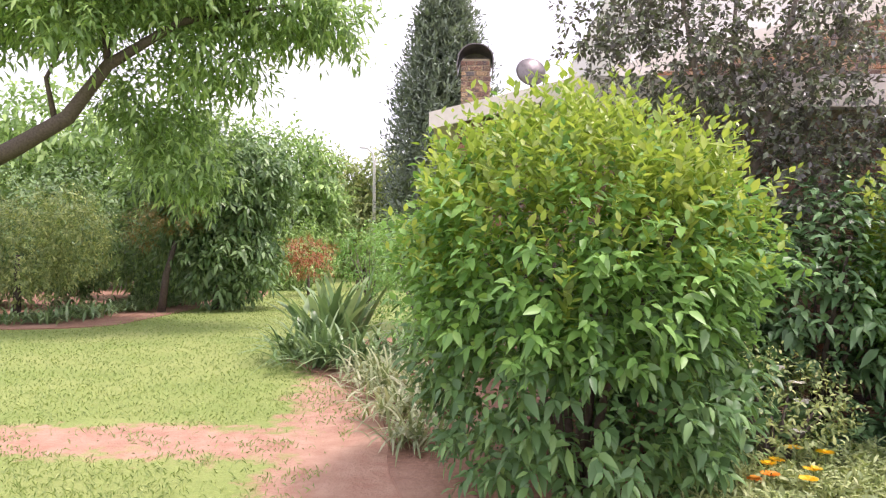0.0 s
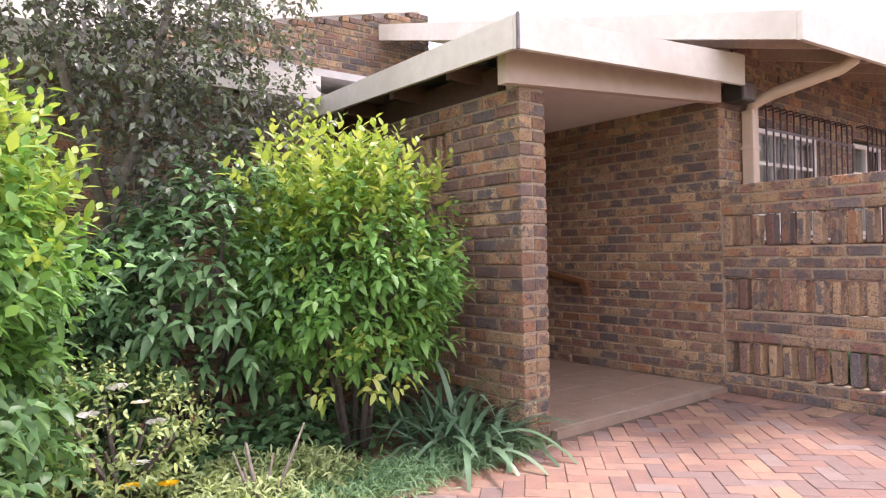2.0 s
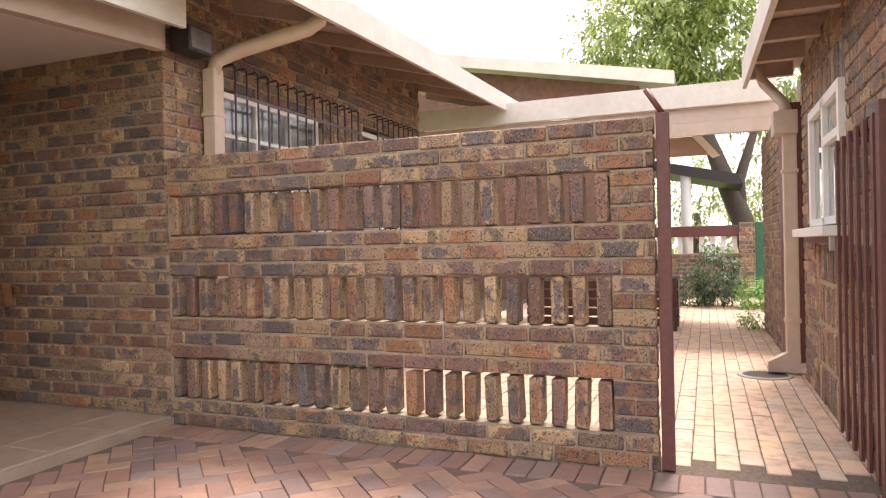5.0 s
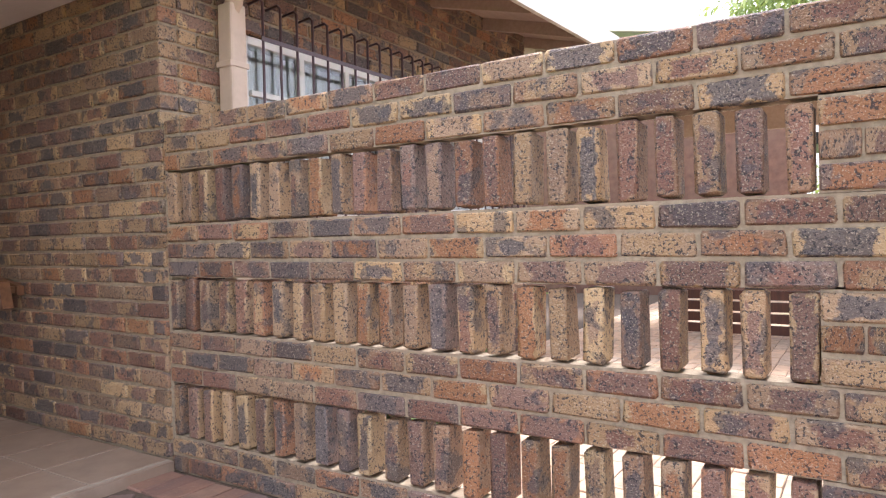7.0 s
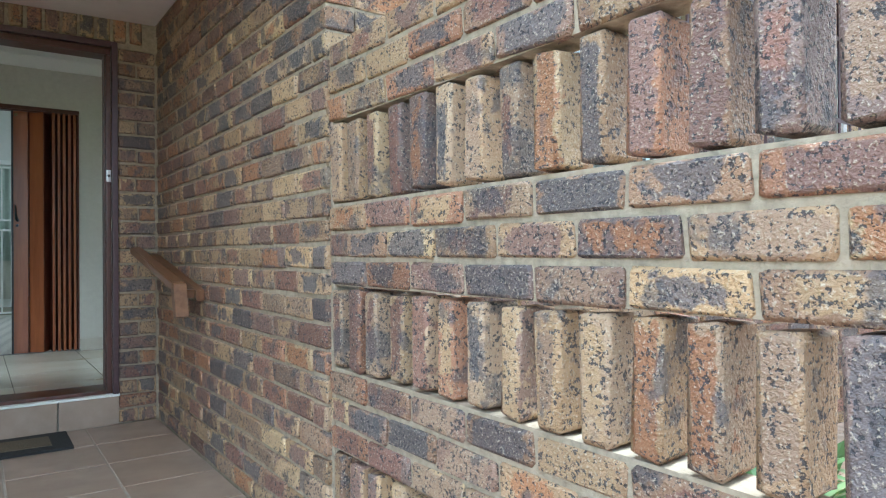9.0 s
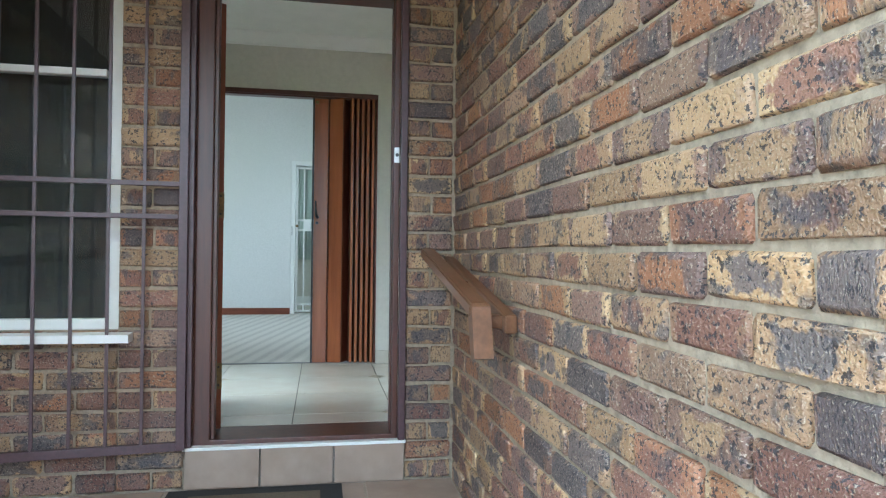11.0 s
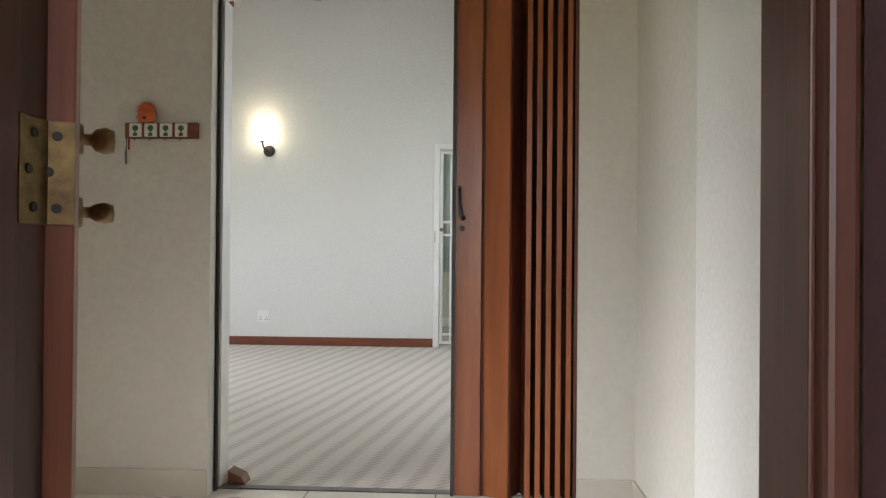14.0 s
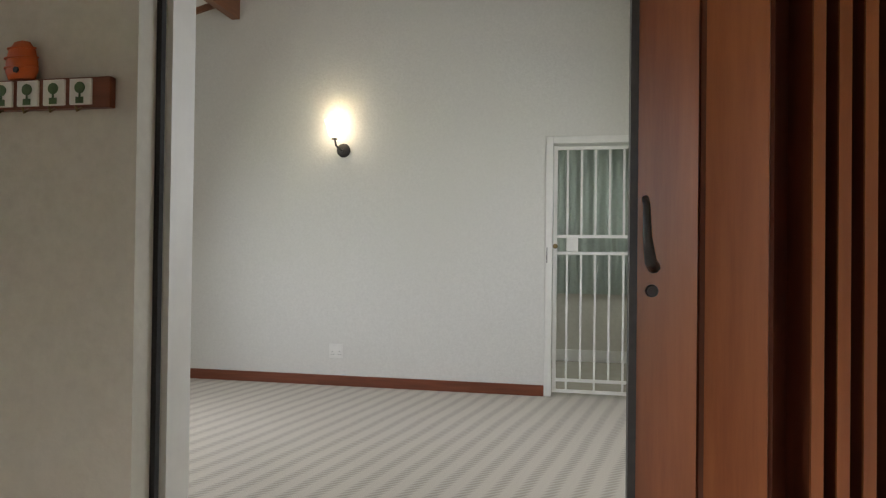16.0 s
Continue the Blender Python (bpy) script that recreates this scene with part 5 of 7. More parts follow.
wedge = thing("wooden_wedge", bprism([(AX0 + 0.03, IF), (AX0 + 0.10, IF), (AX0 + 0.085, IF + 0.03), (AX0 + 0.03, IF + 0.055)], 1, AY + 0.13, AY + 0.2), RAIL_WOOD, "small rough wooden door wedge on the floor", "wedge")
thing("threshold_strip", bbox(AX0 + 0.005, AX1, AY + 0.086, AY + 0.125, IF - 0.01, IF + 0.004, 0.002), GALV, "thin metal strip between tiles and carpet", "threshold strip", kind="structure")

# key rack on the hall wall
rk = thing("key_rack", bbox(4.306, 4.588, AY - 0.018, AY - 0.0005, 1.600, 1.660, 0.003), SKIRT_WOOD, "small red-brown wooden key rack with four picture tiles", "key rack")
LEAFG = speckled("painted_green", (0.08, 0.15, 0.05), (0.05, 0.10, 0.04), 60, 0.4)
for k in range(4):
    xa = 4.326 + k * 0.059
    tl = wpart("picture_tile", bbox(xa, xa + 0.047, AY - 0.023, AY - 0.017, 1.606, 1.656, 0.001), WHITE_PAINT, rk, "white tile with a painted topiary tree")
    bm = bmesh.new()
    bmesh.ops.create_cone(bm, cap_ends=True, segments=14, radius1=0.011, radius2=0.011, depth=0.002, matrix=pose(xa + 0.0235, AY - 0.024, 1.638, 90))
    box(bm, xa + 0.022, xa + 0.025, AY - 0.025, AY - 0.023, 1.618, 1.632)
    box(bm, xa + 0.0155, xa + 0.0315, AY - 0.025, AY - 0.023, 1.608, 1.620)
    o = new("painted_tree", to_mesh("painted_tree", bm, LEAFG))
    under(o, tl)
    wpart("hook", btube([(xa + 0.0235, AY - 0.018, 1.60), (xa + 0.0235, AY - 0.03, 1.592), (xa + 0.0235, AY - 0.034, 1.602)], 0.0025, 6), BRASS, rk)
bm = bmesh.new()
lathe(bm, [(0.0, 0.078), (0.018, 0.074), (0.03, 0.058), (0.036, 0.036), (0.037, 0.016), (0.03, 0.0), (0.0, 0.0)], (0, 0, 0), 18)
bmesh.ops.scale(bm, vec=(1, 0.35, 1), verts=bm.verts)
bmesh.ops.translate(bm, vec=(4.387, AY - 0.014, 1.661), verts=bm.verts)
hive = thing("beehive_ornament", bm, speckled("orange_ceramic", (0.62, 0.12, 0.02), (0.5, 0.085, 0.015), 20, 0.35), "small orange ceramic beehive above the key rack", "ornament")
for z in (1.684, 1.703, 1.722):
    r_ = 0.037 if z < 1.71 else 0.031
    bm = bmesh.new()
    tube(bm, [(4.387 + r_ * 1.02 * math.cos(a), AY - 0.014 - 0.37 * r_ * math.sin(a), z) for a in [math.pi * k / 10 for k in range(11)]], 0.0022, 6)
    wpart("ridge", bm, hive.data.materials[0], hive)
bm = bmesh.new()
bmesh.ops.create_cone(bm, cap_ends=True, segments=12, radius1=0.006, radius2=0.006, depth=0.003, matrix=pose(4.387, AY - 0.0285, 1.677, 90))
wpart("entrance", bm, BLACK_IRON, hive)
keys = thing("keys", btube([(4.318, AY - 0.025, 1.60), (4.319, AY - 0.027, 1.57), (4.315, AY - 0.025, 1.545), (4.317, AY - 0.025, 1.50)], [0.003, 0.002, 0.005, 0.004], 6), GALV, "small bunch of keys hanging from the rack", "keys")
wpart("key_tag", bbox(4.324, 4.331, AY - 0.028, AY - 0.025, 1.555, 1.60, 0.001), speckled("red_plastic", (0.4, 0.03, 0.02), (0.3, 0.02, 0.015), 30, 0.4), keys, "red plastic tag")

# ---------------------------------------------------------------- living room
LX0, LX1 = 1.9, 6.3
def ceil_z(x):
    return 3.44 + 0.25 * (x - 2.2)


m_carpet, ct, cb, _ = mat_new("ribbed_carpet")
cv = coords(ct)
mpc = ct.nodes.new("ShaderNodeMapping")
mpc.inputs["Rotation"].default_value = (0, 0, radians(11))
ct.links.new(cv, mpc.inputs[0])
wv = ct.nodes.new("ShaderNodeTexWave")
wv.bands_direction = "X"
wv.inputs["Scale"].default_value = 2.6
wv.inputs["Distortion"].default_value = 0.5
wv.inputs["Detail"].default_value = 1
ct.links.new(mpc.outputs[0], wv.inputs[0])
mpd = ct.nodes.new("ShaderNodeMapping")
mpd.inputs["Rotation"].default_value = (0, 0, radians(52))
ct.links.new(cv, mpd.inputs[0])
wv2 = ct.nodes.new("ShaderNodeTexWave")
wv2.inputs["Scale"].default_value = 11.0
wv2.inputs["Distortion"].default_value = 1.2
ct.links.new(mpd.outputs[0], wv2.inputs[0])
pat = value_math(ct, "MULTIPLY", wv.outputs["Fac"], value_math(ct, "ADD", value_math(ct, "MULTIPLY", wv2.outputs["Fac"], 0.6), 0.4))
nz = noise_at(ct, cv, 180, 3)
ccol = mix(ct, (0.52, 0.47, 0.39), (0.30, 0.26, 0.205), ramp(ct, pat, [(0.25, (0, 0, 0)), (0.75, (0.8, 0.8, 0.8))]))
ccol = mix(ct, ccol, (0.25, 0.225, 0.185), ramp(ct, nz, [(0.5, (0, 0, 0)), (0.75, (0.4, 0.4, 0.4))]))
ct.links.new(ccol, cb.inputs["Base Color"])
cb.inputs["Roughness"].default_value = 0.85
cb.inputs["Sheen Weight"].default_value = 0.25
bump(ct, cb, mix(ct, pat, nz, 0.3), 0.6, 0.006)
thing("living_room_floor", bbox(LX0, LX1, AY + 0.125, LY + 0.2, 0.1, IF), m_carpet, "beige carpet with a diagonal woven rib", "carpet", kind="structure")

GX0, GX1, GZ = 5.232, 6.10, 2.262
far_wall = thing("wall_living_far", bbox(LX0 - 0.15, GX0, LY, LY + 0.15, 0.1, 4.6), PLASTER_W, "white textured plaster wall", "wall", kind="structure")
wpart("wall_right", bbox(GX1, LX1 + 0.15, LY, LY + 0.15, 0.1, 4.6), PLASTER_W, far_wall)
wpart("wall_above", bbox(GX0, GX1, LY, LY + 0.15, GZ, 4.6), PLASTER_W, far_wall)
def side_wall(name, x0, x1, ya, yb, za, zb, hi):
    bm = bmesh.new()
    box(bm, x0, x1, AY + 0.12, ya, 0.1, hi)
    box(bm, x0, x1, yb, LY, 0.1, hi)
    box(bm, x0, x1, ya, yb, 0.1, za)
    box(bm, x0, x1, ya, yb, zb, hi)
    return thing(name, bm, PLASTER_W, "white plaster wall with a window opening", "wall", kind="structure")


# Openings set out of view for the east and west area lamps.
side_wall("wall_living_west", LX0 - 0.15, LX0, 9.3, 11.1, 0.9, 2.3, 4.6)
side_wall("wall_living_east", LX1, LX1 + 0.15, 9.3, 11.5, 1.1, 2.4, 4.6)
bm = bmesh.new()
box(bm, LX0 - 0.15, AX0, AY + 0.12, AY + 0.125, IF, 4.6)
box(bm, AX0, LX1 + 0.15, AY + 0.12, AY + 0.125, AZ, 4.6)
thing("wall_living_near", bm, PLASTER_W, "white plaster above the folding door", "wall", kind="structure")
CEIL_WOOD = wood("ceiling_boards", (0.24, 0.10, 0.045), (0.15, 0.06, 0.028), 1, 0.45)
bm = bprism([(LX0 - 0.15, ceil_z(LX0 - 0.15)), (LX1 + 0.2, ceil_z(LX1 + 0.2)), (LX1 + 0.2, ceil_z(LX1 + 0.2) + 0.12), (LX0 - 0.15, ceil_z(LX0 - 0.15) + 0.12)], 1, AY + 0.0, LY + 0.15)
living_ceiling = thing("living_room_ceiling", bm, CEILING_PAINT, "sloping ceiling with exposed brown timbers", "ceiling", kind="structure")
for x in (2.55, 4.02, 5.5):
    thing("ceiling_beam", bbox(x, x + 0.075, AY + 0.13, LY - 0.002, ceil_z(x) - 0.2, ceil_z(x) + 0.01, 0.004), CEIL_WOOD, "exposed brown timber beam under the ceiling", "beam", "ceiling beams", kind="structure")
thing("ceiling_trim", bprism([(LX0, ceil_z(LX0) - 0.05), (3.2, ceil_z(3.2) - 0.05), (3.2, ceil_z(3.2)), (LX0, ceil_z(LX0))], 1, LY - 0.03, LY - 0.001), CEIL_WOOD, "brown timber trim along the sloping ceiling", "trim", kind="structure")
thing("baseboard", bbox(LX0, GX0 - 0.001, LY - 0.018, LY - 0.0005, IF, IF + 0.085, 0.004), SKIRT_WOOD, "red-brown wooden skirting board", "baseboard", kind="structure")

# white security gate in the far doorway
lg = empty("white_security_gate", (GX0, LY, IF), "white painted steel security gate, closed", "gate")
for a, b, c, d, n_ in ((GX0, GX0 + 0.055, IF, GZ, "door_frame"), (GX1 - 0.055, GX1, IF, GZ, "door_frame"), (GX0 + 0.055, GX1 - 0.055, GZ - 0.055, GZ, "door_frame")):
    wpart(n_, bbox(a, b, LY - 0.015, LY + 0.155, c, d, 0.006), WHITE_PAINT, lg)
a0, a1 = GX0 + 0.062, GX1 - 0.062
for a, b, c, d in ((a0, a0 + 0.028, IF + 0.03, GZ - 0.07), (a1 - 0.028, a1, IF + 0.03, GZ - 0.07)):
    wpart("stile", bbox(a, b, LY + 0.02, LY + 0.045, c, d, 0.002), WHITE_PAINT, lg)
for z in (IF + 0.03, IF + 0.115, 1.345, 1.475, GZ - 0.10):
    wpart("rail", bbox(a0 + 0.028, a1 - 0.028, LY + 0.022, LY + 0.042, z, z + 0.024, 0.002), WHITE_PAINT, lg)
for k in range(1, 7):
    xk = a0 + (a1 - a0) * k / 7
    for c, d in ((IF + 0.14, 1.345), (1.50, GZ - 0.10)):
        wpart("bar", bbox(xk - 0.008, xk + 0.008, LY + 0.026, LY + 0.038, c, d), WHITE_PAINT, lg)
    if k % 2:
        wpart("bar", bbox(xk - 0.008, xk + 0.008, LY + 0.026, LY + 0.038, IF + 0.054, IF + 0.115), WHITE_PAINT, lg)
wpart("lock_box", bbox(a0 + 0.10, a0 + 0.19, LY + 0.005, LY + 0.05, 1.37, 1.475, 0.005), WHITE_PAINT, lg, "white lock box")
bm = bmesh.new()
bmesh.ops.create_cone(bm, cap_ends=True, segments=16, radius1=0.02, radius2=0.017, depth=0.02, matrix=pose(a0 + 0.015, LY + 0.015, 1.41, 90))
wpart("lock_cylinder", bm, BRASS, lg, "brass lock cylinder")
wpart("strike_slot", bbox(GX0 + 0.012, GX0 + 0.018, LY - 0.017, LY - 0.014, 1.28, 1.40), BLACK_IRON, lg)
# passage behind the gate
bm = bmesh.new()
box(bm, 5.05, 5.15, LY + 0.15, 14.3, 0.1, 2.7)
box(bm, 6.25, 6.35, LY + 0.15, 14.3, 0.1, 2.7)
box(bm, 5.15, 6.25, 14.2, 14.3, 0.1, 2.7)
box(bm, 5.05, 6.35, LY + 0.15, 14.3, 2.6, 2.7)
thing("passage_walls", bm, PLASTER, "plain plastered passage behind the gate", "wall", kind="structure")
thing("passage_floor", bbox(5.15, 6.25, LY + 0.2, 14.2, 0.1, IF - 0.002), HALL_TILE, "cream tiled passage floor", "floor", kind="structure")
thing("baseboard", bbox(5.15, 6.25, 14.185, 14.199, IF, IF + 0.12, 0.003), WHITE_PAINT, "white skirting in the passage", "baseboard", kind="structure")
# Rippled sheet stands in for the pale green upper end of the passage.
PALE_SHEET = speckled("pale_green_sheet", (0.55, 0.60, 0.54), (0.50, 0.55, 0.49), 30, 0.8, 0.1)
bm = bmesh.new()
n_f = 60
lo = [bm.verts.new((5.2 + k * 0.017, 14.14 + 0.015 * math.sin(k * 0.9), 0.95)) for k in range(n_f)]
hi = [bm.verts.new((5.2 + k * 0.017, 14.14 + 0.015 * math.sin(k * 0.9), 2.45)) for k in range(n_f)]
for k in range(n_f - 1):
    bm.faces.new((lo[k], lo[k + 1], hi[k + 1], hi[k]))
bmesh.ops.solidify(bm, geom=list(bm.faces), thickness=0.003)
thing("curtain", bm, PALE_SHEET, "pale green rippled sheet across the end of the passage", "curtain")

# wall light and socket
SCX, SCZ = 3.575, 2.185
sc = empty("wall_light", (SCX, LY, SCZ), "lit wall light with a frosted glass cup on a black arm", "lamp")
bm = bmesh.new()
lathe(bm, [(0.0, 0.03), (0.03, 0.028), (0.055, 0.018), (0.058, 0.0)], (0, 0, 0), 22)
bmesh.ops.transform(bm, matrix=pose(SCX, LY - 0.0005, SCZ, 90), verts=bm.verts)
wpart("back_plate", bm, BLACK_IRON, sc)
wpart("arm", btube([(SCX, LY - 0.02, SCZ), (SCX - 0.01, LY - 0.06, SCZ - 0.005), (SCX - 0.035, LY - 0.09, SCZ + 0.03), (SCX - 0.045, LY - 0.10, SCZ + 0.09)], 0.009, 8), BLACK_IRON, sc)
bm = bmesh.new()
lathe(bm, [(0.0, 0.0), (0.022, 0.0), (0.028, 0.02), (0.024, 0.028)], (SCX - 0.045, LY - 0.10, SCZ + 0.075), 16)
wpart("cup", bm, BLACK_IRON, sc)
bm = bmesh.new()
lathe(bm, [(0.024, 0.0), (0.045, 0.02), (0.056, 0.055), (0.064, 0.10), (0.085, 0.145), (0.082, 0.145), (0.06, 0.10), (0.05, 0.05), (0.02, 0.005)], (SCX - 0.045, LY - 0.10, SCZ + 0.085), 24)
m_shade, st_, sb_, so_ = mat_new("frosted_shade")
sb_.inputs["Base Color"].default_value = (0.9, 0.86, 0.75, 1)
sb_.inputs["Emission Color"].default_value = (1.0, 0.86, 0.6, 1)
sb_.inputs["Emission Strength"].default_value = 0.6
shade = wpart("shade", bm, m_shade, sc, "frosted glass shade, lit")
shade.visible_shadow = False
point_lamp("wall_light_bulb", (SCX - 0.045, LY - 0.10, SCZ + 0.17), 0.34, (1.0, 0.82, 0.56), 0.035)
so = thing("wall_socket", bbox(3.475, 3.595, LY - 0.01, LY - 0.0005, 0.47, 0.59, 0.004), WHITE_PAINT, "white square double wall socket", "socket")
for dx, dz in ((0.03, 0.055), (0.02, 0.03), (0.04, 0.03), (0.09, 0.055), (0.08, 0.03), (0.10, 0.03)):
    bm = bmesh.new()
    bmesh.ops.create_cone(bm, cap_ends=True, segments=10, radius1=0.0045, radius2=0.0045, depth=0.002, matrix=pose(3.475 + dx, LY - 0.0105, 0.47 + dz, 90))
    wpart("pin_hole", bm, BLACK_IRON, so)
for dx in (0.02, 0.08):
    wpart("switch", bbox(3.475 + dx, 3.475 + dx + 0.02, LY - 0.014, LY - 0.01, 0.555, 0.58, 0.001), WHITE_PAINT, so)

# ---------------------------------------------------------------- plants
prg = np.random.default_rng(11)


def unit(a):
    return a / np.maximum(np.linalg.norm(a, axis=-1, keepdims=True), 1e-9)


def blade_template(segs, profile):
    """A leaf along y from 0 to 1: two strips either side of the midrib; returns points (along, across, fold) and faces."""
    pts, faces = [(0.0, 0.0, 0.0)], []
    prev = (0, 0, 0)
    for k in range(1, segs):
        t = k / segs
        w = profile(t)
        i = len(pts)
        pts += [(t, -w, 0.25 * w), (t, 0.0, 0.0), (t, w, 0.25 * w)]
        a = (i, i + 1, i + 2)
        if prev == (0, 0, 0):
            faces += [(0, a[1], a[0]), (0, a[2], a[1])]
        else:
            faces += [(prev[0], prev[1], a[1], a[0]), (prev[1], prev[2], a[2], a[1])]
        prev = a
    i = len(pts)
    pts.append((1.0, 0.0, 0.0))
    faces += [(prev[0], prev[1], i), (prev[1], prev[2], i)]
    return np.array(pts), faces


LEAF_T = blade_template(3, lambda t: 0.5 * math.sin(math.pi * t ** 0.8))
SMALL_T = blade_template(2, lambda t: 0.5)
STRAP_T = blade_template(6, lambda t: 0.5 * min(1, 3 * t + 0.4) * (1 - t) ** 0.35)
GRASS_T = blade_template(3, lambda t: 0.5 * (1 - t) ** 0.5)


def leaves(P, D, N, L, W, droop, tmpl):
    """Vertices and faces of many leaves: base points P, directions D, rough normals N, lengths, widths, droop."""
    D = unit(D)
    S = unit(np.cross(D, N))
    N = unit(np.cross(S, D))
    pts, faces = tmpl
    a, c, z = pts[:, 0], pts[:, 1], pts[:, 2]
    V = (P[:, None] + D[:, None] * (L[:, None] * a)[..., None] + S[:, None] * (W[:, None] * c)[..., None] + N[:, None] * (W[:, None] * z)[..., None])
    V[:, :, 2] -= (droop * L)[:, None] * a ** 2
    n, k = len(P), len(pts)
    F = []
    for i in range(n):
        o = i * k
        F += [tuple(o + q for q in f) for f in faces]
    return V.reshape(-1, 3), F


def leaf_mesh(name, VF, mat):
    V = np.concatenate([v for v, _ in VF])
    F, o = [], 0
    for v, f in VF:
        F += [tuple(q + o for q in p) for p in f] if o else f
        o += len(v)
    me = bpy.data.meshes.new(name)
    me.from_pydata(V.tolist(), [], F)
    me.materials.append(mat)
    me.polygons.foreach_set("use_smooth", [True] * len(me.polygons))
    return me


def leaf_part(name, VF, mat, parent, label=""):
    ob = new(name, leaf_mesh(name, VF, mat))
    return under(tagged(ob, label), parent)


def sphere_dirs(n, low=-0.4):
    d = prg.normal(size=(int(n * 3) + 10, 3))
    d = unit(d)
    d = d[d[:, 2] > low][:n]
    return d


def lumpy(d, seed, amp):
    """An uneven outline: a factor for each direction."""
    out = np.ones(len(d))
    q = np.random.default_rng(seed)
    for _ in range(7):
        c = unit(q.normal(size=3))
        out += amp * q.uniform(-0.6, 1.0) * np.clip((d @ c - 0.55) / 0.45, 0, 1)
    return out


def shoots(base, d, lengths, per, leaf_len, leaf_w, droop, tmpl, spread=0.85, start=0.1):
    """Leaves in a spiral along straight shoots."""
    n = len(base)
    t = np.tile(np.linspace(start, 1, per), n)
    idx = np.repeat(np.arange(n), per)
    dd = unit(d)[idx]
    P = base[idx] + dd * (lengths[idx] * t)[:, None]
    ang = np.tile(np.arange(per) * 2.4, n) + np.repeat(prg.uniform(0, 6.3, n), per)
    up = np.tile([0.0, 0.0, 1.0], (len(P), 1))
    s = unit(np.cross(dd, up + 0.01 * prg.normal(size=up.shape)))
    u = np.cross(s, dd)
    rad = s * np.cos(ang)[:, None] + u * np.sin(ang)[:, None]
    D = dd * (0.35 + 0.5 * t)[:, None] + rad * spread + 0.15 * prg.normal(size=P.shape)
    N = up + 0.5 * dd + 0.3 * prg.normal(size=P.shape)
    L = leaf_len * prg.uniform(0.65, 1.25, len(P)) * (1 - 0.35 * t ** 3)
    return leaves(P, D, N, L, L * leaf_w, droop, tmpl)


def stems(parent, base, top_z, n, r, spread, mat):
    for k in range(n):
        a = 2 * math.pi * k / n + rng.uniform(-0.4, 0.4)
        e = (base[0] + spread * math.cos(a), base[1] + spread * math.sin(a), top_z * rng.uniform(0.7, 1.0))
        mid = (base[0] + 0.35 * (e[0] - base[0]), base[1] + 0.35 * (e[1] - base[1]), e[2] * 0.45)
        wpart("stem", btube([(base[0] + 0.05 * math.cos(a), base[1] + 0.05 * math.sin(a), -0.03), mid, e], [r, r * 0.7, r * 0.3], 6), mat, parent)


def shrub(name, c, rad, z0, z1, n, leaf, label, mats, per=9, top=0.35, seed=1, amp=0.22, droop=0.3, leaf_w=0.36, shoot=(0.12, 0.28), group="", low=-0.75, tmpl=None):
    """A shrub: stems, an inner mass, outer shoots and, near the top, new growth of a brighter green."""
    ob = empty(name, (c[0], c[1], 0), label, "shrub", group)
    h = (z1 - z0) / 2
    cc = np.array([c[0], c[1], z0 + h])
    R = np.array([rad, rad, h])
    d = sphere_dirs(n, low)
    lum = lumpy(d, seed, amp)
    shell = prg.uniform(0.55, 1.0, len(d)) ** 0.6
    base = cc + d * R * (lum * shell)[:, None] * 0.9
    sd = unit(d * np.array([1, 1, 0.6]) + np.array([0, 0, 0.55]) + 0.35 * prg.normal(size=d.shape))
    ln = prg.uniform(*shoot, len(d))
    is_new = (d[:, 2] + 0.45 * prg.normal(size=len(d)) > 1 - 2 * top) & (shell > 0.68) if top else np.zeros(len(d), bool)
    old = ~is_new
    T = tmpl or LEAF_T
    stems(ob, (c[0], c[1]), z1 * 0.8, 7, 0.018 + 0.008 * rad, rad * 0.6, BARK)
    leaf_part("foliage", [shoots(base[old], sd[old], ln[old], per, leaf, leaf_w, droop, T)], mats[0], ob)
    if is_new.any():
        up = unit(sd[is_new] + np.array([0, 0, 0.7]))
        leaf_part("new_growth", [shoots(base[is_new], up, ln[is_new] * 1.15, per, leaf * 0.95, leaf_w * 0.9, droop * 0.3, T, 0.7)], mats[1], ob, "bright yellow-green young leaves")
    return ob


G_MID = leaf_material("leaf_mid_green", [(0.0, (0.11, 0.256, 0.064)), (0.5, (0.18, 0.385, 0.092)), (1.0, (0.276, 0.516, 0.133))])
G_NEW = leaf_material("leaf_young", [(0.0, (0.213, 0.34, 0.062)), (0.6, (0.349, 0.481, 0.094)), (1.0, (0.479, 0.587, 0.136))], 0.38, 0.45)
G_YEL = leaf_material("leaf_golden", [(0.0, (0.27, 0.40, 0.08)), (0.6, (0.43, 0.53, 0.12)), (1.0, (0.57, 0.61, 0.18))], 0.4, 0.45)
G_DARK = leaf_material("leaf_dark_green", [(0.0, (0.086, 0.189, 0.082)), (0.6, (0.153, 0.299, 0.127)), (1.0, (0.255, 0.443, 0.191))], 0.38, 0.25)
G_HEDGE = leaf_material("leaf_hedge", [(0.0, (0.10, 0.19, 0.08)), (0.6, (0.19, 0.32, 0.13)), (1.0, (0.32, 0.47, 0.21))], 0.42, 0.3)
G_PURP = leaf_material("leaf_purple_green", [(0.0, (0.10, 0.105, 0.09)), (0.45, (0.17, 0.165, 0.155)), (0.75, (0.16, 0.215, 0.125)), (1.0, (0.30, 0.36, 0.24))], 0.32, 0.28)
G_GREY = leaf_material("leaf_conifer", [(0.0, (0.143, 0.187, 0.143)), (1.0, (0.263, 0.322, 0.241))], 0.6, 0.15)
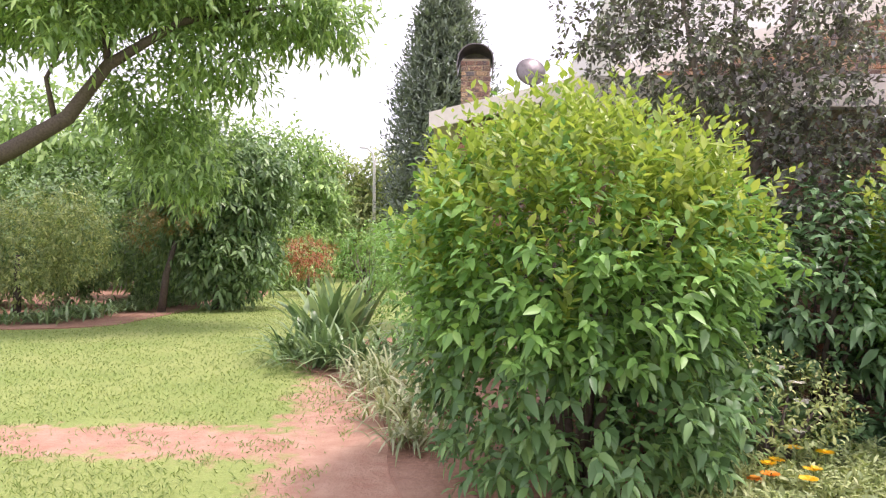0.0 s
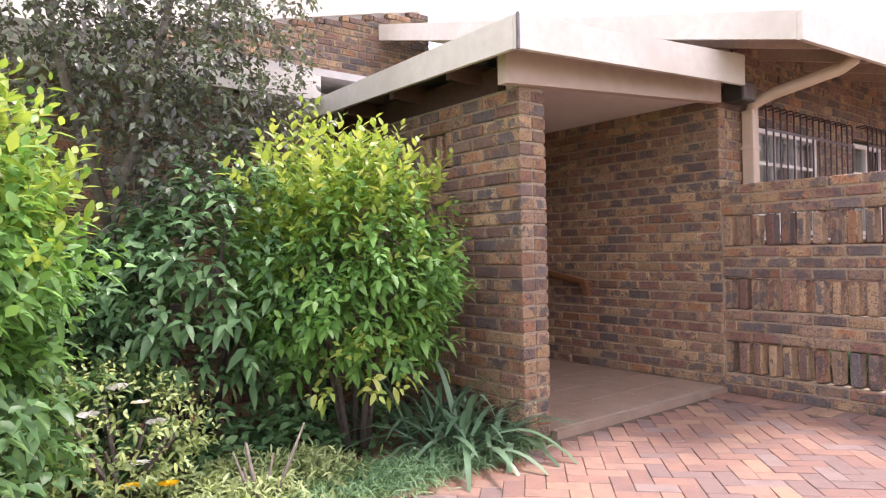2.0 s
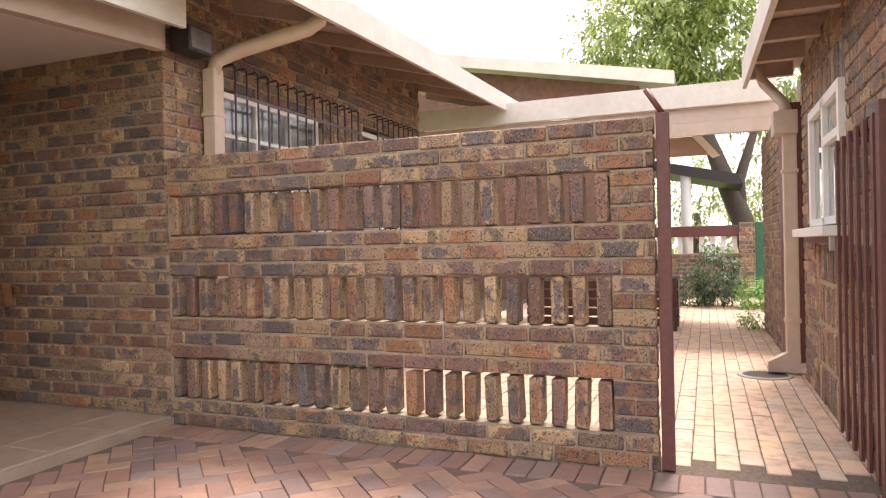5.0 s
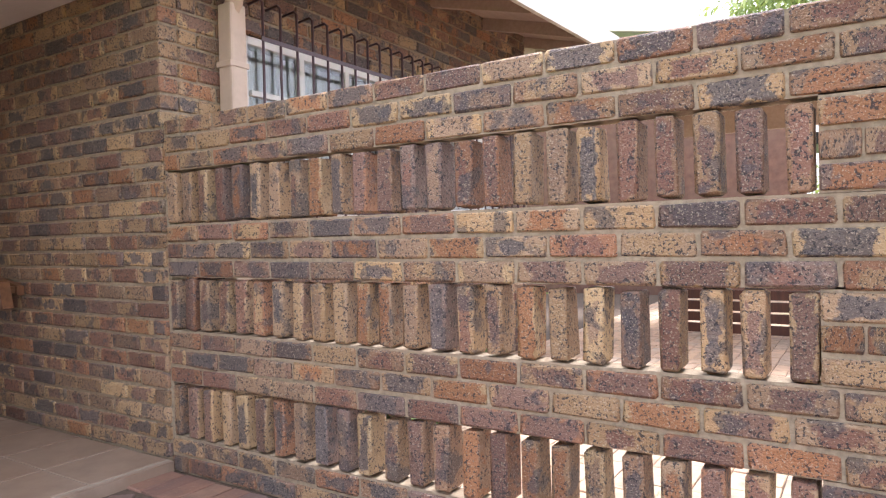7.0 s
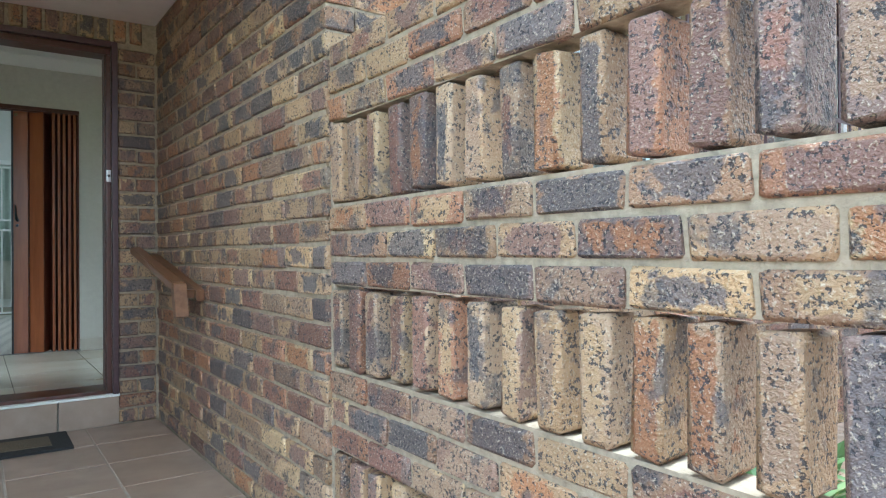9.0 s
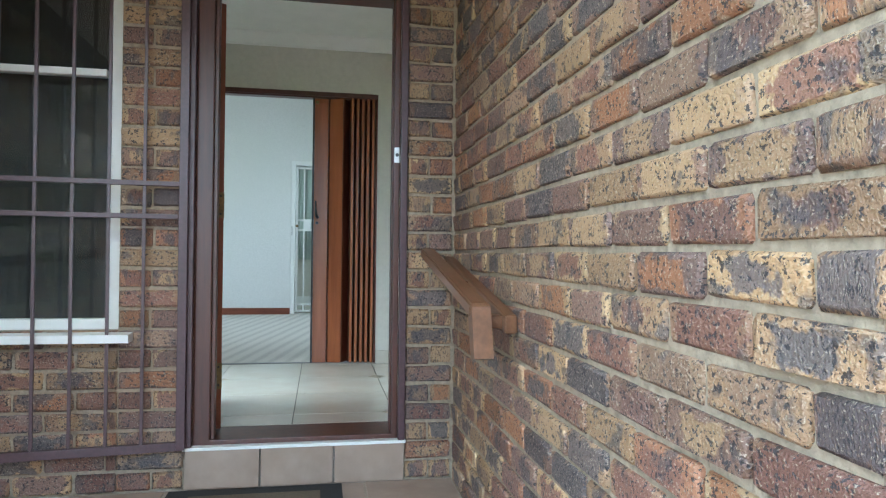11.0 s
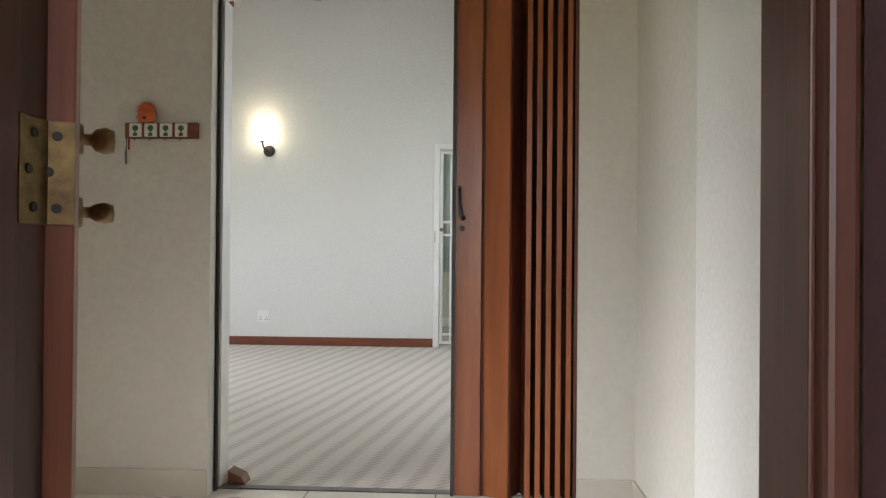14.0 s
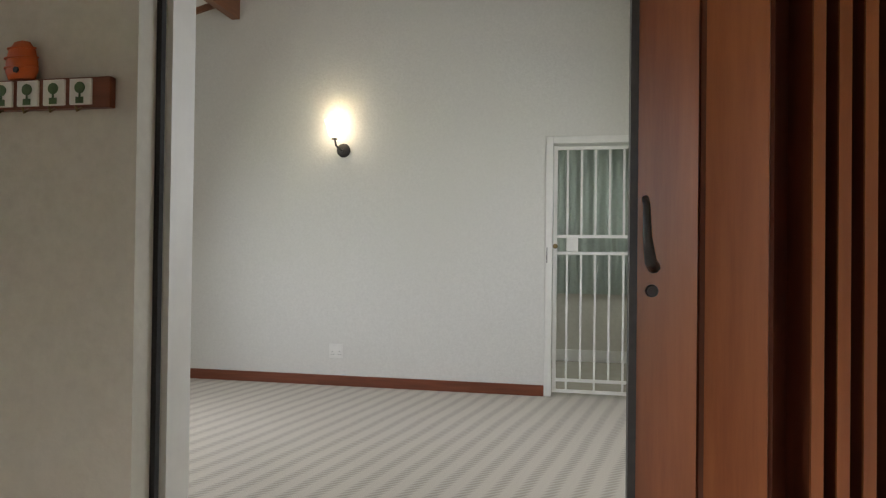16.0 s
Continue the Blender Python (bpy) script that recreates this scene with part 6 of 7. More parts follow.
G_OLIVE = leaf_material("leaf_olive", [(0.0, (0.201, 0.278, 0.105)), (0.6, (0.346, 0.443, 0.163)), (1.0, (0.529, 0.586, 0.221))], 0.5, 0.3)
G_TREE = leaf_material("leaf_tree", [(0.0, (0.161, 0.274, 0.103)), (0.6, (0.289, 0.468, 0.163)), (1.0, (0.495, 0.695, 0.254))], 0.45, 0.4)
G_STRAP = leaf_material("leaf_strap", [(0.0, (0.116, 0.207, 0.083)), (0.6, (0.193, 0.317, 0.135)), (1.0, (0.325, 0.441, 0.226))], 0.32, 0.25)
G_STRIPE = leaf_material("leaf_variegated", [(0.0, (0.201, 0.278, 0.115)), (0.5, (0.365, 0.423, 0.231)), (1.0, (0.551, 0.570, 0.378))], 0.4, 0.3)
G_LAWN = leaf_material("grass_blade", [(0.0, (0.159, 0.240, 0.067)), (0.6, (0.254, 0.351, 0.103)), (1.0, (0.382, 0.447, 0.161))], 0.5, 0.3)
G_RED = leaf_material("leaf_red", [(0.0, (0.22, 0.10, 0.05)), (0.5, (0.42, 0.13, 0.06)), (1.0, (0.5, 0.22, 0.12))], 0.5, 0.3)
PETAL_Y = leaf_material("petal_yellow", [(0.0, (0.75, 0.42, 0.01)), (1.0, (0.85, 0.60, 0.02))], 0.5, 0.3)
PETAL_O = leaf_material("petal_orange", [(0.0, (0.75, 0.22, 0.01)), (1.0, (0.8, 0.32, 0.02))], 0.5, 0.3)
PETAL_W = leaf_material("petal_white", [(0.0, (0.75, 0.75, 0.75)), (1.0, (0.85, 0.83, 0.85))], 0.5, 0.3)

# the two clipped shrubs by the path
b1 = shrub("shrub", (0.59, 4.05), 0.94, 0.45, 1.98, 2000, 0.088, "dense round shrub with glossy leaves and bright young tips", (G_MID, G_NEW), 9, 0.42, 3, 0.16, 0.3, 0.46, (0.12, 0.30))
d = sphere_dirs(700, -1)
d = d[np.abs(d[:, 2]) < 0.9]
P0 = np.array([0.62, 4.05, 0.62]) + d * np.array([0.80, 0.80, 0.62]) * prg.uniform(0.75, 1.05, (len(d), 1))
sd = unit(d * np.array([1, 1, 0.2]) + np.array([0, 0, 0.1]) + 0.45 * prg.normal(size=d.shape))
# Older lower leaves, their colour darkened further for shade beneath the crown.
leaf_part("lower_foliage", [shoots(P0, sd, prg.uniform(0.12, 0.24, len(d)), 8, 0.096, 0.44, 0.4, LEAF_T, 0.95)], leaf_material("leaf_lower_shaded", [(0.0, (0.089, 0.198, 0.074)), (0.6, (0.14, 0.289, 0.103)), (1.0, (0.228, 0.401, 0.136))]), b1, "long drooping mid-green leaves, darkened for shade under the crown")
b2 = shrub("shrub", (3.08, 4.5), 0.66, 0.25, 1.78, 850, 0.09, "round shrub with golden young leaves beside the porch pier", (G_MID, G_NEW), 9, 0.28, 5, 0.24, 0.35, 0.46, (0.1, 0.24))
d = sphere_dirs(85, 0.5)
P0 = np.array([2.97, 4.45, 1.12]) + d * np.array([0.66, 0.6, 0.66])
leaf_part("golden_foliage", [shoots(P0, unit(d + np.array([0, 0, 0.8])), prg.uniform(0.12, 0.3, len(d)), 8, 0.085, 0.44, 0.1, LEAF_T, 0.7)], G_YEL, b2, "golden young leaves")
d = sphere_dirs(34, -0.6)
P0 = np.array([2.90, 4.10, 0.52]) + d * np.array([0.22, 0.16, 0.2])
leaf_part("golden_lower_foliage", [shoots(P0, unit(d), prg.uniform(0.06, 0.14, len(d)), 5, 0.075, 0.5, 0.3, LEAF_T, 0.8)], G_YEL, b2, "golden lower leaves")
# dark shrubs in the shade behind
for c, r, z1, n in (((1.55, 5.25), 0.62, 1.35, 420), ((2.35, 5.1), 0.72, 1.72, 620), ((3.35, 5.4), 0.5, 1.5, 300), ((0.9, 5.5), 0.6, 1.3, 260)):
    shrub("shrub", c, r, 0.05, z1, n, 0.11, "dark green shrub in the shade of the house wall", (G_DARK, G_MID), 7, 0.0, int(r * 100), 0.3, 0.5, 0.42, (0.12, 0.26), "dark shrubs along the house")
# small-leaved purple tree
pt = empty("small_tree", (1.95, 5.45, 0), "small tree with dense dark purplish leaves and pale limbs", "tree")
bm = bmesh.new()
tube(bm, [(1.9, 5.5, -0.05), (1.88, 5.46, 0.7), (1.95, 5.42, 1.4), (2.2, 5.4, 2.3), (2.45, 5.4, 3.4)], [0.05, 0.045, 0.04, 0.03, 0.012], 8)
tube(bm, [(1.95, 5.42, 1.35), (1.7, 5.3, 2.2), (1.5, 5.3, 3.3)], [0.035, 0.026, 0.01], 7)
tube(bm, [(1.93, 5.43, 1.2), (2.4, 5.3, 1.55), (2.95, 5.25, 2.2)], [0.03, 0.022, 0.008], 7)
tube(bm, [(2.1, 5.41, 1.9), (2.0, 5.6, 2.7), (2.1, 5.7, 3.6)], [0.028, 0.02, 0.008], 7)
wpart("trunk", bm, PALE_BARK, pt)
VF = []
for c, r, n in (((2.0, 5.35, 2.3), 0.62, 330), ((1.45, 5.3, 2.6), 0.6, 300), ((2.55, 5.3, 2.35), 0.55, 300), ((2.1, 5.4, 3.2), 0.75, 380), ((1.3, 5.4, 3.5), 0.7, 300), ((2.75, 5.4, 3.1), 0.5, 220), ((2.0, 5.5, 4.1), 0.7, 240), ((2.95, 5.25, 2.0), 0.35, 130), ((1.1, 5.3, 2.9), 0.4, 140), ((2.3, 5.2, 1.75), 0.4, 120)):
    d = sphere_dirs(int(n * 0.85), -1)
    P0 = np.array(c) + d * r * prg.uniform(0.3, 1.1, (len(d), 1))
    VF.append(shoots(P0, unit(d + 0.6 * prg.normal(size=d.shape)), prg.uniform(0.08, 0.2, len(d)), 9, 0.06, 0.55, 0.2, SMALL_T, 0.9))
leaf_part("crown", VF, G_PURP, pt)


def strap_clump(name, c, n, length, width, label, mat, spread=0.9, droop=0.7, z=0.0, group="", apart=False):
    base = np.array([c[0], c[1], z]) + prg.normal(size=(n, 3)) * np.array([0.07, 0.07, 0.0]) * (1 + length)
    a = prg.uniform(0, 2 * math.pi, n)
    tilt = prg.uniform(0.15, spread, n)
    D = np.stack([np.cos(a) * tilt, np.sin(a) * tilt, np.ones(n)], 1)
    N = np.stack([-np.cos(a), -np.sin(a), np.full(n, 0.6)], 1)
    L = length * prg.uniform(0.6, 1.15, n)
    W, dr = width * prg.uniform(0.7, 1.2, n), droop * prg.uniform(0.5, 1.2, n)
    if not apart:
        return tagged(new(name, leaf_mesh(name, [leaves(base, D, N, L, W, dr, STRAP_T)], mat)), label, "plant", group)
    ob = empty(name, (c[0], c[1], z), label, "plant", group)
    for k in range(n):
        q = slice(k, k + 1)
        leaf_part("leaf", [leaves(base[q], D[q], N[q], L[q], W[q], dr[q], STRAP_T)], mat, ob)
    return ob


G_DEEP = leaf_material("leaf_deep_green", [(0.0, (0.04, 0.085, 0.045)), (0.6, (0.075, 0.145, 0.075)), (1.0, (0.15, 0.24, 0.14))], 0.35, 0.15)
G_DEEP_LEAF = leaf_material("leaf_deep_green_single", [(0.0, (0.07, 0.14, 0.077)), (0.6, (0.126, 0.238, 0.126)), (1.0, (0.252, 0.378, 0.238))], 0.28, 0.15, True)
G_STRAP_LEAF = leaf_material("leaf_strap_single", [(0.0, (0.116, 0.207, 0.083)), (0.6, (0.193, 0.317, 0.135)), (1.0, (0.325, 0.441, 0.226))], 0.32, 0.25, True)
strap_clump("strap_leaf_plant", (3.6, 4.15), 95, 0.85, 0.045, "clump of long dark strap leaves by the pier", G_DEEP_LEAF, 1.5, 0.7, apart=True)
strap_clump("strap_leaf_plant", (3.82, 4.5), 40, 0.6, 0.045, "clump of long dark strap leaves by the pier", G_DEEP_LEAF, 1.2, 0.55, apart=True)
strap_clump("bird_of_paradise", (-1.7, 8.7), 80, 1.35, 0.12, "tall clump of broad upright leaves beside the lawn", G_STRAP_LEAF, 0.75, 0.35, apart=True)
for c, n, l in (((-1.6, 7.7), 120, 0.95), ((-2.0, 8.3), 110, 0.9), ((-1.1, 7.7), 100, 0.9), ((-0.7, 8.0), 90, 0.95)):
    strap_clump("strap_leaf_plant", c, n, l, 0.045, "arching strap-leaf plant at the lawn's edge", G_STRAP, 1.3, 0.6, group="strap plants at the lawn")
for c, n, l in (((-0.72, 6.3), 140, 0.7), ((-0.5, 5.5), 120, 0.62), ((-0.95, 6.95), 130, 0.7), ((-0.35, 4.8), 90, 0.5), ((-0.3, 6.0), 110, 0.7)):
    strap_clump("variegated_grass", c, n, l, 0.026, "clump of pale striped arching grass", G_STRIPE, 1.3, 0.65, group="striped grasses")
shrub("shrub", (-0.55, 8.9), 0.75, 0.1, 1.9, 420, 0.07, "rounded green shrub behind the strap plants", (G_MID, G_NEW), 7, 0.0, 9, 0.25)
shrub("shrub", (-0.2, 7.2), 0.5, 0.05, 1.1, 260, 0.06, "low green shrub in the bed", (G_MID, G_NEW), 7, 0.0, 12, 0.25)


def mat_of_leaves(name, region, n, L, W, mat, label, zmax=0.12, tmpl=None, droop=0.4, category="ground cover"):
    """Low growth over a region given by (x, y) centres with radii."""
    P = []
    for (x, y, rx, ry) in region:
        q = prg.normal(size=(n // len(region), 2)) * 0.5
        P.append(np.stack([x + q[:, 0] * rx, y + q[:, 1] * ry, prg.uniform(-0.01, zmax, len(q)) * np.clip(1.1 - (q ** 2).sum(1), 0.1, 1)], 1))
    P = np.concatenate(P)
    D = np.stack([prg.normal(size=len(P)), prg.normal(size=len(P)), prg.uniform(0.4, 1.6, len(P))], 1)
    N = np.stack([prg.normal(size=len(P)) * 0.4, prg.normal(size=len(P)) * 0.4, np.ones(len(P))], 1)
    l = L * prg.uniform(0.6, 1.3, len(P))
    me = leaf_mesh(name, [leaves(P, D, N, l, np.full(len(P), W) * prg.uniform(0.7, 1.3, len(P)), np.full(len(P), droop), tmpl or LEAF_T)], mat)
    return tagged(new(name, me), label, category, kind="stuff")


G_DAISY = leaf_material("leaf_daisy", [(0.0, (0.25, 0.328, 0.14)), (0.5, (0.39, 0.484, 0.203)), (1.0, (0.562, 0.624, 0.312))], 0.5, 0.3)
G_EDGE = leaf_material("leaf_edging", [(0.0, (0.137, 0.272, 0.137)), (1.0, (0.312, 0.487, 0.234))], 0.45, 0.25)
mat_of_leaves("daisy_foliage", [(1.75, 3.75, 0.5, 0.3), (2.15, 3.85, 0.4, 0.3), (1.35, 3.4, 0.35, 0.25), (2.55, 4.1, 0.4, 0.3), (1.5, 3.95, 0.5, 0.42), (2.0, 4.1, 0.5, 0.4), (1.2, 3.65, 0.4, 0.3), (2.3, 4.2, 0.4, 0.35)], 11000, 0.085, 0.017, G_DAISY, "low grey-green daisy foliage at the bed's edge", 0.2, GRASS_T)
mat_of_leaves("mondo_grass", [(2.45, 3.95, 0.35, 0.22), (2.9, 3.95, 0.4, 0.2), (3.35, 4.0, 0.4, 0.2), (3.75, 4.02, 0.3, 0.18)], 6500, 0.18, 0.010, G_EDGE, "dark fine-leaved edging grass along the paving", 0.06, GRASS_T, 0.7)
mat_of_leaves("bed_undergrowth", [(1.9, 4.6, 0.6, 0.4), (2.6, 4.6, 0.5, 0.35), (0.9, 4.9, 0.7, 0.6), (3.2, 4.9, 0.6, 0.4)], 2600, 0.10, 0.045, G_DARK, "low dark undergrowth in the bed", 0.35)
strap_clump("grass_tuft", (2.1, 4.45), 40, 0.5, 0.012, "tuft of thin grass blades", G_STRAP, 0.9, 0.6)
strap_clump("grass_tuft", (2.45, 4.3), 26, 0.45, 0.012, "tuft of thin grass blades", G_STRAP, 0.9, 0.6)
ws = shrub("flowering_shrub", (1.75, 4.32), 0.4, 0.02, 0.66, 260, 0.045, "small shrub with white blossoms", (G_OLIVE, G_NEW), 8, 0.0, 21, 0.3, 0.2, 0.4, (0.08, 0.18))


def flower_head(c, r, n, mat, parent=None, name="flower", label="", tilt=0.3):
    a = np.arange(n) * 2 * math.pi / n
    P = np.tile(np.array(c), (n, 1))
    D = np.stack([np.cos(a), np.sin(a), np.full(n, 0.25)], 1)
    N = np.tile([0.0, 0.0, 1.0], (n, 1)) + tilt * prg.normal(size=3)
    me = leaf_mesh(name, [leaves(P, D, N, np.full(n, r), np.full(n, r * 0.55), np.full(n, 0.1), LEAF_T)], mat)
    ob = new(name, me)
    return under(ob, parent) if parent else ob


for k, (x, y, z) in enumerate(((1.72, 4.22, 0.62), (1.80, 4.15, 0.55), (1.6, 4.2, 0.52), (1.9, 4.3, 0.42), (1.78, 4.1, 0.3))):
    flower_head((x, y, z), 0.05, 8, PETAL_W, ws, "blossom", tilt=0.8)
for x, y, z, m_ in ((1.72, 4.02, 0.235, PETAL_Y), (1.86, 3.98, 0.225, PETAL_Y), (1.52, 3.86, 0.20, PETAL_Y), (1.58, 3.90, 0.205, PETAL_Y), (1.70, 3.78, 0.20, PETAL_Y), (1.47, 3.72, 0.19, PETAL_O), (1.35, 3.62, 0.2, PETAL_O), (1.62, 3.66, 0.19, PETAL_Y)):
    fl = flower_head((x, y, z), 0.05, 12, m_)
    tagged(fl, "yellow daisy-like flower above the low foliage" if m_ == PETAL_Y else "orange daisy-like flower above the low foliage", "flower", "daisies at the bed's edge")
    wpart("stalk", btube([(x, y + 0.01, -0.01), (x + 0.005, y, z)], 0.003, 5), G_STRAP, fl)
tw = thing("dead_twigs", btube([(2.22, 3.86, -0.02), (2.2, 3.87, 0.15), (2.17, 3.9, 0.36)], [0.014, 0.012, 0.006], 6), PALE_BARK, "cut bare twigs of an old plant in the bed", "twigs")
for dx, dy, h in ((0.06, 0.0, 0.3), (-0.07, 0.02, 0.26), (0.2, -0.03, 0.42), (-0.12, 0.0, 0.33)):
    wpart("twig", btube([(2.22, 3.86, -0.02), (2.22 + dx * 0.5, 3.86 + dy, h * 0.5), (2.22 + dx, 3.86 + dy, h)], [0.011, 0.009, 0.004], 6), PALE_BARK, tw)

# lawn blades, thicker near the walk
n = 60000
y = 3.6 + 20 * prg.uniform(0, 1, n) ** 1.6
x = -0.8 - prg.uniform(0, 1, n) * (3 + 0.55 * y)
P = np.stack([x, y, np.full(n, -0.03)], 1)
edge = np.interp(y, [3.6, 5.9, 6.9, 8.5, 10.2], [-0.45, -0.75, -1.2, -2.25, -1.6])
soil = ((np.abs(y - 4.9) < 0.5 * (0.75 + 0.3 * np.sin(x * 5.3 + y * 3))) & (x > -5.3)) | ((x > -1.5) & (y < 5.7) & (prg.uniform(0, 1, n) < 0.75))
soil &= (np.sin(x * 7.1 + 2 * np.sin(y * 5.0)) + np.sin(y * 9.3 + 1.5 * np.sin(x * 3.0))) < 0.9
keep = (x < edge) & ~(soil & (prg.uniform(0, 1, n) < 0.9)) & ~((x < -6.5) & (y > 11))
P = P[keep]
k = len(P)
D = np.stack([prg.normal(size=k) * 0.6, prg.normal(size=k) * 0.6, np.ones(k)], 1)
tagged(new("grass", leaf_mesh("grass", [leaves(P, D, prg.normal(size=(k, 3)), prg.uniform(0.03, 0.065, k), 0.004 + 0.0009 * P[:, 1], np.full(k, 0.3), SMALL_T)], G_LAWN)), "short green lawn grass", "grass", kind="stuff")

# planting across the lawn
VFs = []
for k in range(90):
    t = k / 89
    cx, cy = np.interp(t, [0, 0.35, 0.7, 1], [-10.5, -7.3, -7.0, -8.0]) - prg.uniform(0.0, 1.2), np.interp(t, [0, 0.35, 0.7, 1], [11.3, 12.0, 17.5, 24])
    n = 26
    base = np.array([cx, cy, -0.02]) + prg.normal(size=(n, 3)) * np.array([0.2, 0.2, 0])
    a = prg.uniform(0, 6.28, n)
    tl = prg.uniform(0.2, 1.2, n)
    VFs.append(leaves(base, np.stack([np.cos(a) * tl, np.sin(a) * tl, np.ones(n)], 1), np.stack([-np.cos(a), -np.sin(a), np.full(n, 0.6)], 1), prg.uniform(0.4, 0.8, n), np.full(n, 0.05), np.full(n, 0.6), STRAP_T))
tagged(new("strap_leaf_border", leaf_mesh("strap_leaf_border", VFs, G_STRAP)), "border of arching strap-leaf plants along the far lawn", "plants", kind="stuff")


def tree(name, trunk, blobs, leaf, mat, label, bark=BARK, per=8, size=(0.3, 0.6), leaf_w=0.4, droop=0.4, category="tree", dense=1.0):
    """Trunk and limbs from lists of points with radii; a crown of leafy sprays in uneven clumps."""
    ob = empty(name, (trunk[0][0][0][0], trunk[0][0][0][1], 0) if trunk else (blobs[0][0][0], blobs[0][0][1], 0), label, category)
    for i, (pts, rad) in enumerate(trunk):
        wpart("trunk" if i == 0 else "limb", btube(pts, rad, 9), bark, ob)
    VF = []
    for c, r, n in blobs:
        d = sphere_dirs(int(n * dense), -1)
        rr = np.array(r if isinstance(r, tuple) else (r, r, r))
        P0 = np.array(c) + d * rr * (prg.uniform(0.35, 1.05, (len(d), 1)) ** 0.7)
        VF.append(shoots(P0, unit(d + np.array([0, 0, -0.15]) + 0.5 * prg.normal(size=d.shape)), prg.uniform(*size, len(d)), per, leaf, leaf_w, droop, SMALL_T, 0.9))
    leaf_part("crown", VF, mat, ob)
    return ob


tree("tree", [([(-8.6, 11.0, -0.05), (-8.5, 11.0, 1.6), (-8.25, 11.0, 2.6), (-8.6, 11.2, 4.2), (-8.8, 11.3, 6.0)], [0.24, 0.2, 0.18, 0.12, 0.05]),
              ([(-8.3, 11.0, 2.5), (-7.3, 10.9, 2.95), (-6.4, 10.8, 3.4), (-5.7, 10.7, 4.2), (-4.6, 10.8, 4.9), (-3.0, 11.2, 5.3)], [0.15, 0.14, 0.12, 0.09, 0.06, 0.02]),
              ([(-6.6, 10.8, 3.3), (-6.7, 10.7, 4.0), (-6.3, 10.6, 4.6)], [0.05, 0.035, 0.015]),
              ([(-5.7, 10.7, 4.2), (-5.9, 10.9, 5.2), (-6.5, 11, 6.2)], [0.06, 0.045, 0.015])],
     [((-7.8, 11, 5.7), (1.6, 1.2, 0.9), 260), ((-6.2, 10.8, 5.9), (1.5, 1.2, 0.9), 280), ((-4.7, 11, 5.9), (1.4, 1.2, 0.8), 260), ((-3.3, 11.4, 5.6), (1.1, 1.0, 0.6), 150), ((-9.3, 10.5, 4.9), (0.9, 0.8, 0.8), 120), ((-2.4, 11.6, 5.2), (0.5, 0.5, 0.25), 40), ((-6.0, 10.2, 4.75), (0.5, 0.4, 0.3), 40), ((-4.2, 11.4, 4.6), (0.7, 0.8, 0.5), 80), ((-5.6, 12.2, 4.0), (0.8, 0.8, 0.7), 110), ((-5.2, 12.3, 3.0), (0.7, 0.6, 0.6), 80)],
     0.22, G_TREE, "spreading tree with a long dark limb and feathery leaves", size=(0.35, 0.8), leaf_w=0.32, dense=2.6)
tree("shade_shrub", [([(-5.8, 15.5, -0.05), (-5.7, 15.5, 2.0)], [0.1, 0.05])], [((-5.8, 15.5, 2.3), (1.2, 1.2, 1.8), 420), ((-6.5, 15.2, 3.2), (0.9, 0.9, 1.0), 200), ((-5.0, 15.6, 2.9), (0.9, 0.9, 1.0), 200), ((-5.4, 15.4, 1.2), (1.0, 0.9, 0.9), 200)], 0.24, G_HEDGE, "tall dark broadleaf shrub across the lawn", size=(0.25, 0.5), category="shrub", dense=1.8)
tree("hedge_shrub", [([(-8.6, 12.8, -0.05), (-8.6, 12.8, 1.2)], [0.08, 0.04])], [((-8.4, 12.8, 1.35), (0.9, 0.8, 1.0), 420), ((-7.6, 13.0, 1.55), (0.6, 0.6, 0.9), 260)], 0.09, G_OLIVE, "yellow-green fine-leaved shrub in the far bed", size=(0.15, 0.3), category="shrub", dense=2.0)
tree("hedge_shrub", [([(-10, 13, -0.05), (-10, 13, 1.2)], [0.08, 0.04])], [((-10.2, 12.8, 1.2), (1.2, 0.8, 1.3), 420), ((-11.6, 12.5, 1.5), (1.0, 0.8, 1.5), 300)], 0.12, G_HEDGE, "dark hedge shrub in the far bed", size=(0.2, 0.4), category="shrub", dense=2.0)
tree("hedge_shrub", [([(-12, 16, -0.05), (-12, 16, 1.2)], [0.08, 0.04])], [((-9.5, 15.5, 1.6), (1.3, 0.9, 1.6), 420), ((-12, 16, 1.8), (1.6, 0.9, 1.9), 420), ((-7.2, 16.5, 1.4), (1.2, 0.8, 1.4), 360), ((-14.5, 15, 2.0), (1.6, 0.9, 2.0), 320)], 0.16, G_HEDGE, "long dark hedge behind the far bed", size=(0.25, 0.5), category="hedge", dense=1.6)
tree("hedge_shrub", [([(-4, 24, -0.05), (-4, 24, 1.2)], [0.08, 0.04])], [((-6.5, 24, 1.2), (1.6, 0.9, 1.3), 300), ((-9.5, 23, 1.8), (1.8, 0.9, 1.9), 320), ((-2.6, 25, 1.3), (1.5, 0.9, 1.4), 260)], 0.2, G_TREE, "green hedge at the end of the lawn", size=(0.3, 0.6), category="hedge", dense=1.4)
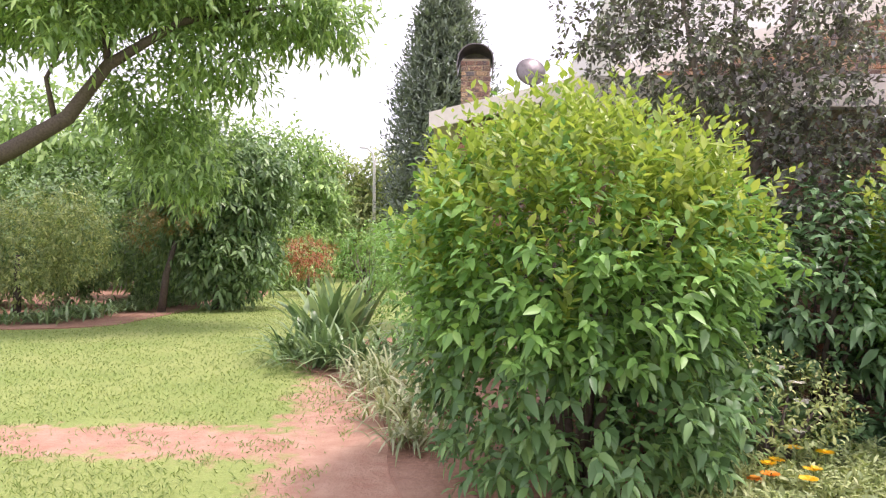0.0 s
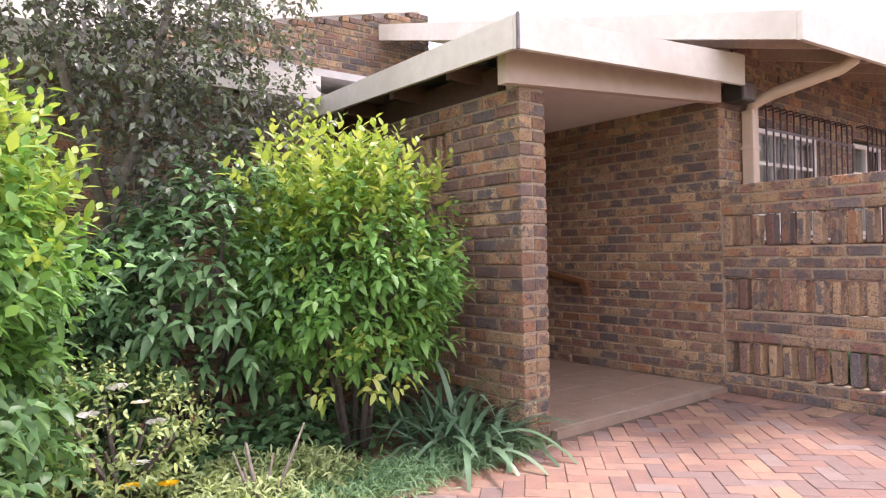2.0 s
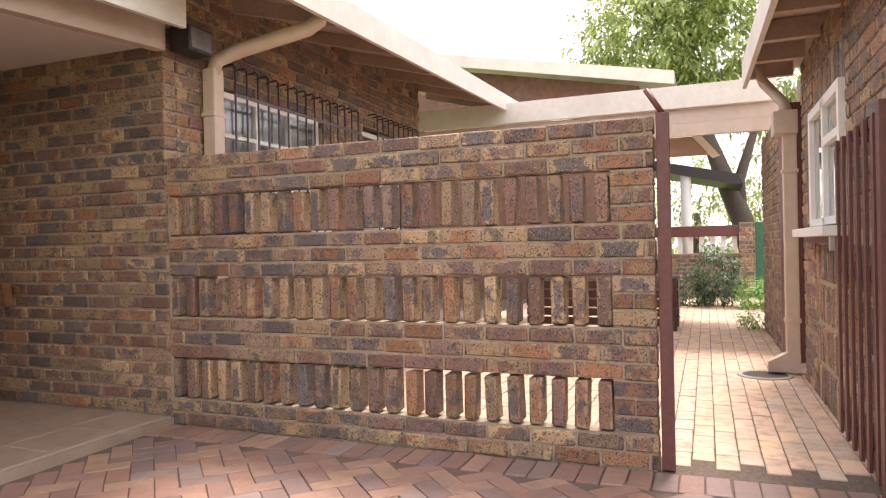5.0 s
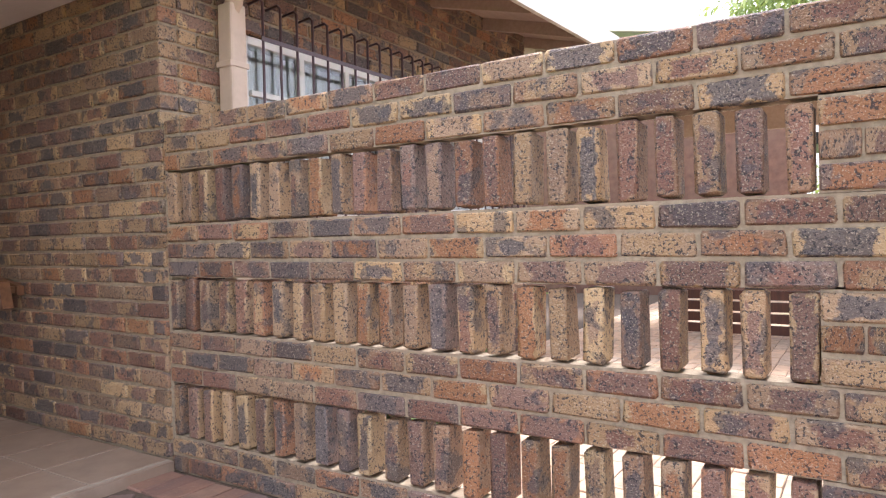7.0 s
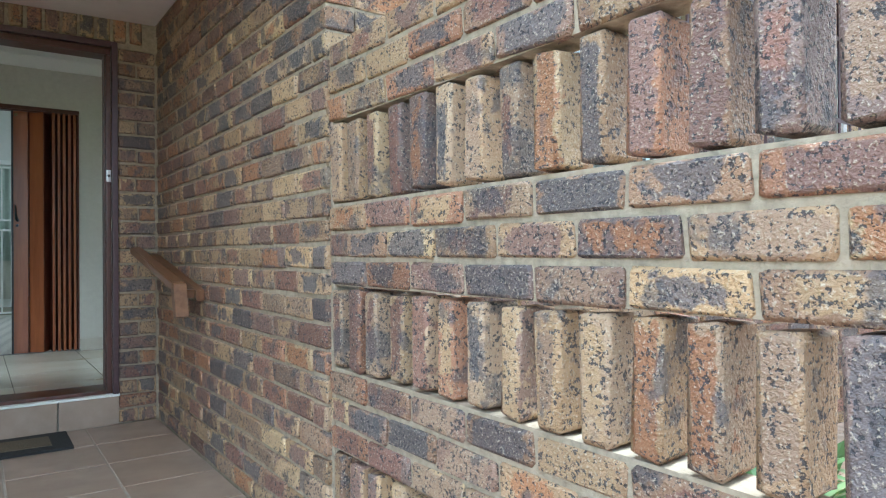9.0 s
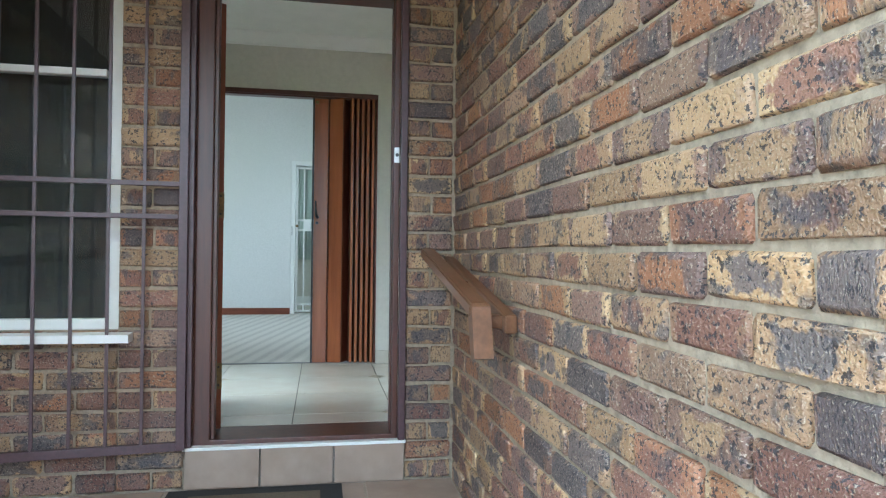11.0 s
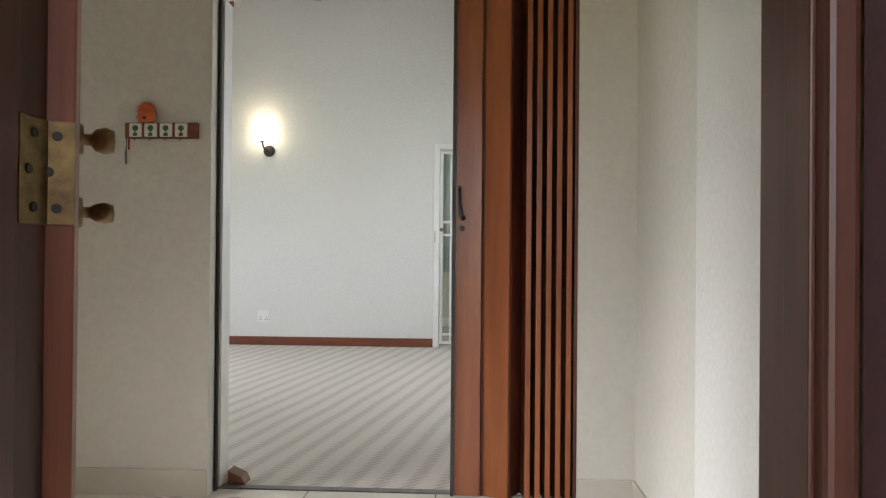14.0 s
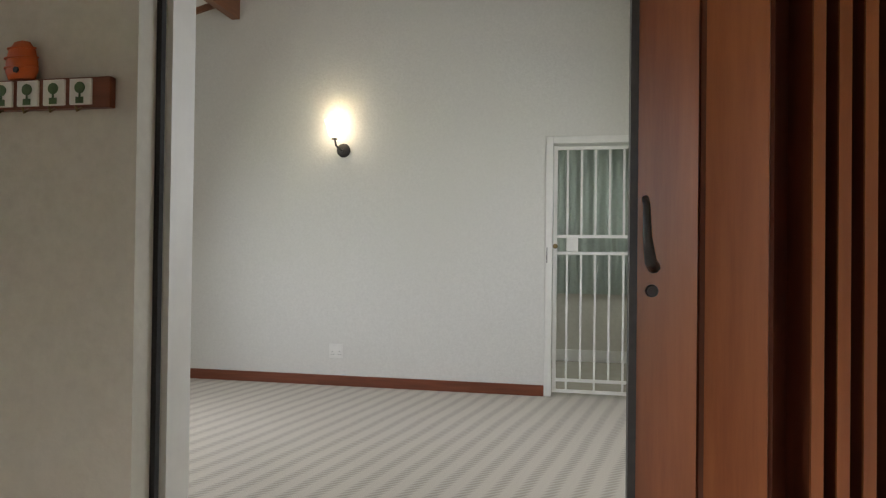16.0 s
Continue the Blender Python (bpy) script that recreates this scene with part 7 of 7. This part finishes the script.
tree("hedge_shrub", [([(-6.6, 14.5, -0.05), (-6.5, 14.5, 0.8), (-6.3, 14.5, 1.5)], [0.09, 0.07, 0.04])], [((-6.3, 14.5, 2.05), (0.75, 0.6, 0.35), 300), ((-7.0, 14.6, 1.8), (0.5, 0.5, 0.4), 140)], 0.06, leaf_material("leaf_bronze", [(0.0, (0.203, 0.193, 0.068)), (0.6, (0.347, 0.274, 0.097)), (1.0, (0.438, 0.293, 0.126))]), "bronze-topped shrub in the far bed", size=(0.12, 0.25), category="shrub")
tree("red_shrub", [([(-4.9, 20.5, -0.05), (-4.9, 20.5, 0.6)], [0.05, 0.03])], [((-4.9, 20.5, 1.35), (0.85, 0.8, 0.35), 260), ((-4.9, 20.5, 0.9), (0.7, 0.7, 0.4), 120)], 0.08, G_RED, "reddish-leaved shrub beyond the lawn", size=(0.15, 0.3), category="shrub")
cs_b = []
for k in range(16):
    z = 1.0 + k * 0.82
    r = 2.35 * math.sin(math.pi * min(1, 0.22 + 0.78 * (k + 0.5) / 16) ** 0.8) ** 0.7 + 0.2
    for q in range(4):
        a = q * 1.57 + k * 0.7
        cs_b.append(((-1.3 + 0.55 * r * math.cos(a), 33 + 0.55 * r * math.sin(a), z), (0.6 * r, 0.6 * r, 1.2), 130))
tree("conifer", [([(-1.3, 33, 0), (-1.3, 33, 12)], [0.3, 0.05])], cs_b, 0.4, G_GREY, "tall grey-green columnar conifer", size=(0.5, 1.0), leaf_w=0.3, droop=-0.2, per=7)
for (cx, cy, rx, h, mt) in ((-14, 24, 4.5, 7.0, G_TREE), (-9.5, 30, 4.0, 7.5, G_TREE), (-6.0, 38, 4.0, 8.0, G_OLIVE), (-3.2, 42, 2.5, 7.0, G_TREE), (-8.2, 19, 1.6, 4.6, G_TREE), (-20, 20, 4, 7, G_DARK), (4, 45, 5, 6, G_TREE), (-13, 15, 2, 5, G_DARK), (-26, 34, 7, 9, G_TREE)):
    bl = [((cx + prg.uniform(-0.5, 0.5) * rx, cy + prg.uniform(-0.3, 0.3) * rx, h * prg.uniform(0.2, 0.8)), (rx * 0.5, rx * 0.4, h * 0.24), 190) for _ in range(12)]
    tree("garden_tree", [([(cx, cy, -0.05), (cx, cy, h * 0.6)], [0.2, 0.08])], bl, 0.42, mt, "leafy green tree beyond the garden", size=(0.5, 0.9), per=7)
shrub("shrub", (-2.6, 17.5), 0.9, 0.05, 2.0, 240, 0.13, "rounded shrub beyond the lawn", (G_MID, G_NEW), 7, 0.0, 31, 0.3, tmpl=SMALL_T)
lp = thing("street_lamp", btube([(-5.2, 36, 0), (-5.2, 36, 6.2), (-5.3, 36, 6.7), (-5.6, 36, 6.95), (-6.0, 36, 6.98)], [0.09, 0.08, 0.07, 0.06, 0.06], 8), WHITE_PAINT, "pale street lamp post with a curved top", "street lamp")

# beyond the side gate: garden wall, planting, gazebo, tree
gw = empty("baluster_wall", (17.0, 0.5, 0), "low brick garden wall with white uprights between piers", "garden wall")
wpart("base", bbox(17.0, 17.2, 0.15, 6, 0, 0.85), MORTAR, gw)
f = Field(gw, "wall_bricks", False, BRICK_JOINED)
courses(f, frame_of((16.99, 6, 0), (-1, 0, 0)), 5.84, 0.0, 0.88)
courses(f, frame_of((16.92, 0.16, 0), (-1, 0, 0)), 0.28, 0.0, 1.42)
f.done()
wpart("pier", bbox(16.93, 17.25, -0.115, 0.15, 0, 1.44), MORTAR, gw, "brick pier")
for k in range(16):
    wpart("upright", bbox(17.06, 17.12, 0.19 + k * 0.2, 0.28 + k * 0.2, 0.85, 1.18), WHITE_PAINT, gw)
wpart("coping", bbox(16.97, 17.23, 0.152, 6, 1.18, 1.39, 0.01), STEEL_RUST, gw, "dark coping rail")
thing("green_panel", bbox(17.0, 17.06, -0.40, -0.12, 0.0, 1.44, 0.01), speckled("green_enamel", (0.02, 0.16, 0.085), (0.015, 0.12, 0.065), 12, 0.45), "dark green metal panel beside the brick pier", "panel")
tree("shrub", [], [((15.0, 0.6, 0.52), (0.38, 0.36, 0.5), 420), ((15.0, 1.0, 0.3), (0.3, 0.3, 0.35), 140)], 0.07, G_DEEP, "dark rounded shrub against the low wall", size=(0.1, 0.2), category="shrub")
tree("shrub", [], [((14.6, 0.02, 0.22), (0.3, 0.3, 0.22), 220), ((11.9, 0.24, 0.08), (0.12, 0.1, 0.1), 50)], 0.06, G_MID, "low bright green plant at the wall's foot", size=(0.08, 0.16), category="shrub")
gz = empty("gazebo", (19.5, 2.2, 0), "small dark-roofed garden shelter on pale posts", "gazebo")
wpart("roof", bprism([(-0.03, 2.31), (4.5, 3.31), (4.5, 3.55), (0.08, 2.565)], 0, 18.95, 21), BLACK_IRON, gz)
for y in (1.16, 4.0):
    wpart("post", btube([(19.1, y, 0), (19.1, y, 2.36 + 0.22 * y)], 0.12, 12), WHITE_PAINT, gz)
tree("tree", [([(21.5, -0.5, 0), (21.4, -0.12, 1.6), (21.3, 0.26, 2.6), (21.4, 0.8, 4.2)], [0.3, 0.27, 0.24, 0.14]), ([(21.4, -0.1, 1.7), (21.3, -0.05, 2.6), (21.4, -0.6, 4.4)], [0.16, 0.14, 0.07])],
     [((22, 2.2, 6.6), (2.0, 1.8, 1.5), 420), ((22, 0.4, 6.2), (1.5, 1.4, 1.3), 260), ((22, 3.2, 5.2), (1.2, 1.2, 1.0), 160), ((22, -0.8, 5.0), (1.0, 1.0, 1.1), 120), ((22, 1.0, 8.0), (1.8, 1.6, 1.1), 260)], 0.24, G_OLIVE, "green-leaved tree behind the walkway", size=(0.3, 0.6), dense=1.7)
tree("garden_tree", [([(26, 1, 0), (26, 1, 2)], [0.2, 0.1])], [((26, 1, 2.2), (1.5, 2.2, 1.8), 300), ((26, -1.5, 2.5), (1.5, 1.5, 1.8), 200)], 0.22, G_OLIVE, "pale green trees beyond the garden wall", size=(0.4, 0.7))
# courtyard behind the openwork wall
strap_clump("strap_leaf_plant", (7.3, 3.3), 60, 0.75, 0.06, "green strap-leaf plant behind the openwork wall", G_STRAP, 1.1, 0.5)
strap_clump("strap_leaf_plant", (7.9, 3.45), 50, 0.7, 0.06, "green strap-leaf plant behind the openwork wall", G_STRAP, 1.1, 0.5)
bench = empty("slatted_bench", (11.7, 2.0, 0), "dark brown slatted timber bench in the courtyard", "bench")
for k in range(5):
    wpart("front_slat", bbox(11.46, 11.485, 1.1, 2.95, 0.06 + k * 0.115, 0.155 + k * 0.115, 0.003), FRAME_WOOD, bench)
    wpart("end_slat", bbox(11.50, 11.95, 1.075, 1.098, 0.06 + k * 0.115, 0.155 + k * 0.115, 0.003), FRAME_WOOD, bench)
for k in range(4):
    wpart("seat_slat", bbox(11.45 + k * 0.13, 11.565 + k * 0.13, 1.05, 3.0, 0.645, 0.675, 0.004), GALV if k == 0 else FRAME_WOOD, bench)
for x in (11.487, 11.90):
    for y in (1.1, 2.88):
        wpart("leg", bbox(x, x + 0.06, y, y + 0.06, -0.005, 0.644, 0.003), FRAME_WOOD, bench)
